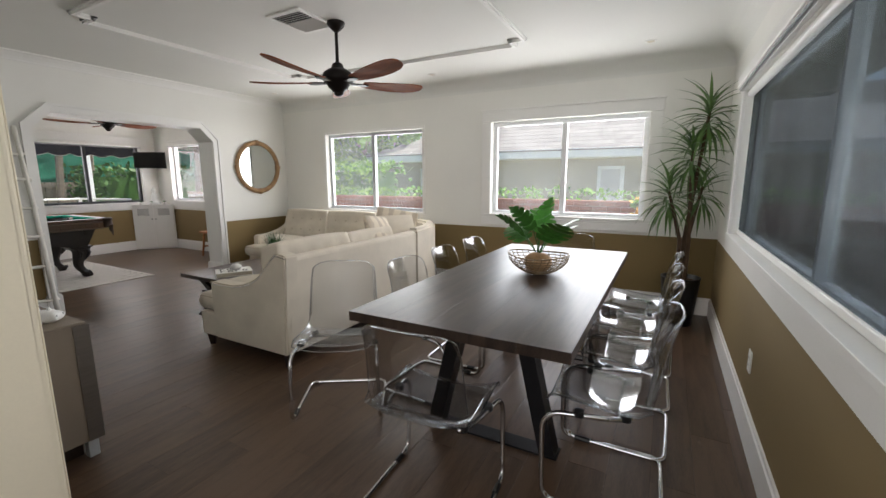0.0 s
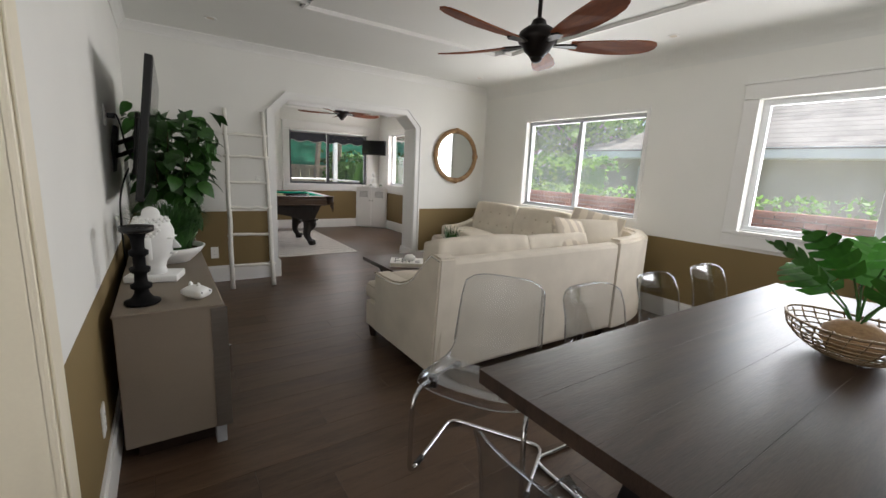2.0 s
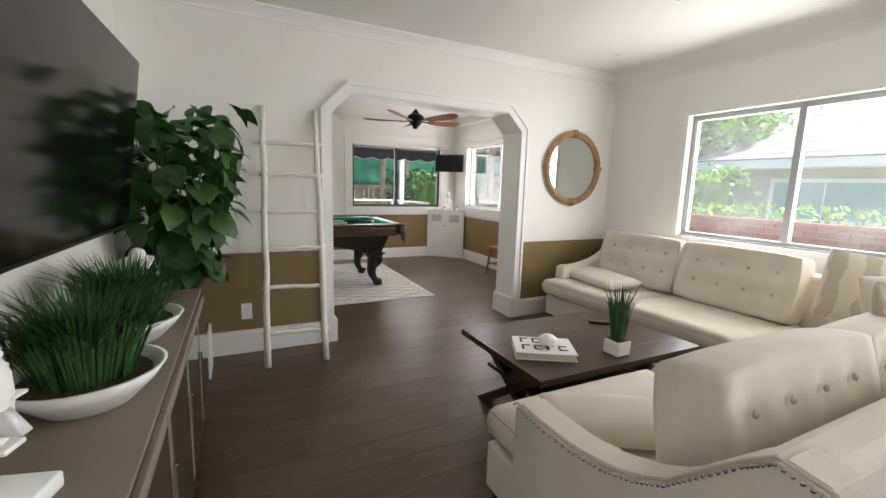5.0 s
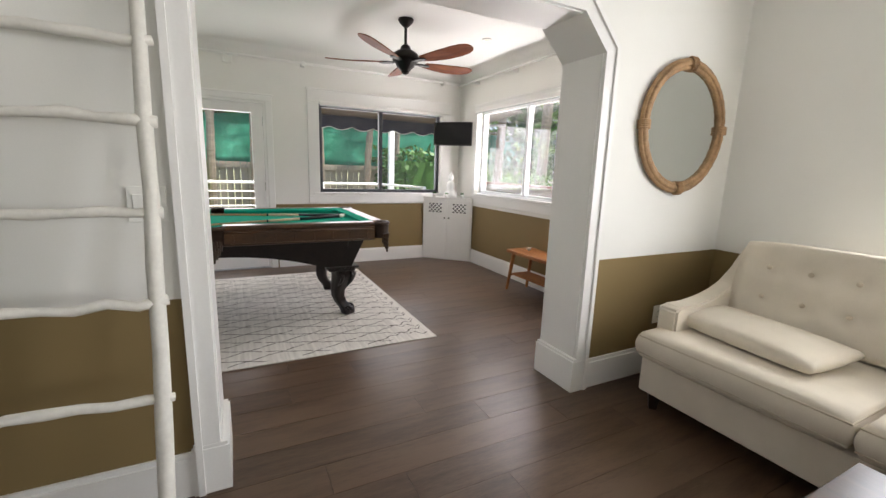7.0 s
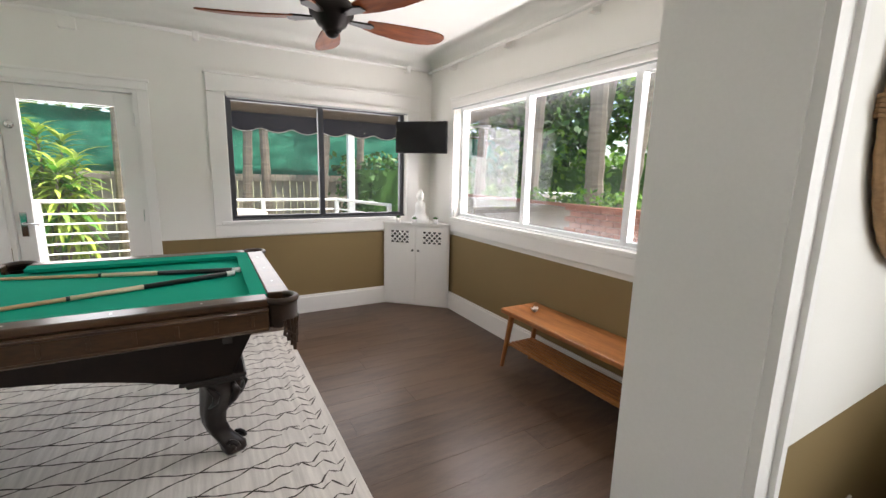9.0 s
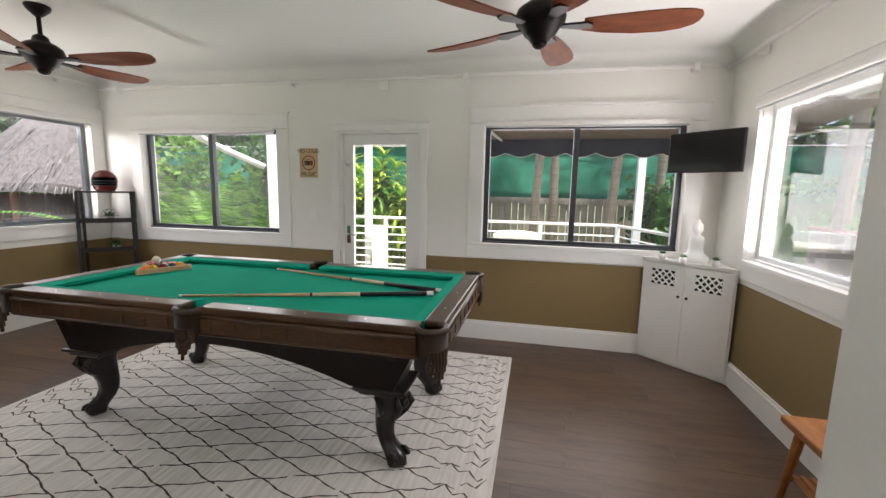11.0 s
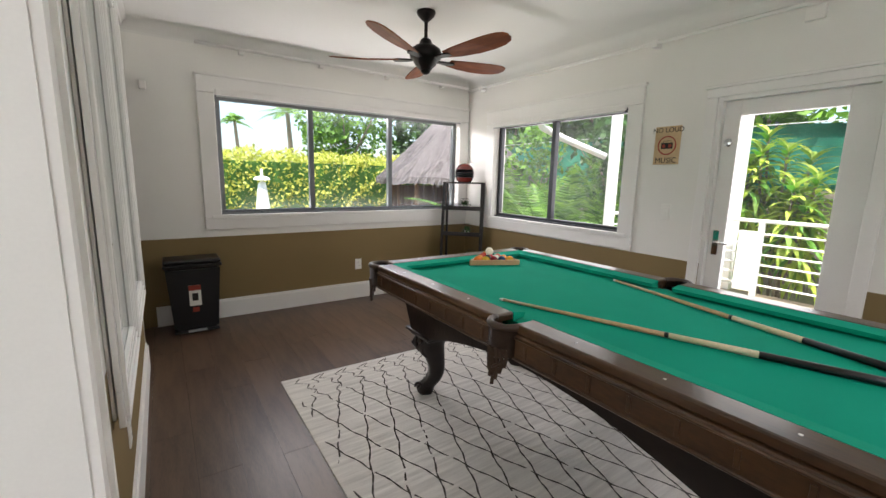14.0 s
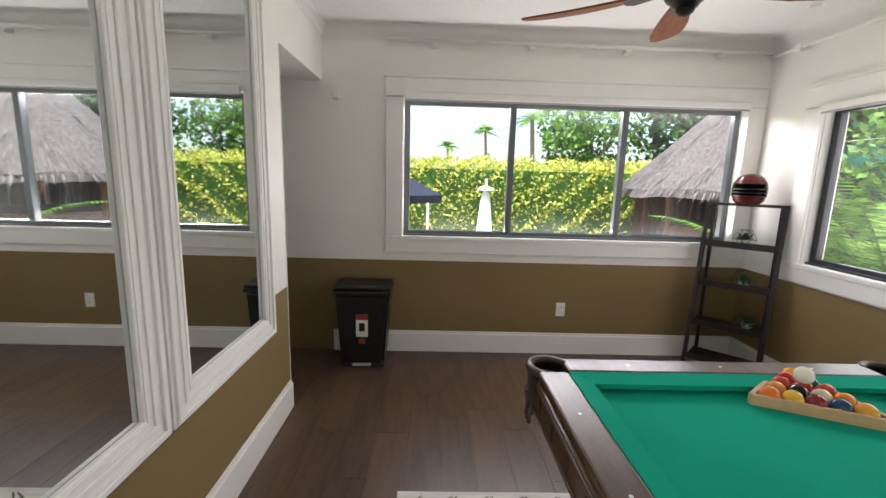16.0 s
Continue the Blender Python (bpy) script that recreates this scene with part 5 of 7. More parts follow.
# pool table
PX0, PX1, PY0, PY1, PZ = -8.27, -6.97, 0.65, 3.15, 0.835
pcx, pcy = (PX0 + PX1) / 2, (PY0 + PY1) / 2
pt = thing("pool_table", pose(pcx, pcy, 0.009), "carved dark walnut pool table with green baize", "pool table")
hx, hy = (PX1 - PX0) / 2, (PY1 - PY0) / 2
zt = PZ - 0.009
rw = 0.125
part("bed_cloth", boxed(-hx + rw - 0.02, hx - rw + 0.02, -hy + rw - 0.02, hy - rw + 0.02, zt - 0.09, zt - 0.042), M_CLOTH, pt, "green baize bed")
# cushions with the cloth's slope, and wooden rails, broken by the pockets
pk = 0.075


def rail_piece(along, side, a0, a1):
    if along == "y":
        x1, x0 = side * hx, side * (hx - rw)
        bm = boxed(min(x1, side * (hx - 0.10)), max(x1, side * (hx - 0.10)), a0, a1, zt - 0.035, zt, 0.008)
        part("top_rail", bm, M_RAIL, pt, "polished walnut rail")
        bm = B()
        prism(bm, [(side * (hx - 0.10), zt - 0.002), (side * (hx - 0.165), zt - 0.012), (side * (hx - 0.16), zt - 0.032), (side * (hx - 0.10), zt - 0.042)], a0 + 0.0, a1, "y")
        part("cushion", bm, M_CLOTH, pt, "green cloth cushion")
        bm = boxed(min(x1 + side * 0.006, side * (hx - 0.05)), max(x1 + side * 0.006, side * (hx - 0.05)), a0, a1, zt - 0.145, zt - 0.036, 0.01)
        part("apron", bm, M_RAIL, pt, "carved walnut apron")
        for zb in (zt - 0.05, zt - 0.132):
            part("bead", tube(B(), [(x1 + side * 0.006, a0 + 0.004, zb), (x1 + side * 0.006, a1 - 0.004, zb)], 0.006, 6), M_RAIL, pt, smooth=True)
        k = max(1, round((a1 - a0) / 0.13))
        for i in range(k):
            u = a0 + (a1 - a0) * (i + 0.5) / k
            xo = side * (hx + 0.006)
            part("carved_ridge", boxed(min(xo, xo + side * 0.005), max(xo, xo + side * 0.005), u - 0.007, u + 0.007, zt - 0.115, zt - 0.065, 0.002), M_RAIL, pt)
    else:
        y1 = side * hy
        bm = boxed(a0, a1, min(y1, side * (hy - 0.10)), max(y1, side * (hy - 0.10)), zt - 0.035, zt, 0.008)
        part("top_rail", bm, M_RAIL, pt, "polished walnut rail")
        bm = B()
        prism(bm, [(side * (hy - 0.10), zt - 0.002), (side * (hy - 0.165), zt - 0.012), (side * (hy - 0.16), zt - 0.032), (side * (hy - 0.10), zt - 0.042)], a0, a1, "x")
        part("cushion", bm, M_CLOTH, pt, "green cloth cushion")
        bm = boxed(a0, a1, min(y1 + side * 0.006, side * (hy - 0.05)), max(y1 + side * 0.006, side * (hy - 0.05)), zt - 0.145, zt - 0.036, 0.01)
        part("apron", bm, M_RAIL, pt, "carved walnut apron")
        for zb in (zt - 0.05, zt - 0.132):
            part("bead", tube(B(), [(a0 + 0.004, y1 + side * 0.006, zb), (a1 - 0.004, y1 + side * 0.006, zb)], 0.006, 6), M_RAIL, pt, smooth=True)
        k = max(1, round((a1 - a0) / 0.13))
        for i in range(k):
            u = a0 + (a1 - a0) * (i + 0.5) / k
            yo = side * (hy + 0.006)
            part("carved_ridge", boxed(u - 0.007, u + 0.007, min(yo, yo + side * 0.005), max(yo, yo + side * 0.005), zt - 0.115, zt - 0.065, 0.002), M_RAIL, pt)


for s in (-1, 1):
    rail_piece("y", s, -hy + pk + 0.03, -0.055)
    rail_piece("y", s, 0.055, hy - pk - 0.03)
    rail_piece("x", s, -hx + pk + 0.03, hx - pk - 0.03)
dots = None
for s in (-1, 1):
    for i in (-3, -2, -1, 1, 2, 3):
        q = Matrix.Translation((s * (hx - 0.05), i * hy / 4.2, zt))
        if dots is None:
            dots = part("sight", lathe(B(), [(0.001, 0.0002), (0.005, 0.0002), (0.005, 0.0008), (0.001, 0.0008)], 10), M_PLATE, pt)
            dots.matrix_basis = q
        else:
            again(dots, q, pt)
    for i in (-1, 0, 1):
        again(dots, Matrix.Translation((i * hx / 2, s * (hy - 0.05), zt)), pt)
# leather pockets: rim, fringe shield
for sx in (-1, 1):
    for sy in (-1, 0, 1):
        px, py = sx * (hx - (0.05 if sy else 0.012)), sy * (hy - 0.05)
        out = math.atan2(sy * 1.0, sx * 1.0) if sy else (0 if sx > 0 else math.pi)
        span = radians(230 if sy else 190)
        bm = B()
        tube(bm, [(px + 0.066 * math.cos(a), py + 0.066 * math.sin(a), zt - 0.012) for a in (out - span / 2 + span * i / 16 for i in range(17))], 0.0145, 8)
        pkt = part("pocket", bm, M_LEATHER, pt, "leather pocket rim", smooth=True)
        bm = B()
        ring = [out - span / 2 + span * i / 12 for i in range(13)]
        lo = [bm.verts.new((px + 0.072 * math.cos(a), py + 0.072 * math.sin(a), zt - 0.012)) for a in ring]
        hi = [bm.verts.new((px + 0.070 * math.cos(a), py + 0.070 * math.sin(a), zt - 0.13)) for a in ring]
        for i in range(12):
            bm.faces.new((lo[i], lo[i + 1], hi[i + 1], hi[i]))
        bmesh.ops.solidify(bm, geom=bm.faces[:], thickness=0.008)
        part("pocket_wall", bm, M_LEATHER, pkt, smooth=True)
        part("pocket_cup", lathe(B(), [(0.05, zt - 0.10), (0.058, zt - 0.10), (0.058, zt - 0.05), (0.05, zt - 0.05), (0.05, zt - 0.095), (0.002, zt - 0.095)], 16, (px, py, 0)), M_BLACK, pkt)
        # pierced shield under the rim
        bm = B()
        for i in range(7):
            a = out - 0.75 + 1.5 * i / 6
            zz = zt - 0.105
            ln = 0.145 - 0.08 * abs(i - 3) / 3
            tube(bm, [(px + 0.07 * math.cos(a), py + 0.07 * math.sin(a), zz + 0.01), (px + 0.062 * math.cos(a + 0.12), py + 0.062 * math.sin(a + 0.12), zz - ln / 2), (px + 0.066 * math.cos(a), py + 0.066 * math.sin(a), zz - ln)], 0.0085, 6)
        for ln in (0.035, 0.075, 0.115):
            tube(bm, [(px + 0.067 * math.cos(a), py + 0.067 * math.sin(a), zt - 0.105 - ln * (1 - 0.5 * abs(i - 3) / 3)) for i, a in enumerate(out - 0.75 + 1.5 * j / 6 for j in range(7))], 0.006, 6)
        part("pocket_fringe", bm, M_LEATHER, pkt, "pierced leather shield")
# arched body under the rails
for s in (-1, 1):
    bm = B()
    pts = [(-hy + 0.14, zt - 0.14), (hy - 0.14, zt - 0.14), (hy - 0.26, 0.445), (hy - 0.44, 0.445)]
    arcp = [(u * (hy - 0.48), 0.445 + 0.13 * (1 - u * u)) for u in (1 - 2 * i / 14 for i in range(15))]
    pts += arcp + [(-hy + 0.44, 0.445), (-hy + 0.26, 0.445)]
    prism(bm, pts, s * (hx - 0.17) - 0.02, s * (hx - 0.17) + 0.02, "x")
    part("side_frame", bm, M_CARVED, pt, "arched dark walnut side frame")
    bm = B()
    pts = [(-hx + 0.12, zt - 0.14), (hx - 0.12, zt - 0.14), (hx - 0.20, 0.445), (hx - 0.36, 0.445)]
    pts += [(u * (hx - 0.38), 0.445 + 0.09 * (1 - u * u)) for u in (1 - 2 * i / 10 for i in range(11))] + [(-hx + 0.36, 0.445), (-hx + 0.20, 0.445)]
    prism(bm, pts, s * (hy - 0.27) - 0.02, s * (hy - 0.27) + 0.02, "y")
    part("end_frame", bm, M_CARVED, pt)
part("slate", boxed(-hx + 0.06, hx - 0.06, -hy + 0.06, hy - 0.06, zt - 0.14, zt - 0.091), M_CARVED, pt)
for sx in (-1, 1):
    for sy in (-1, 1):
        turn = math.atan2(sy, sx * 0.42)
        g = thing("leg", Matrix())
        g.parent = pt
        g.matrix_basis = Matrix.Translation((sx * (hx - 0.275), sy * (hy - 0.335), 0)) @ Matrix.Rotation(turn, 4, "Z")
        bm = B()
        # cabriole: full at the knee, drawn back at the ankle, rolled out at the foot
        prof = [(0.062, 0.0, 0.046), (0.068, 0.015, 0.056), (0.062, 0.045, 0.058), (0.035, 0.075, 0.052), (0.004, 0.11, 0.049), (-0.016, 0.16, 0.051), (-0.016, 0.21, 0.056), (0.0, 0.26, 0.068), (0.02, 0.31, 0.082), (0.03, 0.35, 0.09), (0.024, 0.385, 0.096), (0.012, 0.40, 0.10)]
        rings = []
        for o, z, rr in prof:
            rings.append([bm.verts.new((o + rr * (1 + 0.10 * math.cos(4 * t)) * math.cos(t), rr * 0.94 * (1 + 0.10 * math.cos(4 * t)) * math.sin(t), z)) for t in (2 * math.pi * j / 24 for j in range(24))])
        for p, q in zip(rings, rings[1:]):
            for j in range(24):
                bm.faces.new((p[j], p[(j + 1) % 24], q[(j + 1) % 24], q[j]))
        bm.faces.new(rings[0][::-1])
        bm.faces.new(rings[-1])
        part("post", bm, M_CARVED, g, "carved cabriole post", smooth=True)
        level = Matrix.Rotation(-turn, 4, "Z")
        part("cap", boxed(-0.135, 0.135, -0.135, 0.135, 0.425, 0.445, 0.008, level), M_CARVED, g)
        part("cap_moulding", boxed(-0.112, 0.112, -0.112, 0.112, 0.398, 0.426, 0.012, level), M_CARVED, g)
        for k in (-1, 1):
            # scroll at the side of the foot, and leaves carved on the knee
            part("foot_scroll", tube(B(), [(0.075 + (0.034 - 0.0022 * i) * math.cos(i * 0.62), k * 0.046, 0.045 + (0.034 - 0.0022 * i) * math.sin(i * 0.62)) for i in range(14)], 0.011, 6), M_CARVED, g, smooth=True)
            part("acanthus_leaf", tube(B(), [(0.10, k * 0.045, 0.385), (0.118, k * 0.05, 0.345), (0.10, k * 0.03, 0.30), (0.062, k * 0.008, 0.245)], [0.012, 0.02, 0.017, 0.007], 8), M_CARVED, g, smooth=True)
            part("side_scroll", tube(B(), [(0.01, k * 0.095, 0.385), (0.045, k * 0.094, 0.345), (0.03, k * 0.078, 0.30), (-0.005, k * 0.064, 0.265)], [0.01, 0.018, 0.014, 0.007], 8), M_CARVED, g, smooth=True)
        part("knee_boss", lathe(B(), [(0.004, 0), (0.022, 0.004), (0.026, 0.014), (0.014, 0.022), (0.002, 0.024)], 12, m=Matrix.Translation((0.112, 0, 0.35)) @ pose(0, 0, 0, 0, 90, 0)), M_CARVED, g, smooth=True)

# balls in their wooden triangle
ZB = PZ - 0.042
tri = thing("ball_rack", pose(-7.80, 0.86, ZB, 0, 0, 36), "pale wooden triangle rack on the baize", "rack")
M_PALE = mat("pale_beech", "bf9d72", 0.45, var=0.12, scale=4, fine=40, bump=0.06, stretch=(1, 8, 1))
q = [(-0.165, -0.11), (0.165, -0.11), (0.0, 0.19)]
for i in range(3):
    a, b = Vector((*q[i], 0)), Vector((*q[(i + 1) % 3], 0))
    d = (b - a).normalized()
    bm = B()
    box(bm, 0, (b - a).length, -0.007, 0.007, 0, 0.035, 0.003)
    p = part("side", bm, M_PALE, tri)
    p.matrix_basis = Matrix.Translation(a) @ Matrix.Rotation(math.atan2(d.y, d.x), 4, "Z")
cols = ["e7a31c", "c5301d", "c23a24", "d98f3a", "e3772a", "1d5a3b", "b3272a", "0f1013", "e0b23a", "c04a33", "e5d9b8", "7a1f22", "d9882c", "1c3f5e", "e2a43a"]
R = 0.0285
proto_b = {}
k = 0
for row in range(5):
    for j in range(5 - row):
        c = cols[k]
        bm = B()
        bmesh.ops.create_uvsphere(bm, u_segments=16, v_segments=10, radius=R)
        bl = part("pool_ball", bm, mat("ball_resin", c, 0.08, var=0.03, bump=0.0), smooth=True)
        bl.matrix_world = tri.matrix_world @ Matrix.Translation(((j - (4 - row) / 2) * 2 * R, -0.075 + row * R * 1.74, R))
        tagged(bl, "glossy %s pool ball racked in the triangle" % ("black" if c == "0f1013" else "dark" if c in ("1d5a3b", "1c3f5e", "7a1f22") else "coloured"), "pool ball", "racked pool balls")
        k += 1
bm = B()
bmesh.ops.create_uvsphere(bm, u_segments=16, v_segments=10, radius=R)
bl = part("cue_ball", bm, mat("cue_ball_resin", "efe6cf", 0.08, var=0.02, bump=0.0), smooth=True)
bl.matrix_world = tri.matrix_world @ Matrix.Translation((-0.03, -0.03, R * 2.55))
tagged(bl, "glossy ivory cue ball resting on the racked balls", "pool ball")


def cue(p, q, label):
    c = thing("pool_cue", None, label, "pool cue", "pool cues")
    a, b = Vector((*p, ZB)), Vector((*q, ZB))
    def seg(nm, t0, t1, r0, r1, m):
        u, v = a.lerp(b, t0), a.lerp(b, t1)
        part(nm, tube(B(), [u + Vector((0, 0, r0)), v + Vector((0, 0, r1))], [r0, r1], 10), m, c, smooth=True)
    seg("tip", 0, 0.012, 0.0062, 0.0064, M_PLATE)
    seg("shaft", 0.012, 0.50, 0.0064, 0.010, M_PALE)
    seg("joint", 0.50, 0.51, 0.0105, 0.0105, M_BLACK)
    seg("forearm", 0.51, 0.70, 0.0105, 0.0125, mat("cream_forearm", "d8c9a4", 0.3, var=0.1, bump=0.02))
    seg("butt", 0.70, 0.97, 0.0125, 0.0148, M_BLACK)
    seg("bumper", 0.97, 1.0, 0.015, 0.015, M_PLATE)
    return c


cue((-7.226, 1.59), (-7.668, 2.95), "two-piece pool cue with cream forearm and black butt")
cue((-8.084, 1.628), (-7.735, 2.985), "two-piece pool cue with cream forearm and black butt")

# corner cupboard
cc = thing("corner_cupboard", None, "white painted corner cupboard with pierced lattice doors", "cupboard")
A_, B_ = Vector((XW + 0.012, 4.455, 0)), Vector((-8.705, YN - 0.02, 0))
bm = B()
prism(bm, [(A_.x, A_.y), (B_.x, B_.y), (XW + 0.012, YN - 0.02)], 0.0, 0.86, "z")
part("body", bm, M_TRIM, cc)
bm = B()
e = (B_ - A_).normalized()
nrm = Vector((e.y, -e.x, 0))
prism(bm, [tuple((A_ - e * 0.0 + nrm * 0.02).xy), tuple((B_ + nrm * 0.02).xy), (B_.x, YN - 0.024), (XW + 0.026, YN - 0.024), (XW + 0.026, A_.y)], 0.861, 0.885, "z")
part("top", bm, M_TRIM, cc)
L = (B_ - A_).length
mface = Matrix.Translation(A_) @ Matrix(((e.x, -nrm.x, 0, 0), (e.y, -nrm.y, 0, 0), (0, 0, 1, 0), (0, 0, 0, 1)))
for k in range(2):
    u0, u1 = (0.012, L / 2 - 0.002) if k == 0 else (L / 2 + 0.002, L - 0.012)
    d = part("door", boxed(u0, u1, -0.018, -0.001, 0.02, 0.85, 0.003, mface), M_TRIM, cc, "cupboard door")
    um = (u0 + u1) / 2
    # black sheet on the door face, in place of the dark inside the cupboard
    part("lattice_back", boxed(um - 0.095, um + 0.095, -0.0195, -0.0182, 0.675, 0.80, 0, mface), M_BLACK, d)
    bm = B()
    for i in range(-4, 5):
        for s in (-1, 1):
            c0 = um + i * 0.053
            lo, hi = (c0 - s * 0.06, 0.675), (c0 + s * 0.06, 0.80)
            pts = []
            for t in (0, 1):
                pts.append((lo[0] + (hi[0] - lo[0]) * t, lo[1] + (hi[1] - lo[1]) * t))
            t0, t1 = 0.0, 1.0
            dx = hi[0] - lo[0]
            for bound in (um - 0.095, um + 0.095):
                tt = (bound - lo[0]) / dx
                if (lo[0] < um - 0.095 and bound < um) or (lo[0] > um + 0.095 and bound > um):
                    t0 = max(t0, tt)
                if (hi[0] < um - 0.095 and bound < um) or (hi[0] > um + 0.095 and bound > um):
                    t1 = min(t1, tt)
            if t1 - t0 > 0.08:
                p0 = mface @ Vector((lo[0] + dx * t0, -0.021, lo[1] + 0.125 * t0))
                p1 = mface @ Vector((lo[0] + dx * t1, -0.021, lo[1] + 0.125 * t1))
                tube(bm, [p0, p1], 0.0072, 4)
    part("lattice", bm, M_TRIM, d, "white diagonal lattice")
    kx = u1 - 0.03 if k == 0 else u0 + 0.03
    part("knob", lathe(B(), [(0.004, 0), (0.005, 0.008), (0.011, 0.014), (0.011, 0.02), (0.003, 0.024)], 14, m=mface @ Matrix.Translation((kx, -0.018, 0.60)) @ pose(0, 0, 0, 90, 0, 0)), M_BLACK, d)
ZK = 0.885
# seated plaster figure, plain
bm = B()
lathe(bm, [(0.09, 0.0), (0.10, 0.02), (0.095, 0.05), (0.065, 0.075), (0.05, 0.11), (0.055, 0.16), (0.05, 0.20), (0.022, 0.222), (0.022, 0.235), (0.036, 0.25), (0.04, 0.275), (0.034, 0.305), (0.018, 0.322), (0.012, 0.335), (0.002, 0.345)], 22)
ob = part("seated_statue", bm, M_CERAMIC, smooth=True)
for v in ob.data.vertices:
    v.co.y *= 0.72 if v.co.z < 0.08 else 0.8
ob.matrix_world = pose(-8.99, 4.78, ZK, 0, 0, 45)
tagged(ob, "white plaster seated statue on the corner cupboard", "statue")
rg = random.Random(3)
for x, y in ((-9.06, 4.56), (-8.88, 4.66), (-8.80, 4.86)):
    s = thing("succulent_pot", pose(x, y, ZK), "tiny succulent in a small white pot", "plant", "succulents on the cupboard")
    part("pot", lathe(B(), [(0.02, 0), (0.024, 0.003), (0.028, 0.05), (0.024, 0.05), (0.022, 0.044), (0.002, 0.043)], 16), M_POTWHITE, s, smooth=True)
    bm = B()
    for i in range(16):
        m = turn_to((0, 0, 0.042), i * 137.5, 75 - i * 3.5)
        b2 = B()
        tube(bm, [m @ Vector((0, 0, 0)), m @ Vector((0, 0.018, 0.002)), m @ Vector((0, 0.036, 0))], [0.005, 0.006, 0.001], 5)
        b2.free()
    part("rosette", bm, M_LEAF, s)

# small television over the cupboard
t2 = thing("small_television", pose(-8.93, 4.75, 1.745, 0, 0, 45), "small black flat television on a corner bracket", "television")
part("panel", boxed(-0.27, 0.27, -0.02, 0.015, -0.155, 0.155, 0.005), M_BLACK, t2)
part("screen", boxed(-0.26, 0.26, -0.0225, -0.02, -0.14, 0.147), M_SCREEN, t2)
part("bracket", boxed(-0.03, 0.03, 0.015, 0.20, -0.03, 0.03, 0.004), M_STEEL_BLACK, t2)

# wooden bench under the window
M_TEAK = mat("oiled_teak", "9a5f30", 0.42, var=0.25, scale=2.4, fine=22, bump=0.1, stretch=(1.2, 10, 4), second="b87a44")
bn = thing("wooden_bench", pose(-6.80, 4.80, 0), "mid-century teak bench with a slatted lower shelf", "bench")
part("seat", boxed(-0.58, 0.58, -0.165, 0.165, 0.415, 0.45, 0.008), M_TEAK, bn)
for sx in (-1, 1):
    for sy in (-1, 1):
        part("leg", tube(B(), [(sx * 0.50, sy * 0.12, 0.415), (sx * 0.57, sy * 0.135, 0)], [0.022, 0.014], 10), M_TEAK, bn)
    part("rung", tube(B(), [(sx * 0.54, -0.128, 0.17), (sx * 0.54, 0.128, 0.17)], 0.011, 8), M_TEAK, bn)
for i in range(7):
    y = -0.105 + i * 0.035
    part("slat", boxed(-0.54, 0.54, y - 0.012, y + 0.012, 0.176, 0.19, 0.003), M_TEAK, bn)
fl = thing("paper_flower", pose(-7.18, 4.78, 0.45), "small folded white paper flower on the bench", "ornament")
rg = random.Random(2)
for i in range(6):
    p = leaf_thing("petal", fl, M_PAPER, 0.05, 0.035, n=4, droop=-0.4, cup=0.4)
    p.matrix_basis = turn_to((0, 0, 0.004), i * 60, 30 + rg.uniform(-8, 8))

# glazed door to the deck
dr = thing("door_1", None, "white door with a tall glass light and chrome lever", "door", kind="structure")
y0, y1, zt_ = D_P[0], D_P[1], D_P[3]
for nm, b in (("casing", (XW, XW + 0.022, y0 - 0.075, y0 - 0.002, 0, zt_)), ("casing", (XW, XW + 0.022, y1 + 0.002, y1 + 0.075, 0, zt_)), ("casing", (XW, XW + 0.025, y0 - 0.075, y1 + 0.075, zt_ + 0.001, zt_ + 0.06)), ("casing", (XW, XW + 0.036, y0 - 0.09, y1 + 0.09, zt_ + 0.06, zt_ + 0.08))):
    part(nm, boxed(*b, 0.004), M_TRIM, dr)
for b in ((XW - T, XW, y0, y0 + 0.025, 0.01, zt_), (XW - T, XW, y1 - 0.025, y1, 0.01, zt_), (XW - T, XW, y0 + 0.025, y1 - 0.025, zt_ - 0.025, zt_)):
    part("frame", boxed(*b), M_TRIM, dr)
dx0, dx1 = XW - 0.085, XW - 0.04
g0, g1, gz0, gz1 = y0 + 0.13, y1 - 0.15, 0.22, 1.84
for b in ((dx0, dx1, y0 + 0.028, g0, 0.012, zt_ - 0.028), (dx0, dx1, g1, y1 - 0.028, 0.012, zt_ - 0.028), (dx0, dx1, g0, g1, 0.012, gz0), (dx0, dx1, g0, g1, gz1, zt_ - 0.028)):
    part("stile", boxed(*b, 0.003), M_TRIM, dr)
part("pane", boxed(dx0 + 0.018, dx0 + 0.024, g0, g1, gz0, gz1), M_PANE, dr).visible_shadow = False
part("threshold", boxed(XW - T, XW, y0, y1, 0, 0.012), M_FRAME_GREY, dr)
part("lever_plate", boxed(dx1, dx1 + 0.008, y0 + 0.055, y0 + 0.095, 0.86, 1.04, 0.003), M_CHROME, dr, "nickel lever plate")
part("lever", tube(B(), rounded([(dx1, y0 + 0.075, 0.96), (dx1 + 0.045, y0 + 0.075, 0.96), (dx1 + 0.045, y0 + 0.17, 0.95)], 0.02), 0.008, 8), M_CHROME, dr, "nickel lever handle", smooth=True)
part("deadbolt", lathe(B(), [(0.006, 0), (0.026, 0.002), (0.028, 0.012), (0.02, 0.02), (0.004, 0.022)], 18, m=Matrix.Translation((dx1, y0 + 0.075, 1.66)) @ pose(0, 0, 0, 0, 90, 0)), M_CHROME, dr)
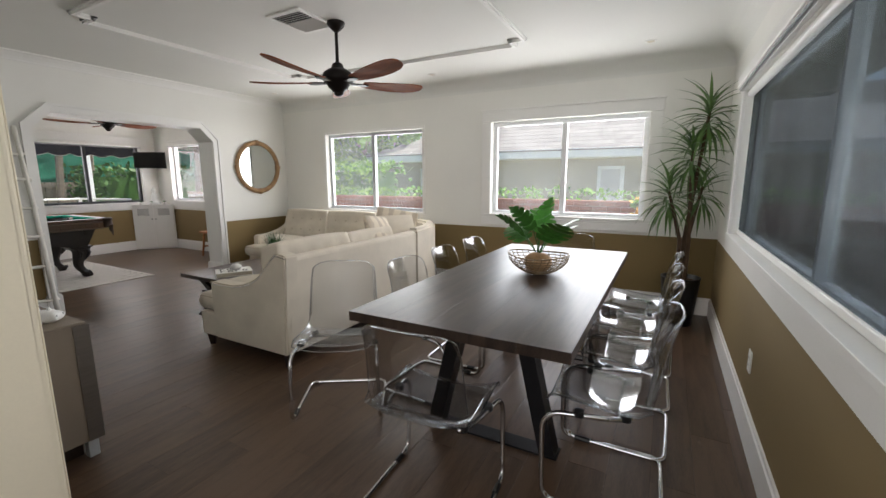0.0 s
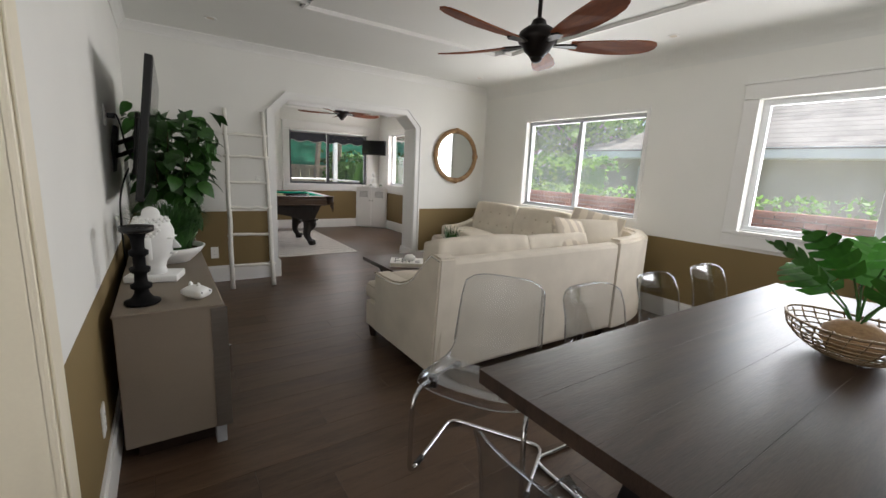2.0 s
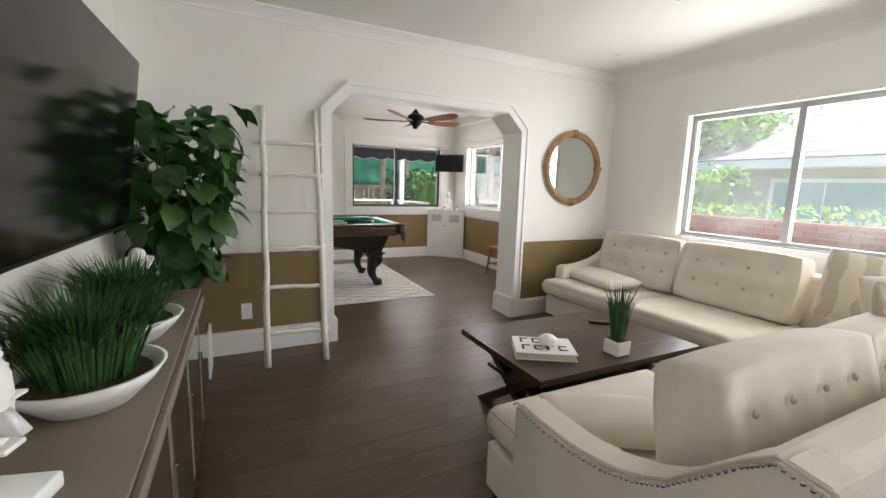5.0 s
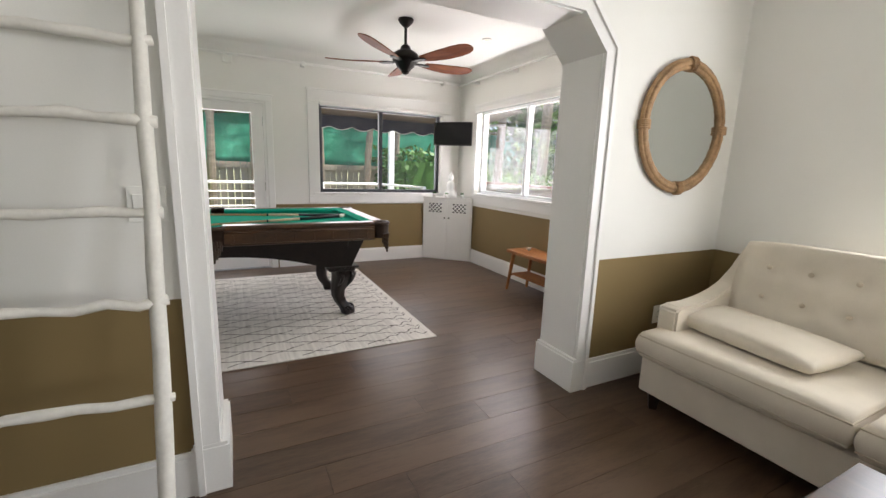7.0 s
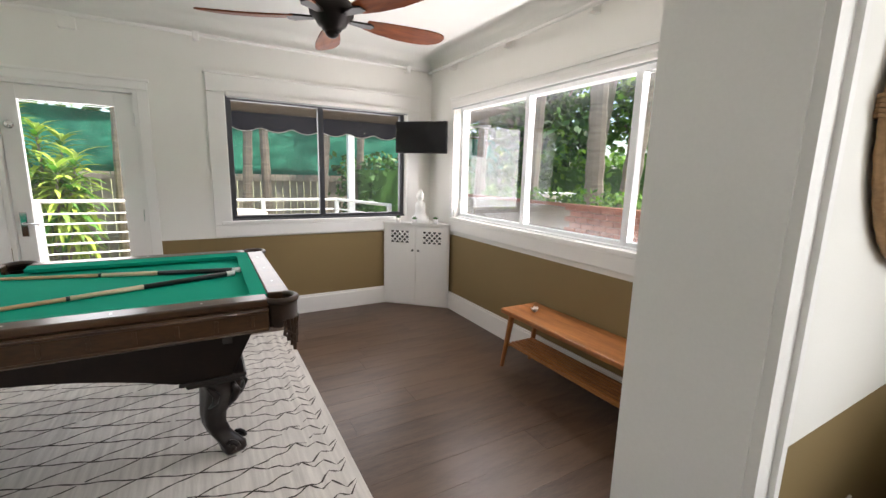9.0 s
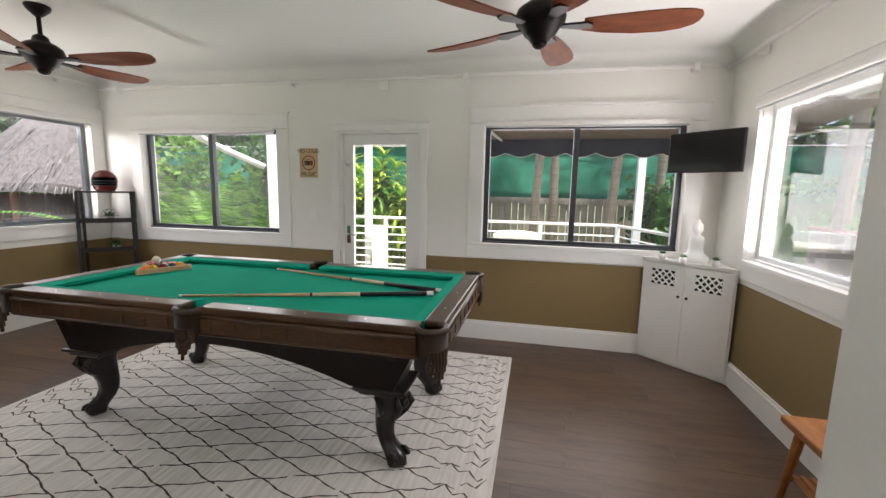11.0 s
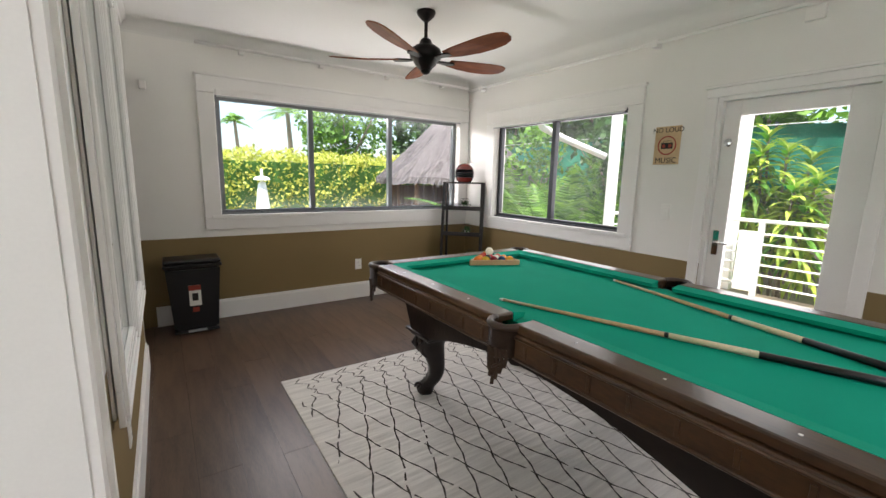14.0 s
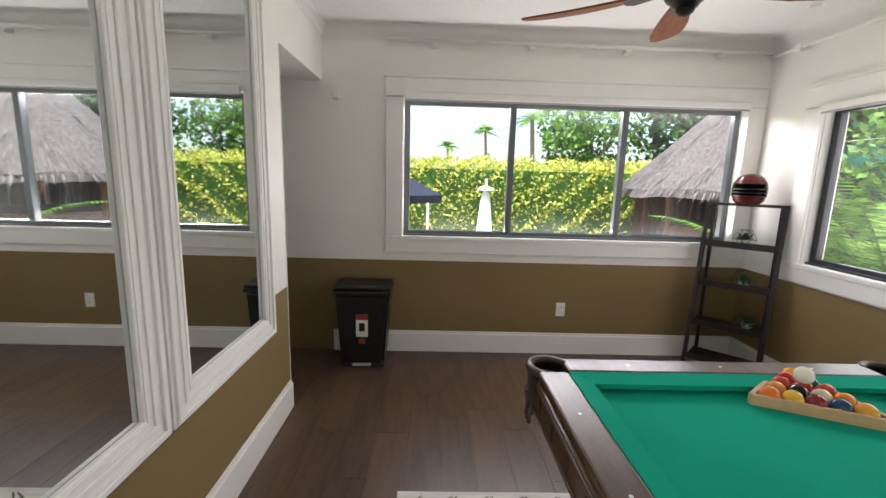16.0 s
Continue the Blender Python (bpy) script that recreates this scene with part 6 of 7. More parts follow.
for z in (0.25, 1.0, 1.75):
    part("hinge", boxed(dx1 - 0.004, dx1 + 0.004, y1 - 0.032, y1 - 0.022, z - 0.05, z + 0.05), M_CHROME, dr)

# painted tin sign: words and a struck-out radio
M_TIN = mat("cream_tin", "c9ae86", 0.5, var=0.12, scale=8, fine=60, bump=0.1)
M_RED = mat("red_print", "a03b2a", 0.5, var=0.1, bump=0.0)
sg = thing("wall_sign", pose(XW, 1.255, 1.66, 0, 0, 90), "small cream tin sign reading NO LOUD MUSIC", "sign")
part("plate", boxed(-0.10, 0.10, -0.006, -0.001, -0.145, 0.145, 0.002), M_TIN, sg)


def lettering(text, size, m, material, parent):
    cu = bpy.data.curves.new("lettering", "FONT")
    cu.body, cu.size, cu.extrude, cu.align_x, cu.align_y = text, size, 0.0006, "CENTER", "CENTER"
    tmp = bpy.data.objects.new("lettering", cu)
    scene.collection.objects.link(tmp)
    me = bpy.data.meshes.new_from_object(tmp.evaluated_get(bpy.context.evaluated_depsgraph_get()))
    bpy.data.objects.remove(tmp)
    me.materials.append(material)
    ob = new("lettering", me)
    ob.parent = parent
    ob.matrix_basis = m
    return ob


lettering("NO LOUD", 0.052, pose(0, -0.0068, 0.115, 90, 0, 0), M_INK, sg)
lettering("MUSIC", 0.058, pose(0, -0.0068, -0.115, 90, 0, 0), M_INK, sg)
bm = B()
tube(bm, [(0.068 * math.cos(a), -0.0075, 0.068 * math.sin(a)) for a in (2 * math.pi * i / 32 for i in range(32))], 0.005, 6, closed=True)
part("ring", bm, M_RED, sg)
part("radio", boxed(-0.045, 0.045, -0.0078, -0.0062, -0.025, 0.02, 0.0005), M_INK, sg)
for x in (-0.024, 0.024):
    part("speaker", lathe(B(), [(0.001, 0), (0.014, 0), (0.014, 0.001), (0.001, 0.001)], 14, m=Matrix.Translation((x, -0.008, -0.004)) @ pose(0, 0, 0, 90, 0, 0)), M_RED, sg)
part("handle", tube(B(), [(-0.03, -0.0075, 0.02), (-0.03, -0.0075, 0.034), (0.03, -0.0075, 0.034), (0.03, -0.0075, 0.02)], 0.002, 5), M_INK, sg)
socket(pose(XW, 1.30, 1.15, 0, 0, 90), 1, "single white plastic rocker switch", "wall_switch", 0.075)
socket(pose(-7.70, YS, 0.39, 0, 0, 180))
socket(pose(XB, 1.69, 1.18, 0, 0, -90), 2, "double white rocker switch", "wall_switch", 0.12)
socket(pose(XB, 1.15, 0.38, 0, 0, -90))

# two tall framed mirrors
for my0, my1 in ((-0.13, 0.755), (0.775, 1.55)):
    z0, z1 = 0.60, 2.36
    m = thing("wall_mirror", None, "tall wall mirror in a wide white moulded frame", "mirror", "framed wall mirrors")
    part("glass", boxed(XB - 0.016, XB - 0.010, my0 + 0.10, my1 - 0.10, z0 + 0.10, z1 - 0.10), M_MIRROR, m, "mirror glass")
    part("backing", boxed(XB - 0.010, XB - 0.001, my0 + 0.02, my1 - 0.02, z0 + 0.02, z1 - 0.02), M_TRIM, m)
    for k, (a, b, c_, d) in enumerate(((my0, my1, z0, z0 + 0.115), (my0, my1, z1 - 0.115, z1), (my0, my0 + 0.115, z0 + 0.115, z1 - 0.115), (my1 - 0.115, my1, z0 + 0.115, z1 - 0.115))):
        bm = B()
        box(bm, XB - 0.034, XB - 0.0165, a, b, c_, d, 0.003)
        part("frame_member", bm, M_TRIM, m)
    for off, dep, wd in ((0.012, 0.046, 0.022), (0.062, 0.042, 0.016), (0.094, 0.038, 0.012)):
        bm = B()
        a, b, c_, d = my0 + off, my1 - off, z0 + off, z1 - off
        for q in ((a, b, c_, c_ + wd), (a, b, d - wd, d), (a, a + wd, c_ + wd, d - wd), (b - wd, b, c_ + wd, d - wd)):
            box(bm, XB - dep, XB - 0.034, *q, 0.003)
        part("moulding", bm, M_TRIM, m)

# curtain rods under the ceiling
for pts, lab in (([(XW + 0.06, YS + 0.07, 2.43), (XW + 0.06, YN - 0.07, 2.43)], "long white rod below the ceiling"), ([(XW + 0.07, YS + 0.07, 2.46), (XB - 0.5, YS + 0.07, 2.46)], "long white rod below the ceiling"), ([(XW + 0.07, YN - 0.07, 2.41), (XB - 0.05, YN - 0.07, 2.41)], "long white rod below the ceiling")):
    r = thing("curtain_rod", None, lab, "curtain rod", "curtain rods")
    part("rod", tube(B(), pts, 0.014, 10), M_TRIM, r, smooth=True)
    a, b = Vector(pts[0]), Vector(pts[1])
    n = 4
    along_y = abs(b.y - a.y) > 1
    stops = [a.lerp(b, (i + 0.5) / n) for i in range(n)]
    if along_y:
        stops = [Vector((a.x, y, a.z)) for y in (-1.0, 1.11, 2.85, 4.7)]
    for p in stops:
        if along_y:
            part("bracket", boxed(XW + 0.001, p.x + 0.02, p.y - 0.022, p.y + 0.022, p.z - 0.035, p.z + 0.02, 0.004), M_TRIM, r)
        else:
            f = YS if p.y < 0 else YN
            part("bracket", boxed(p.x - 0.022, p.x + 0.022, min(f, p.y), max(f, p.y), p.z - 0.035, p.z + 0.02, 0.004), M_TRIM, r)
cam1 = thing("motion_sensor", pose(-5.84, YS, 2.07), "small white motion sensor near the doorway", "sensor")
part("case", boxed(-0.025, 0.025, 0, 0.03, -0.035, 0.035, 0.008), M_PLATE, cam1)
bx_ = thing("alarm_box", pose(XW, 2.06, 2.38), "small white alarm box above the door", "alarm")
part("case", boxed(0, 0.035, -0.05, 0.05, -0.04, 0.04, 0.006), M_PLATE, bx_)

# pedal bin
bi = thing("pedal_bin", pose(-6.08, -1.13, 0), "black plastic pedal bin with a red and white label", "bin")
bm = B()
prism(bm, [(-0.165, 0.02), (0.165, 0.02), (0.205, 0.575), (-0.205, 0.575)], -0.13, 0.13, "y")
bmesh.ops.bevel(bm, geom=bm.edges[:], offset=0.02, segments=2, affect="EDGES")
part("body", bm, M_BLACK, bi)
part("base", boxed(-0.17, 0.17, -0.135, 0.135, 0, 0.022, 0.008), M_BLACK, bi)
part("rim", boxed(-0.218, 0.218, -0.148, 0.148, 0.575, 0.605, 0.01), M_BLACK, bi)
part("lid", boxed(-0.212, 0.212, -0.142, 0.142, 0.605, 0.64, 0.016), M_BLACK, bi)
part("pedal", boxed(-0.07, 0.07, 0.13, 0.165, 0.015, 0.03, 0.004), M_FRAME_GREY, bi, "grey foot pedal")
sk = part("label_sticker", boxed(-0.045, 0.045, 0.131, 0.1325, 0.24, 0.42), M_PLATE, bi, "white and red product label")
part("label_band", boxed(-0.045, 0.045, 0.1325, 0.1332, 0.375, 0.42), M_RED, sk)
part("label_picture", boxed(-0.022, 0.022, 0.1325, 0.1332, 0.285, 0.35), M_INK, sk)
part("label_foot", boxed(-0.025, 0.025, 0.131, 0.1325, 0.185, 0.225), M_RED, bi)

# leaning corner shelf with a helmet and little plants
M_ASH = mat("black_ash", "1d1816", 0.45, var=0.3, scale=4, fine=40, bump=0.1, stretch=(1, 1, 6))
mS = pose(-9.015, -1.11, 0, 0, 0, 135)   # local -y faces the room
sh = thing("ladder_shelf", mS, "black wooden ladder shelf in the corner", "shelf")
for s in (-1, 1):
    bm = B()
    prism(bm, [(-0.24, 0), (-0.20, 0), (0.0, 1.325), (-0.04, 1.325)], s * 0.245 - 0.014, s * 0.245 + 0.014, "x")
    part("front_post", bm, M_ASH, sh)
    part("back_post", boxed(s * 0.215 - 0.012, s * 0.215 + 0.012, 0.02, 0.05, 0, 1.32, 0.002), M_ASH, sh)
part("top_bar", boxed(-0.259, 0.259, -0.05, 0.05, 1.31, 1.33, 0.003), M_ASH, sh)
for z, f in ((0.99, -0.12), (0.68, -0.165), (0.36, -0.21), (0.08, -0.24)):
    part("shelf_board", boxed(-0.231, 0.231, f, 0.02, z, z + 0.022, 0.003), M_ASH, sh)
    part("lip", boxed(-0.231, 0.231, f - 0.008, f, z, z + 0.05, 0.003), M_ASH, sh)
hm = thing("racing_helmet", mS @ Matrix.Translation((0, 0.0, 1.33)), "dark red glossy racing helmet on the shelf", "helmet")
M_HELM = mat("maroon_lacquer", "5a221c", 0.15, var=0.15, scale=8, bump=0.02)
part("shell", lathe(B(), [(0.075, 0.0), (0.098, 0.02), (0.112, 0.07), (0.115, 0.115), (0.106, 0.16), (0.082, 0.198), (0.045, 0.22), (0.003, 0.228)], 28), M_HELM, hm, "maroon helmet shell", smooth=True)
bm = B()
ring = [radians(-90 - 68 + 136 * i / 14) for i in range(15)]
lo = [bm.verts.new((0.118 * math.cos(a), 0.118 * math.sin(a), 0.055)) for a in ring]
hi = [bm.verts.new((0.113 * math.cos(a), 0.113 * math.sin(a), 0.15)) for a in ring]
for i in range(14):
    bm.faces.new((lo[i], lo[i + 1], hi[i + 1], hi[i]))
bmesh.ops.solidify(bm, geom=bm.faces[:], thickness=0.004)
part("visor", bm, M_SCREEN, hm, "black visor opening", smooth=True)
bm = B()
for z in (0.06, 0.085, 0.11):
    tube(bm, [(0.124 * math.cos(a), 0.124 * math.sin(a), z) for a in ring], 0.004, 6)
part("face_bars", bm, M_BLACK, hm)
rg = random.Random(7)
for z, x, f in ((1.012, 0.02, -0.05), (0.702, 0.06, -0.07), (0.382, 0.12, -0.08)):
    tp = thing("terrarium_plant", mS @ Matrix.Translation((x, f, z)), "small fern in a white pot inside a wire terrarium", "plant", "plants on the shelf")
    part("pot", lathe(B(), [(0.028, 0), (0.032, 0.003), (0.042, 0.045), (0.036, 0.045), (0.033, 0.038), (0.002, 0.037)], 16), M_POTWHITE, tp, smooth=True)
    bm = B()
    for i in range(46):
        m = turn_to((rg.uniform(-0.02, 0.02), rg.uniform(-0.02, 0.02), 0.04), rg.uniform(0, 360), rg.uniform(5, 80), 0, rg.uniform(0.7, 1.2))
        n0 = len(bm.verts)
        leaf_mesh(bm, 0.075, 0.028, n=3, droop=0.4)
        bm.verts.ensure_lookup_table()
        bmesh.ops.transform(bm, matrix=m, verts=bm.verts[n0:])
    part("foliage", bm, M_LEAF, tp, kind="stuff")
    bm = B()
    hexa = [(0.08 * math.cos(a), 0.08 * math.sin(a)) for a in (math.pi / 3 * i for i in range(6))]
    for i in range(6):
        p, q = hexa[i], hexa[(i + 1) % 6]
        tube(bm, [(p[0], p[1], 0.05), (q[0], q[1], 0.05)], 0.0016, 4)
        tube(bm, [(p[0] * 0.6, p[1] * 0.6, 0.002), (p[0], p[1], 0.05), (p[0] * 0.5, p[1] * 0.5, 0.12)], 0.0016, 4)
        tube(bm, [(p[0] * 0.5, p[1] * 0.5, 0.12), (q[0] * 0.5, q[1] * 0.5, 0.12)], 0.0016, 4)
    part("wire_terrarium", bm, M_BLACK, tp, "black wire terrarium")

# ---- outdoors ----


def foliage(name, dark, light, glow=0.35):
    """Leaves whose colour differs from leaf to leaf, with light passing through."""
    m = bpy.data.materials.new(name)
    m.use_nodes = True
    n, l = nodes_of(m)
    b = n["Principled BSDF"]
    b.inputs["Roughness"].default_value = 0.55
    g, r = n.new("ShaderNodeNewGeometry"), n.new("ShaderNodeValToRGB")
    r.color_ramp.elements[0].color, r.color_ramp.elements[1].color = rgb(dark), rgb(light)
    l.new(g.outputs["Random Per Island"], r.inputs["Fac"])
    l.new(r.outputs["Color"], b.inputs["Base Color"])
    t, mx = n.new("ShaderNodeBsdfTranslucent"), n.new("ShaderNodeMixShader")
    mx.inputs[0].default_value = glow
    l.new(r.outputs["Color"], t.inputs["Color"])
    l.new(b.outputs[0], mx.inputs[1])
    l.new(t.outputs[0], mx.inputs[2])
    l.new(mx.outputs[0], n["Material Output"].inputs["Surface"])
    return m


F_HEDGE = foliage("clipped_hedge_leaf", "9aa23c", "ced066", 0.4)
F_TREE = foliage("tree_leaf", "2f5a1c", "7fae3a", 0.4)
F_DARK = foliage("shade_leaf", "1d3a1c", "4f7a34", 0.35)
F_TROPIC = foliage("strap_garden_leaf", "4f8a26", "d6e462", 0.4)
F_FLOWER = foliage("yellow_flower", "d98a1c", "f0d860", 0.3)
M_GROUND = mat("garden_soil_and_turf", "6b6a45", 0.95, var=0.35, scale=0.8, fine=30, bump=0.5, second="8b8a62", coords="Object")
M_PAVER = mat("pale_paver", "8f8677", 0.85, var=0.15, scale=1.2, fine=40, bump=0.2)
M_STUCCO = mat("beige_stucco", "a5a191", 0.9, var=0.06, scale=1.5, fine=120, bump=0.3)
M_SHINGLE = mat("grey_shingle", "5b5856", 0.9, var=0.3, scale=2.0, fine=30, bump=0.4, second="787471", per_object=0.2)
M_FASCIA = mat("white_fascia", "dfe3e4", 0.5, var=0.04, bump=0.03)
M_BRICK = mat("red_brown_brick", "7c4a3a", 0.9, var=0.3, scale=6, fine=60, bump=0.5, second="95604c", per_object=0.4)
M_MORTAR = mat("mortar", "8d8378", 0.95, var=0.15, bump=0.3)
M_FENCE = mat("weathered_fence", "8b8274", 0.9, var=0.28, scale=4, fine=40, bump=0.4, stretch=(6, 6, 0.6), per_object=0.4)
M_FENCE_BROWN = mat("brown_fence", "6b4a38", 0.9, var=0.28, scale=4, fine=40, bump=0.4, stretch=(6, 6, 0.6), per_object=0.4)
M_MESH = mat("green_shade_cloth", "2a8a70", 0.85, var=0.25, scale=1.4, fine=30, bump=0.3, second="52b294")
M_PALMBARK = mat("ringed_palm_bark", "8d8070", 0.95, var=0.3, scale=3, fine=20, bump=0.6, stretch=(0.6, 0.6, 9))
M_NAVY = mat("navy_canvas", "1a2036", 0.85, var=0.15, scale=5, fine=200, bump=0.15)
M_CANVAS = mat("striped_canvas_underside", "6b6055", 0.9, var=0.3, scale=2, fine=20, bump=0.1, stretch=(8, 0.2, 1))
M_THATCH = mat("palm_thatch", "4f494a", 0.95, var=0.45, scale=6, fine=40, bump=0.9, second="6f6869", stretch=(4, 4, 1))
M_DECK = mat("deck_board", "9a8b78", 0.8, var=0.2, scale=3, fine=30, bump=0.3, stretch=(6, 0.6, 1), per_object=0.3)
M_TEAL = mat("teal_blind", "5f9a98", 0.5, var=0.1, scale=3, bump=0.05)

tagged(part("ground", boxed(-120, 120, -120, 120, -0.9, -0.42), M_GROUND), "garden earth and turf round the house", "ground", kind="structure")
tagged(part("patio", boxed(-16, 1.5, YN + T + 0.01, 7.05, -0.5, -0.12), M_PAVER), "pale paved strip beside the house", "pavement", kind="structure")
tagged(part("foundation", boxed(XW - T, XE + T, -1.6, YN + T, -0.45, -0.051), M_STUCCO), "stucco foundation of the house", "wall", kind="structure")
bm = B()
x0, x1, y0, y1, o = XW - T, XE + T, -1.6, YN + T, 0.75
for q in ((x0 - o, x1 + o, y1 + 0.001, y1 + o), (x0 - o, x1 + o, y0 - o, y0 - 0.001), (x0 - o, x0 - 0.001, y0, y1), (x1 + 0.001, x1 + o, y0, y1)):
    box(bm, *q, 2.24, 2.30)
tagged(part("soffit", bm, M_FASCIA), "white boarded soffit under the eaves", "roof", kind="structure")
bm = B()
box(bm, x0 - o, x1 + o, y0 - o, y1 + o, 2.69, 2.80)
for q in ((x0 - o, x1 + o, y1 + o - 0.03, y1 + o), (x0 - o, x1 + o, y0 - o, y0 - o + 0.03), (x0 - o, x0 - o + 0.03, y0 - o + 0.03, y1 + o - 0.03), (x1 + o - 0.03, x1 + o, y0 - o + 0.03, y1 + o - 0.03)):
    box(bm, *q, 2.20, 2.69)
tagged(part("roof", bm, M_FASCIA), "flat white roof edge of the house", "roof", kind="structure")


def leaf_cloud(bm, centre, radii, count, size, seed, shape="ball", flat=0.0):
    """Many small leaves scattered through an uneven volume."""
    rg = random.Random(seed)
    c = Vector(centre)
    lumps = [Vector((rg.uniform(-1, 1), rg.uniform(-1, 1), rg.uniform(-1, 1))) * 0.6 for _ in range(9)]
    made = 0
    while made < count:
        if shape == "ball":
            lump = rg.choice(lumps)
            d = Vector((rg.gauss(0, 1), rg.gauss(0, 1), rg.gauss(0, 1))).normalized() * rg.uniform(0.75, 1.0) ** 0.5
            p = lump + d * 0.45
        else:
            p = Vector((rg.uniform(-1, 1), rg.uniform(-1, 1), rg.uniform(-1, 1)))
            if max(abs(p.y), abs(p.z)) < 0.72:
                continue
            p *= 1 + 0.06 * math.sin(p.x * 40 + p.z * 9)
        q = c + Vector((p.x * radii[0], p.y * radii[1], p.z * radii[2]))
        a, b, s = rg.uniform(0, 6.283), rg.uniform(-1.2, 1.2), size * rg.uniform(0.6, 1.3)
        u = Vector((math.cos(a) * math.cos(b), math.sin(a) * math.cos(b), math.sin(b))) * s
        w = u.cross(Vector((rg.uniform(-1, 1), rg.uniform(-1, 1), 1))).normalized() * s * 0.32
        v = [bm.verts.new(q), bm.verts.new(q + u * 0.5 + w), bm.verts.new(q + u), bm.verts.new(q + u * 0.5 - w)]
        bm.faces.new(v)
        made += 1
    return bm


def hedge(name, box6, count, size, seed, material, label):
    x0, x1, y0, y1, z0, z1 = box6
    h = thing(name, None, label, "hedge")
    # box in dark leaf green, standing in for the dim inside of the hedge
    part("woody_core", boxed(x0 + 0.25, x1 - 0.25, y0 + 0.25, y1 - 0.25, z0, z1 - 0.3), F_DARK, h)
    part("foliage", leaf_cloud(B(), ((x0 + x1) / 2, (y0 + y1) / 2, (z0 + z1) / 2), ((x1 - x0) / 2, (y1 - y0) / 2, (z1 - z0) / 2), count, size, seed, "slab"), material, h, kind="stuff")
    return h


def tree(place, height, spread, crown_z, count, size, seed, material, label, trunk=0.12):
    t = thing("tree", Matrix.Translation(place), label, "tree")
    rg = random.Random(seed)
    part("trunk", tube(B(), [(0, 0, 0), (0.05, 0.03, height * 0.3), (-0.04, 0.05, height * 0.6)], [trunk * 1.3, trunk, trunk * 0.7], 10), M_PALMBARK, t, smooth=True)
    for i in range(6):
        a = i * 1.05 + rg.uniform(-0.3, 0.3)
        part("limb", tube(B(), [(0, 0.03, height * (0.38 + 0.03 * i)), (math.cos(a) * spread * 0.35, math.sin(a) * spread * 0.35, height * 0.62), (math.cos(a) * spread * 0.7, math.sin(a) * spread * 0.7, height * 0.8)], [trunk * 0.5, trunk * 0.35, trunk * 0.15], 7), M_PALMBARK, t)
    part("crown", leaf_cloud(B(), (0, 0, crown_z), (spread, spread, (height - crown_z) * 1.1), count, size, seed), material, t, kind="stuff")
    return t


def frond(bm, base, yaw, pitch, length, droop, leaflets, width, seed):
    rg = random.Random(seed)
    pts = []
    for i in range(9):
        t = i / 8
        d = Vector((math.cos(yaw), math.sin(yaw), 0))
        pts.append(Vector(base) + d * length * t * math.cos(pitch) + Vector((0, 0, length * (math.sin(pitch) * t - droop * t * t))))
    tube(bm, pts, [0.018 * (1 - 0.85 * i / 8) for i in range(9)], 4)
    for k in range(leaflets):
        t = 0.12 + 0.88 * k / leaflets
        i = min(7, int(t * 8))
        p = pts[i].lerp(pts[i + 1], t * 8 - i)
        d = (pts[i + 1] - pts[i]).normalized()
        s = d.cross(Vector((0, 0, 1))).normalized()
        for sg in (-1, 1):
            ln = width * math.sin(math.pi * min(0.97, t * 0.8 + 0.16)) * rg.uniform(0.85, 1.1)
            tip = p + s * sg * ln * 0.85 + d * ln * 0.5 + Vector((0, 0, -0.25 * ln))
            o2 = d * 0.018
            v = [bm.verts.new(p - o2), bm.verts.new(p + o2), bm.verts.new(tip)]
            bm.faces.new(v)


def palm(place, height, lean, seed, label, crown=12, trunk=0.11, flen=1.6, material=None):
    t = thing("palm_tree", Matrix.Translation(place), label, "palm tree")
    top = Vector((lean[0], lean[1], height))
    n = 26
    part("trunk", tube(B(), [Vector((lean[0] * (i / n) ** 1.5, lean[1] * (i / n) ** 1.5, height * i / n)) for i in range(n + 1)], [trunk * (1.15 - 0.35 * i / n) * (1.07 if i % 2 else 0.97) for i in range(n + 1)], 10), M_PALMBARK, t, "ringed grey palm trunk", smooth=False)
    rg = random.Random(seed)
    f0 = None
    for i in range(crown):
        bm = B()
        frond(bm, top, i * 2.4, rg.uniform(0.0, 1.1), flen * rg.uniform(0.8, 1.1), rg.uniform(0.35, 0.7), 26, 0.42, seed + i)
        part("frond", bm, material or F_TREE, t)
    return t


def clump_palm(place, seed, label, n=14, length=2.0, material=None):
    t = thing("areca_palm", Matrix.Translation(place), label, "palm")
    rg = random.Random(seed)
    for i in range(n):
        bm = B()
        frond(bm, (rg.uniform(-0.15, 0.15), rg.uniform(-0.15, 0.15), 0), rg.uniform(0, 6.28), rg.uniform(0.75, 1.4), length * rg.uniform(0.7, 1.1), rg.uniform(0.25, 0.5), 30, 0.42, seed * 40 + i)
        part("frond", bm, material or F_TREE, t)
    return t


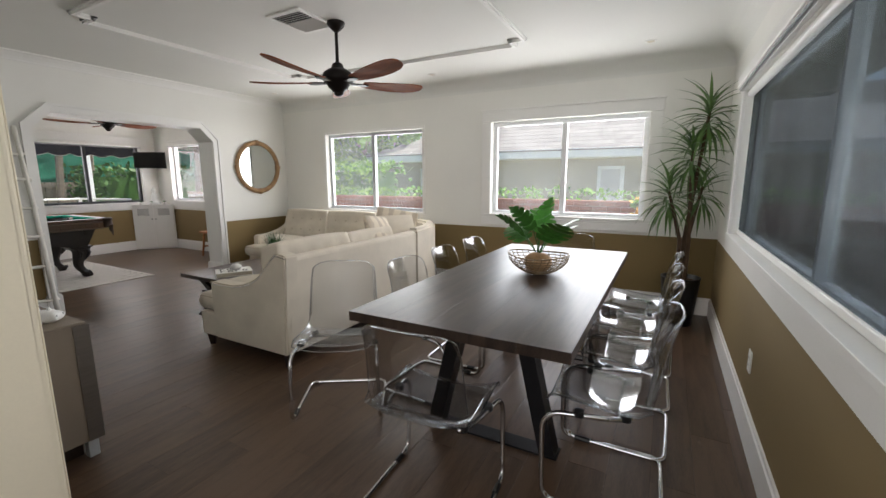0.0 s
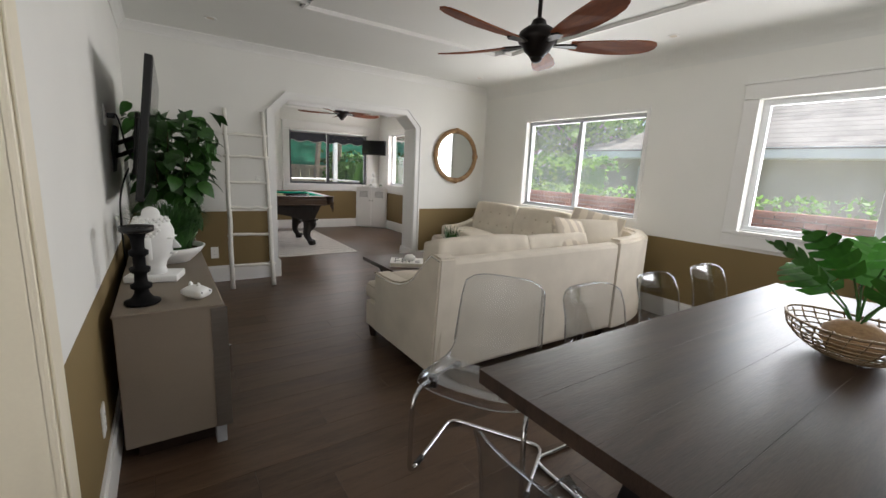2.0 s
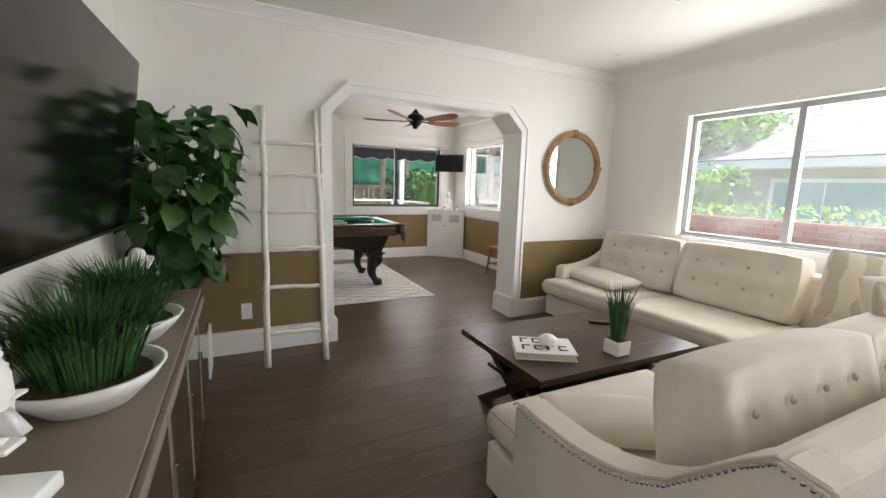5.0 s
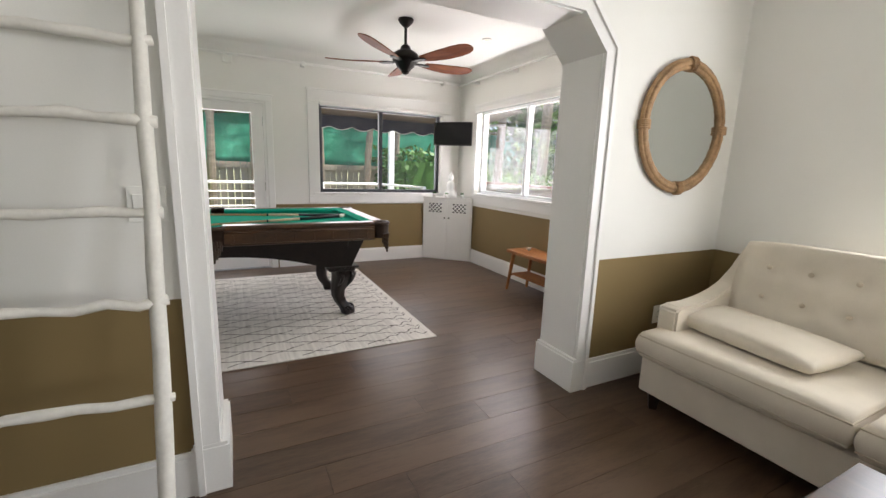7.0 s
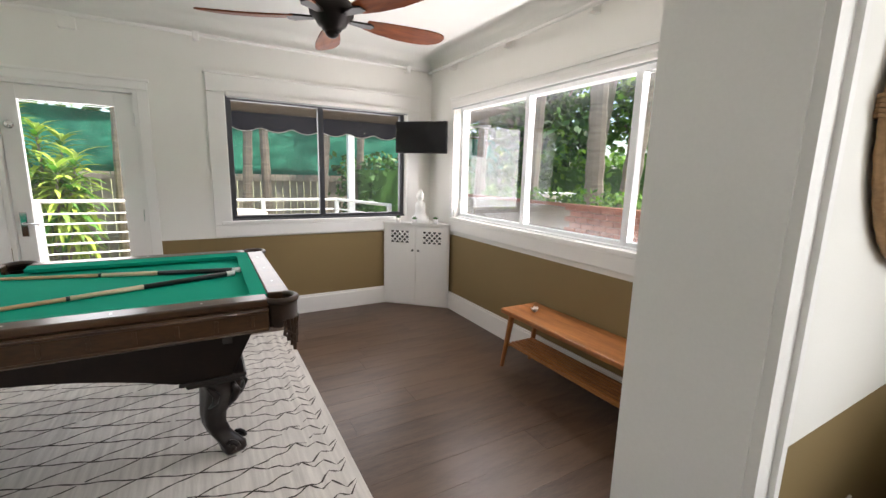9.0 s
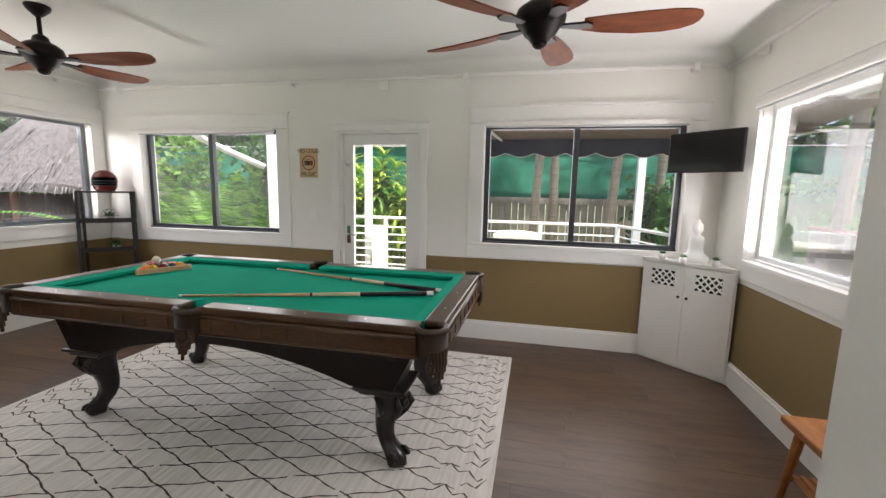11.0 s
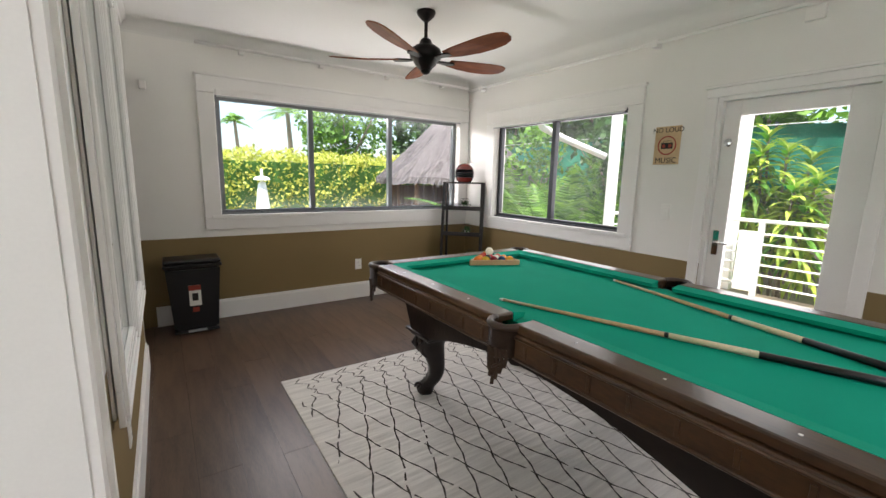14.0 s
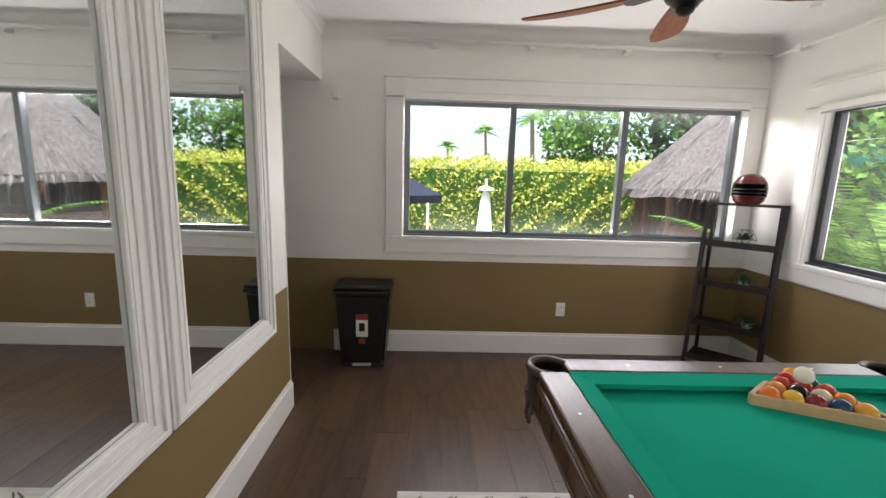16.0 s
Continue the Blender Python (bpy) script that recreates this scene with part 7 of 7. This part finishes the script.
# neighbour's house to the north
nh = thing("neighbour_house", pose(0, 13.0, -0.42), "low beige stucco house with grey shingle roof", "house")
part("wall", boxed(-9.4, 9.0, 0, 5.0, 0, 2.40), M_STUCCO, nh, "beige stucco walls")
part("fascia", boxed(-9.85, 9.45, -0.5, -0.44, 2.40, 2.64), M_FASCIA, nh, "white fascia board")
part("soffit", boxed(-9.85, 9.45, -0.44, 0, 2.38, 2.42), M_FASCIA, nh)
for k in range(14):
    z0, yy = 2.62 + k * 0.145, -0.52 + k * 0.36
    bm = B()
    xl = -9.85 + k * 0.40
    prism(bm, [(yy, z0), (yy + 0.40, z0 + 0.155), (yy + 0.40, z0 + 0.135), (yy, z0 - 0.03)], xl, 9.45, "x")
    part("shingle_course", bm, M_SHINGLE, nh)
bm = B()
prism(bm, [(-0.5, 2.60), (4.6, 4.6), (4.6, 2.6)], -8.6, 9.4, "x")
part("roof_deck", bm, M_SHINGLE, nh)


def house_window(x0, x1, z0, z1, glassm, bars):
    w = part("window", boxed(x0 - 0.09, x1 + 0.09, -0.05, -0.005, z0 - 0.09, z1 + 0.09, 0.004), M_FASCIA, nh, "white framed window")
    n = len(bars) + 1
    es = [x0] + bars + [x1]
    for a, b in zip(es, es[1:]):
        part("pane", boxed(a + 0.015, b - 0.015, -0.056, -0.051, z0, z1), glassm, w)


house_window(-1.70, -1.16, 1.26, 2.06, M_FRAME_GREY, [])
house_window(-7.65, -5.6, 1.25, 2.07, M_TEAL, [-6.65])

# brick planter with a low hedge and yellow flowers
pl = thing("brick_planter", None, "long low red-brown brick planter wall", "planter")
part("core", boxed(-12, 6, 7.22, 7.70, -0.42, 0.97), M_MORTAR, pl)
bk0 = None
n_b = 0
for row in range(5):
    z = 0.67 + row * 0.0765
    for i in range(60):
        x = -9.2 + i * 0.205 + (0.1 if row % 2 else 0)
        m = Matrix.Translation((x, 7.205, z))
        if bk0 is None:
            bk0 = part("brick", boxed(-0.098, 0.098, -0.012, 0.03, -0.034, 0.034, 0.003), M_BRICK, pl)
            bk0.matrix_basis = m
        else:
            again(bk0, m, pl)
part("coping", boxed(-12, 6, 7.18, 7.30, 0.985, 1.03, 0.005), M_BRICK, pl)
ph = thing("planter_hedge", None, "low green planting along the brick planter", "hedge")
part("foliage", leaf_cloud(B(), (-3, 7.46, 1.05), (9, 0.16, 0.13), 3800, 0.085, 31, "slab"), F_TREE, ph, kind="stuff")
fb = thing("flowering_shrub", pose(0.0, 6.75, -0.12), "yellow flowering shrub beside the planter", "shrub")
part("stem", tube(B(), [(0, 0, 0), (0.02, 0.02, 0.6)], 0.02, 6), M_PALMBARK, fb)
part("foliage", leaf_cloud(B(), (0, 0, 0.95), (0.55, 0.3, 0.40), 900, 0.10, 33), F_TREE, fb, kind="stuff")
part("flowers", leaf_cloud(B(), (0, -0.05, 1.0), (0.55, 0.32, 0.40), 420, 0.07, 34), F_FLOWER, fb, kind="stuff")
for i, (x, y, h, s, sd, mt) in enumerate(((-13.2, 14, 6.0, 2.2, 51, F_TREE), (-11.3, 17, 6.5, 2.4, 52, F_TREE), (-15.5, 12, 5.5, 2.2, 53, F_TREE), (-6, 22, 6.5, 2.2, 54, F_TREE), (3.5, 21.5, 6.4, 2.2, 56, F_TREE))):
    tree((x, y, -0.42), h, s, h * 0.62, 2600, 0.30, sd, mt, "tall leafy garden tree beyond the house")
palm((-12.2, 11, -0.42), 4.6, (0.3, 0.2), 61, "tall palm beside the neighbouring house", 14, 0.12, 2.0)

# west: deck, rail, posts, awning, fence and planting
dk = thing("deck", None, "raised weathered timber deck outside the door", "deck")
d0 = None
for i in range(20):
    m = Matrix.Translation((XW - T - 0.80 + 0.0 - i * 0.145 + 0.70, 1.6, 0))
    if d0 is None:
        d0 = part("board", boxed(-0.069, 0.069, -4.0, 4.4, -0.06, -0.03, 0.004), M_DECK, dk)
        d0.matrix_basis = m
    else:
        again(d0, m, dk)
part("joists", boxed(-12.2, XW - T - 0.01, -2.3, 5.9, -0.42, -0.061), M_DECK, dk)
M_RAILW = mat("white_rail_paint", "eef0f0", 0.4, var=0.04, bump=0.03)
rl = thing("deck_railing", None, "white painted deck railing with horizontal bars", "railing")
run = [(-11.2, -0.55), (-12.1, -0.5), (-12.1, 4.75), (-10.75, 5.15)]
for z, r in ((0.93, 0.024), (0.77, 0.012), (0.64, 0.012), (0.51, 0.012), (0.38, 0.012), (0.25, 0.012), (0.12, 0.012)):
    part("bar", tube(B(), [(x, y, z) for x, y in run], r, 8), M_RAILW, rl)
for x, y in ((-12.1, -0.5), (-12.1, 1.0), (-12.1, 2.45), (-12.1, 3.6), (-12.1, 4.75), (-10.75, 5.15)):
    part("post", boxed(x - 0.03, x + 0.03, y - 0.03, y + 0.03, -0.03, 0.95, 0.004), M_RAILW, rl)
gate = part("gate_panel", boxed(-12.06, -12.04, 0.78, 0.98, 0.03, 0.80, 0.004), M_RAILW, rl)
for x, y in ((-12.25, 0.62), (-12.25, 5.05), (-11.2, -0.55)):
    p = thing("porch_post", None, "tall white painted porch post", "post", "porch posts")
    part("shaft", boxed(x - 0.055, x + 0.055, y - 0.055, y + 0.055, -0.03, 2.75, 0.006), M_RAILW, p)
    part("foot", boxed(x - 0.075, x + 0.075, y - 0.075, y + 0.075, -0.03, 0.06, 0.006), M_RAILW, p)
aw = thing("awning", None, "navy canvas awning with a scalloped valance", "awning")
AX, AY0, AY1 = -10.75, 2.75, 6.2
bm = B()
prism(bm, [(XW - T - 0.01, 2.22), (AX, 2.085), (AX, 2.065), (XW - T - 0.01, 2.195)], AY0, AY1, "y")
part("canopy", bm, M_CANVAS, aw, "striped canvas canopy")
bm = B()
n = 60
top, bot = [], []
for i in range(n + 1):
    y = AY0 + (AY1 - AY0) * i / n
    s = abs(math.sin(math.pi * (y - AY0) / 0.36))
    top.append((y, 2.09))
    bot.append((y, 1.90 - 0.055 * s))
for k in range(n):
    prism(bm, [bot[k], bot[k + 1], top[k + 1], top[k]], AX - 0.008, AX, "x")
bmesh.ops.remove_doubles(bm, verts=bm.verts[:], dist=1e-5)
part("valance", bm, M_NAVY, aw, "scalloped navy valance")
bm = B()
tube(bm, [(AX + 0.01, bot[k][0], bot[k][1]) for k in range(n + 1)], 0.006, 4)
part("trim_cord", bm, M_RAILW, aw)
for y in (AY0 + 0.3, AY1 - 0.3):
    part("arm", tube(B(), [(XW - T, y, 1.98), (AX + 0.03, y, 2.05)], 0.014, 6), M_RAILW, aw)
lp = thing("outdoor_lounger", pose(-11.2, 3.25, -0.03), "cushioned outdoor lounger on the deck", "lounger")
bm = B()
cushion(bm, 0.6, 0.7, 0.14, Matrix.Translation((0, 0, 0.42)), puff=0.25, n=5)
part("seat_cushion", bm, M_SOFA, lp)
bm = B()
cushion(bm, 0.14, 0.7, 0.45, Matrix.Translation((-0.3, 0, 0.66)), puff=0.25, n=5)
part("back_cushion", bm, M_SOFA, lp)
for sx in (-0.25, 0.25):
    for sy in (-0.3, 0.3):
        part("leg", boxed(sx - 0.02, sx + 0.02, sy - 0.02, sy + 0.02, 0, 0.36), M_FRAME_DARK, lp)

fw = thing("board_fence", None, "weathered grey board fence along the garden", "fence")
f0 = None
for i in range(150):
    y = -10.0 + i * 0.15
    if f0 is None:
        f0 = part("board", boxed(-0.012, 0.012, -0.068, 0.068, 0, 1.72), M_FENCE, fw)
        f0.matrix_basis = Matrix.Translation((-14.9, y, -0.42))
    else:
        again(f0, Matrix.Translation((-14.9 + 0.012 * (i % 2), y, -0.42)), fw)
for z in (0.0, 1.16):
    part("rail", boxed(-14.87, -14.82, -10, 12.4, z, z + 0.09), M_FENCE, fw)
sc = thing("shade_cloth", None, "green shade cloth strung above the fence", "screen")
bm = B()
cols_ = []
for i in range(75):
    y = -10 + i * 0.3
    cols_.append([bm.verts.new((-15.05 + 0.05 * math.sin(i * 1.3 + k) + 0.03 * math.sin(i * 0.5), y, 1.20 + k * 0.24 - 0.03 * math.sin(i * 0.7) * (k == 5))) for k in range(6)])
for a, b in zip(cols_, cols_[1:]):
    for k in range(5):
        bm.faces.new((a[k], b[k], b[k + 1], a[k + 1]))
bmesh.ops.solidify(bm, geom=bm.faces[:], thickness=0.008)
part("cloth", bm, M_MESH, sc, smooth=True)
part("cord", tube(B(), [(-15.03, -10, 2.44), (-15.03, 12.2, 2.44)], 0.008, 5), M_RAILW, sc)
for y in range(-9, 13, 3):
    part("pole", tube(B(), [(-15.12, y, -0.42), (-15.12, y, 2.5)], 0.03, 8), M_FRAME_DARK, sc)
for i, (x, y, lx) in enumerate(((-13.6, 2.45, 0.1), (-13.3, 3.45, 0.25), (-13.5, 3.85, -0.1), (-13.2, 4.75, 0.3), (-13.8, 5.7, 0.1), (-13.6, -0.6, 0.2), (-13.4, 1.65, 0.15))):
    palm((x, y, -0.42), 4.6 + 0.3 * (i % 3), (0.1, lx), 70 + i, "slender ringed palm in front of the fence", 10, 0.075, 1.5)
for i, (x, y, h, mt) in enumerate(((-17.5, 6, 5.5, F_DARK), (-17.5, 2.5, 6.0, F_DARK), (-18, -1.5, 6.0, F_TREE), (-17.5, -5, 6.2, F_DARK), (-19, 9.5, 6.0, F_DARK), (-16.5, -8.5, 5.5, F_TREE))):
    tree((x, y, -0.42), h, 2.4, h * 0.62, 2400, 0.32, 80 + i, mt, "dense shade tree behind the fence")
hedge("garden_hedge", (-14.6, -13.4, 5.4, 9.5, -0.42, 1.75), 2600, 0.16, 91, F_DARK, "dark clipped hedge in front of the fence")
# strap-leaved shrubs outside the door
for k, (x, y, s) in enumerate(((-13.0, 0.15, 1.0), (-13.2, 0.85, 1.08), (-13.4, -0.6, 1.0))):
    sb = thing("strap_leaf_shrub", Matrix.Translation((x, y, -0.42)), "bright green and yellow strap-leaved shrub", "shrub")
    rg = random.Random(100 + k)
    for c in range(12):
        cxx, cyy, hz = rg.uniform(-0.45, 0.45), rg.uniform(-0.45, 0.45), s * rg.uniform(1.1, 2.35)
        part("cane", tube(B(), [(cxx * 0.4, cyy * 0.4, 0), (cxx, cyy, hz)], 0.018, 5), M_PALMBARK, sb)
        bm = B()
        for i in range(44):
            n0 = len(bm.verts)
            leaf_mesh(bm, 0.40, 0.085, n=4, droop=0.6, cup=0.3)
            bm.verts.ensure_lookup_table()
            t = i / 44
            bmesh.ops.transform(bm, matrix=turn_to((cxx, cyy, hz - 0.75 + 0.8 * t), i * 137.5, -30 + 95 * t, 0, rg.uniform(0.8, 1.15)), verts=bm.verts[n0:])
        part("leaf_head", bm, F_TROPIC, sb)
for k, (x, y, n_, ln) in enumerate(((-12.9, -1.5, 26, 3.6), (-12.5, -2.7, 24, 3.4), (-13.6, -3.2, 22, 3.8), (-13.0, -0.6, 14, 3.0), (-12.6, -4.2, 20, 3.4))):
    clump_palm((x, y, -0.42), 110 + k, "feathery areca palm clump by the deck", n_, ln)
tree((-13.6, -2.2, -0.42), 3.2, 1.0, 1.9, 1500, 0.16, 161, F_DARK, "dense leafy shrub beside the deck", 0.05)
tree((-13.9, -4.6, -0.42), 3.0, 1.0, 1.7, 1500, 0.16, 162, F_TREE, "dense leafy shrub beside the deck", 0.05)
pp = thing("rain_pipe", None, "white curved rain pipe under the eaves", "pipe")
part("pipe", tube(B(), rounded([(-10.1, -0.95, 2.24), (-10.15, -0.98, 2.08), (-10.6, -0.95, 1.95), (-11.1, -0.62, 1.72)], 0.12, 5), 0.045, 10), M_RAILW, pp, smooth=True)

# south garden: hedge, thatched hut, fence, trees
hedge("garden_hedge", (-14.5, -1.0, -10.6, -9.0, -0.42, 2.02), 24000, 0.11, 92, F_HEDGE, "tall sunlit yellow-green clipped hedge")
ht = thing("thatched_hut", pose(-13.1, -6.9, -0.42), "round hut with a palm thatch roof on posts", "hut")
bm = B()
rg = random.Random(14)
rings = []
for r, z in ((2.35, 1.62), (2.30, 1.78), (1.9, 2.16), (1.45, 2.62), (1.0, 3.05), (0.55, 3.48), (0.15, 3.80), (0.02, 3.86)):
    rings.append([bm.verts.new((r * math.cos(a) * rg.uniform(0.97, 1.03), r * math.sin(a) * rg.uniform(0.97, 1.03), z + rg.uniform(-0.04, 0.04))) for a in (2 * math.pi * j / 48 for j in range(48))])
for a, b in zip(rings, rings[1:]):
    for j in range(48):
        bm.faces.new((a[j], a[(j + 1) % 48], b[(j + 1) % 48], b[j]))
part("thatch", bm, M_THATCH, ht, "grey-brown palm thatch")
bm = B()
for i in range(2600):
    t = rg.random()
    r, a = 2.38 - 2.2 * t, rg.uniform(0, 6.283)
    z = 1.70 + 2.1 * t
    p = Vector((r * math.cos(a), r * math.sin(a), z))
    d = Vector((math.cos(a), math.sin(a), -0.95)).normalized() * rg.uniform(0.15, 0.38)
    s = Vector((-math.sin(a), math.cos(a), 0)) * rg.uniform(0.008, 0.02)
    q = p + d + Vector((math.cos(a), math.sin(a), 1)) * rg.uniform(0.0, 0.05)
    bm.faces.new([bm.verts.new(p - s), bm.verts.new(p + s), bm.verts.new(q)])
part("thatch_fringe", bm, foliage("loose_thatch", "443f3f", "777071", 0.1), ht, kind="stuff")
for i in range(6):
    a = i * math.pi / 3 + 0.3
    part("post", tube(B(), [(1.75 * math.cos(a), 1.75 * math.sin(a), 0), (1.75 * math.cos(a), 1.75 * math.sin(a), 2.2)], 0.06, 8), M_FENCE_BROWN, ht)
part("counter", lathe(B(), [(1.2, 0.0), (1.2, 0.95), (1.35, 0.97), (1.35, 1.02), (0.9, 1.02)], 28), M_FENCE_BROWN, ht)
fs = thing("board_fence", None, "red-brown board fence under the hedge", "fence")
f1 = None
for i in range(28):
    x = -15.3 + i * 0.125
    if f1 is None:
        f1 = part("board", boxed(-0.055, 0.055, -0.012, 0.012, 0, 1.55), M_FENCE_BROWN, fs)
        f1.matrix_basis = Matrix.Translation((x, -8.75, -0.42))
    else:
        again(f1, Matrix.Translation((x, -8.75, -0.42)), fs)
um = thing("closed_umbrella", pose(-7.60, -6.0, -0.42), "closed white patio umbrella on a pole", "umbrella")
part("pole", tube(B(), [(0, 0, 0), (0, 0, 1.9)], 0.025, 8), M_RAILW, um)
part("folded_canopy", lathe(B(), [(0.17, 0.80), (0.16, 0.82), (0.10, 1.45), (0.07, 1.62), (0.02, 1.66)], 14), M_RAILW, um, smooth=True)
part("cap", lathe(B(), [(0.02, 1.66), (0.16, 1.68), (0.15, 1.72), (0.03, 1.76)], 14), M_RAILW, um)
cn = thing("garden_canopy", pose(-6.0, -6.2, -0.42), "navy garden canopy on a white frame", "canopy")
bm = B()
lathe(bm, [(0.75, 1.40), (0.76, 1.55), (0.06, 1.92), (0.01, 1.94)], 4)
part("cover", bm, M_NAVY, cn)
for sx in (-0.5, 0.5):
    for sy in (-0.5, 0.5):
        part("leg", tube(B(), [(sx * 0.98, sy * 0.98, 0), (sx * 0.98, sy * 0.98, 1.42)], 0.02, 6), M_RAILW, cn)
tree((-12.3, -13.5, -0.42), 5.0, 1.9, 3.2, 3200, 0.22, 121, F_TREE, "bright green garden tree behind the hedge")
tree((-15.8, -12.0, -0.42), 6.2, 2.4, 3.9, 2800, 0.26, 122, F_DARK, "dark green tree behind the thatched hut")
tree((-19.0, -9.0, -0.42), 6.8, 2.6, 4.2, 2800, 0.28, 124, F_DARK, "dark green tree behind the thatched hut")
palm((-11.2, -17.5, -0.42), 4.6, (0.2, 0.0), 131, "distant palm above the hedge", 14, 0.12, 1.3)
palm((-9.6, -22, -0.42), 4.5, (0.2, 0.0), 132, "distant palm above the hedge", 12, 0.1, 1.0)
palm((-7.6, -26, -0.42), 4.0, (0.2, 0.0), 133, "distant palm above the hedge", 12, 0.1, 0.9)

# north of the pool room: palms, hedge, low wall
for i, (x, y, lx, tr) in enumerate(((-10.5, 7.6, 0.1, 0.10), (-9.5, 8.0, -0.25, 0.13), (-9.05, 8.1, 0.4, 0.12), (-11.6, 7.3, 0.1, 0.09))):
    palm((x, y, -0.12), 4.8, (lx, 0.1), 140 + i, "ringed palm trunk beside the patio", 11, tr, 1.5)
hedge("garden_hedge", (-16, -7.5, 10.2, 11.6, -0.42, 1.9), 5200, 0.17, 93, F_TREE, "leafy green shrubbery behind the palms")
tree((-10.5, 13.5, -0.42), 5.6, 2.2, 3.6, 2800, 0.26, 151, F_TREE, "leafy garden tree beyond the patio")
tree((-14.5, 10.5, -0.42), 6.2, 2.4, 4.0, 2800, 0.26, 152, F_DARK, "leafy garden tree beyond the patio")
bp_ = thing("bird_bath", pose(-10.9, 8.6, -0.42), "white garden bird bath on a pedestal", "bird bath")
part("pedestal", lathe(B(), [(0.22, 0), (0.2, 0.05), (0.09, 0.15), (0.08, 1.3), (0.12, 1.4)], 16), M_RAILW, bp_)
part("bowl", lathe(B(), [(0.10, 1.4), (0.30, 1.46), (0.36, 1.52), (0.32, 1.52), (0.02, 1.46)], 20), M_RAILW, bp_)

# east side, behind the screened window
for i, (x, y) in enumerate(((2.6, 3.4), (3.2, 4.6), (2.9, 6.4), (3.6, 2.2))):
    palm((x, y, -0.42), 4.6, (0.1, 0.2), 160 + i, "grey trunk close to the east window", 10, 0.13, 1.6, F_DARK)
hedge("garden_hedge", (5.2, 6.2, -2, 12, -0.42, 2.0), 3200, 0.18, 94, F_TREE, "leafy hedge along the east boundary")
tree((7.5, 7, -0.42), 6.0, 2.4, 3.8, 2600, 0.28, 171, F_DARK, "tall shade tree east of the house")
tree((7.0, 3, -0.42), 6.0, 2.4, 3.8, 2600, 0.28, 172, F_DARK, "tall shade tree east of the house")

# ---- floor planks ----
fl_ = tagged(part("floor", boxed(XW - T, XE + T, -1.6, YN + T, -0.05, -0.003), M_FLOORGAP), "dark brown wood-look vinyl plank floor", "floor", kind="structure")
PW, PL = 0.182, 1.22
proto_p = part("plank", boxed(-PW / 2 + 0.0008, PW / 2 - 0.0008, -PL / 2 + 0.0008, PL / 2 - 0.0008, -0.004, 0.0), M_FLOOR, fl_)
rg = random.Random(77)
first_plank = True
x = XW + PW / 2 - 0.02
while x < XE + PW / 2:
    y = -1.6 - rg.uniform(0, PL)
    while y < YN + 0.1:
        ya, yb = max(y, -1.58 if x > XB else YS - 0.01), min(y + PL, YN + 0.01)
        if yb - ya > 0.02:
            xa, xb = max(x - PW / 2, XW - 0.01), min(x + PW / 2, XE + 0.01)
            m = Matrix.Translation(((xa + xb) / 2, (ya + yb) / 2, 0)) @ Matrix.Diagonal(((xb - xa) / PW, (yb - ya) / PL, 1, 1))
            if first_plank:
                proto_p.matrix_basis = m
                first_plank = False
            else:
                again(proto_p, m, fl_)
        y += PL
    x += PW
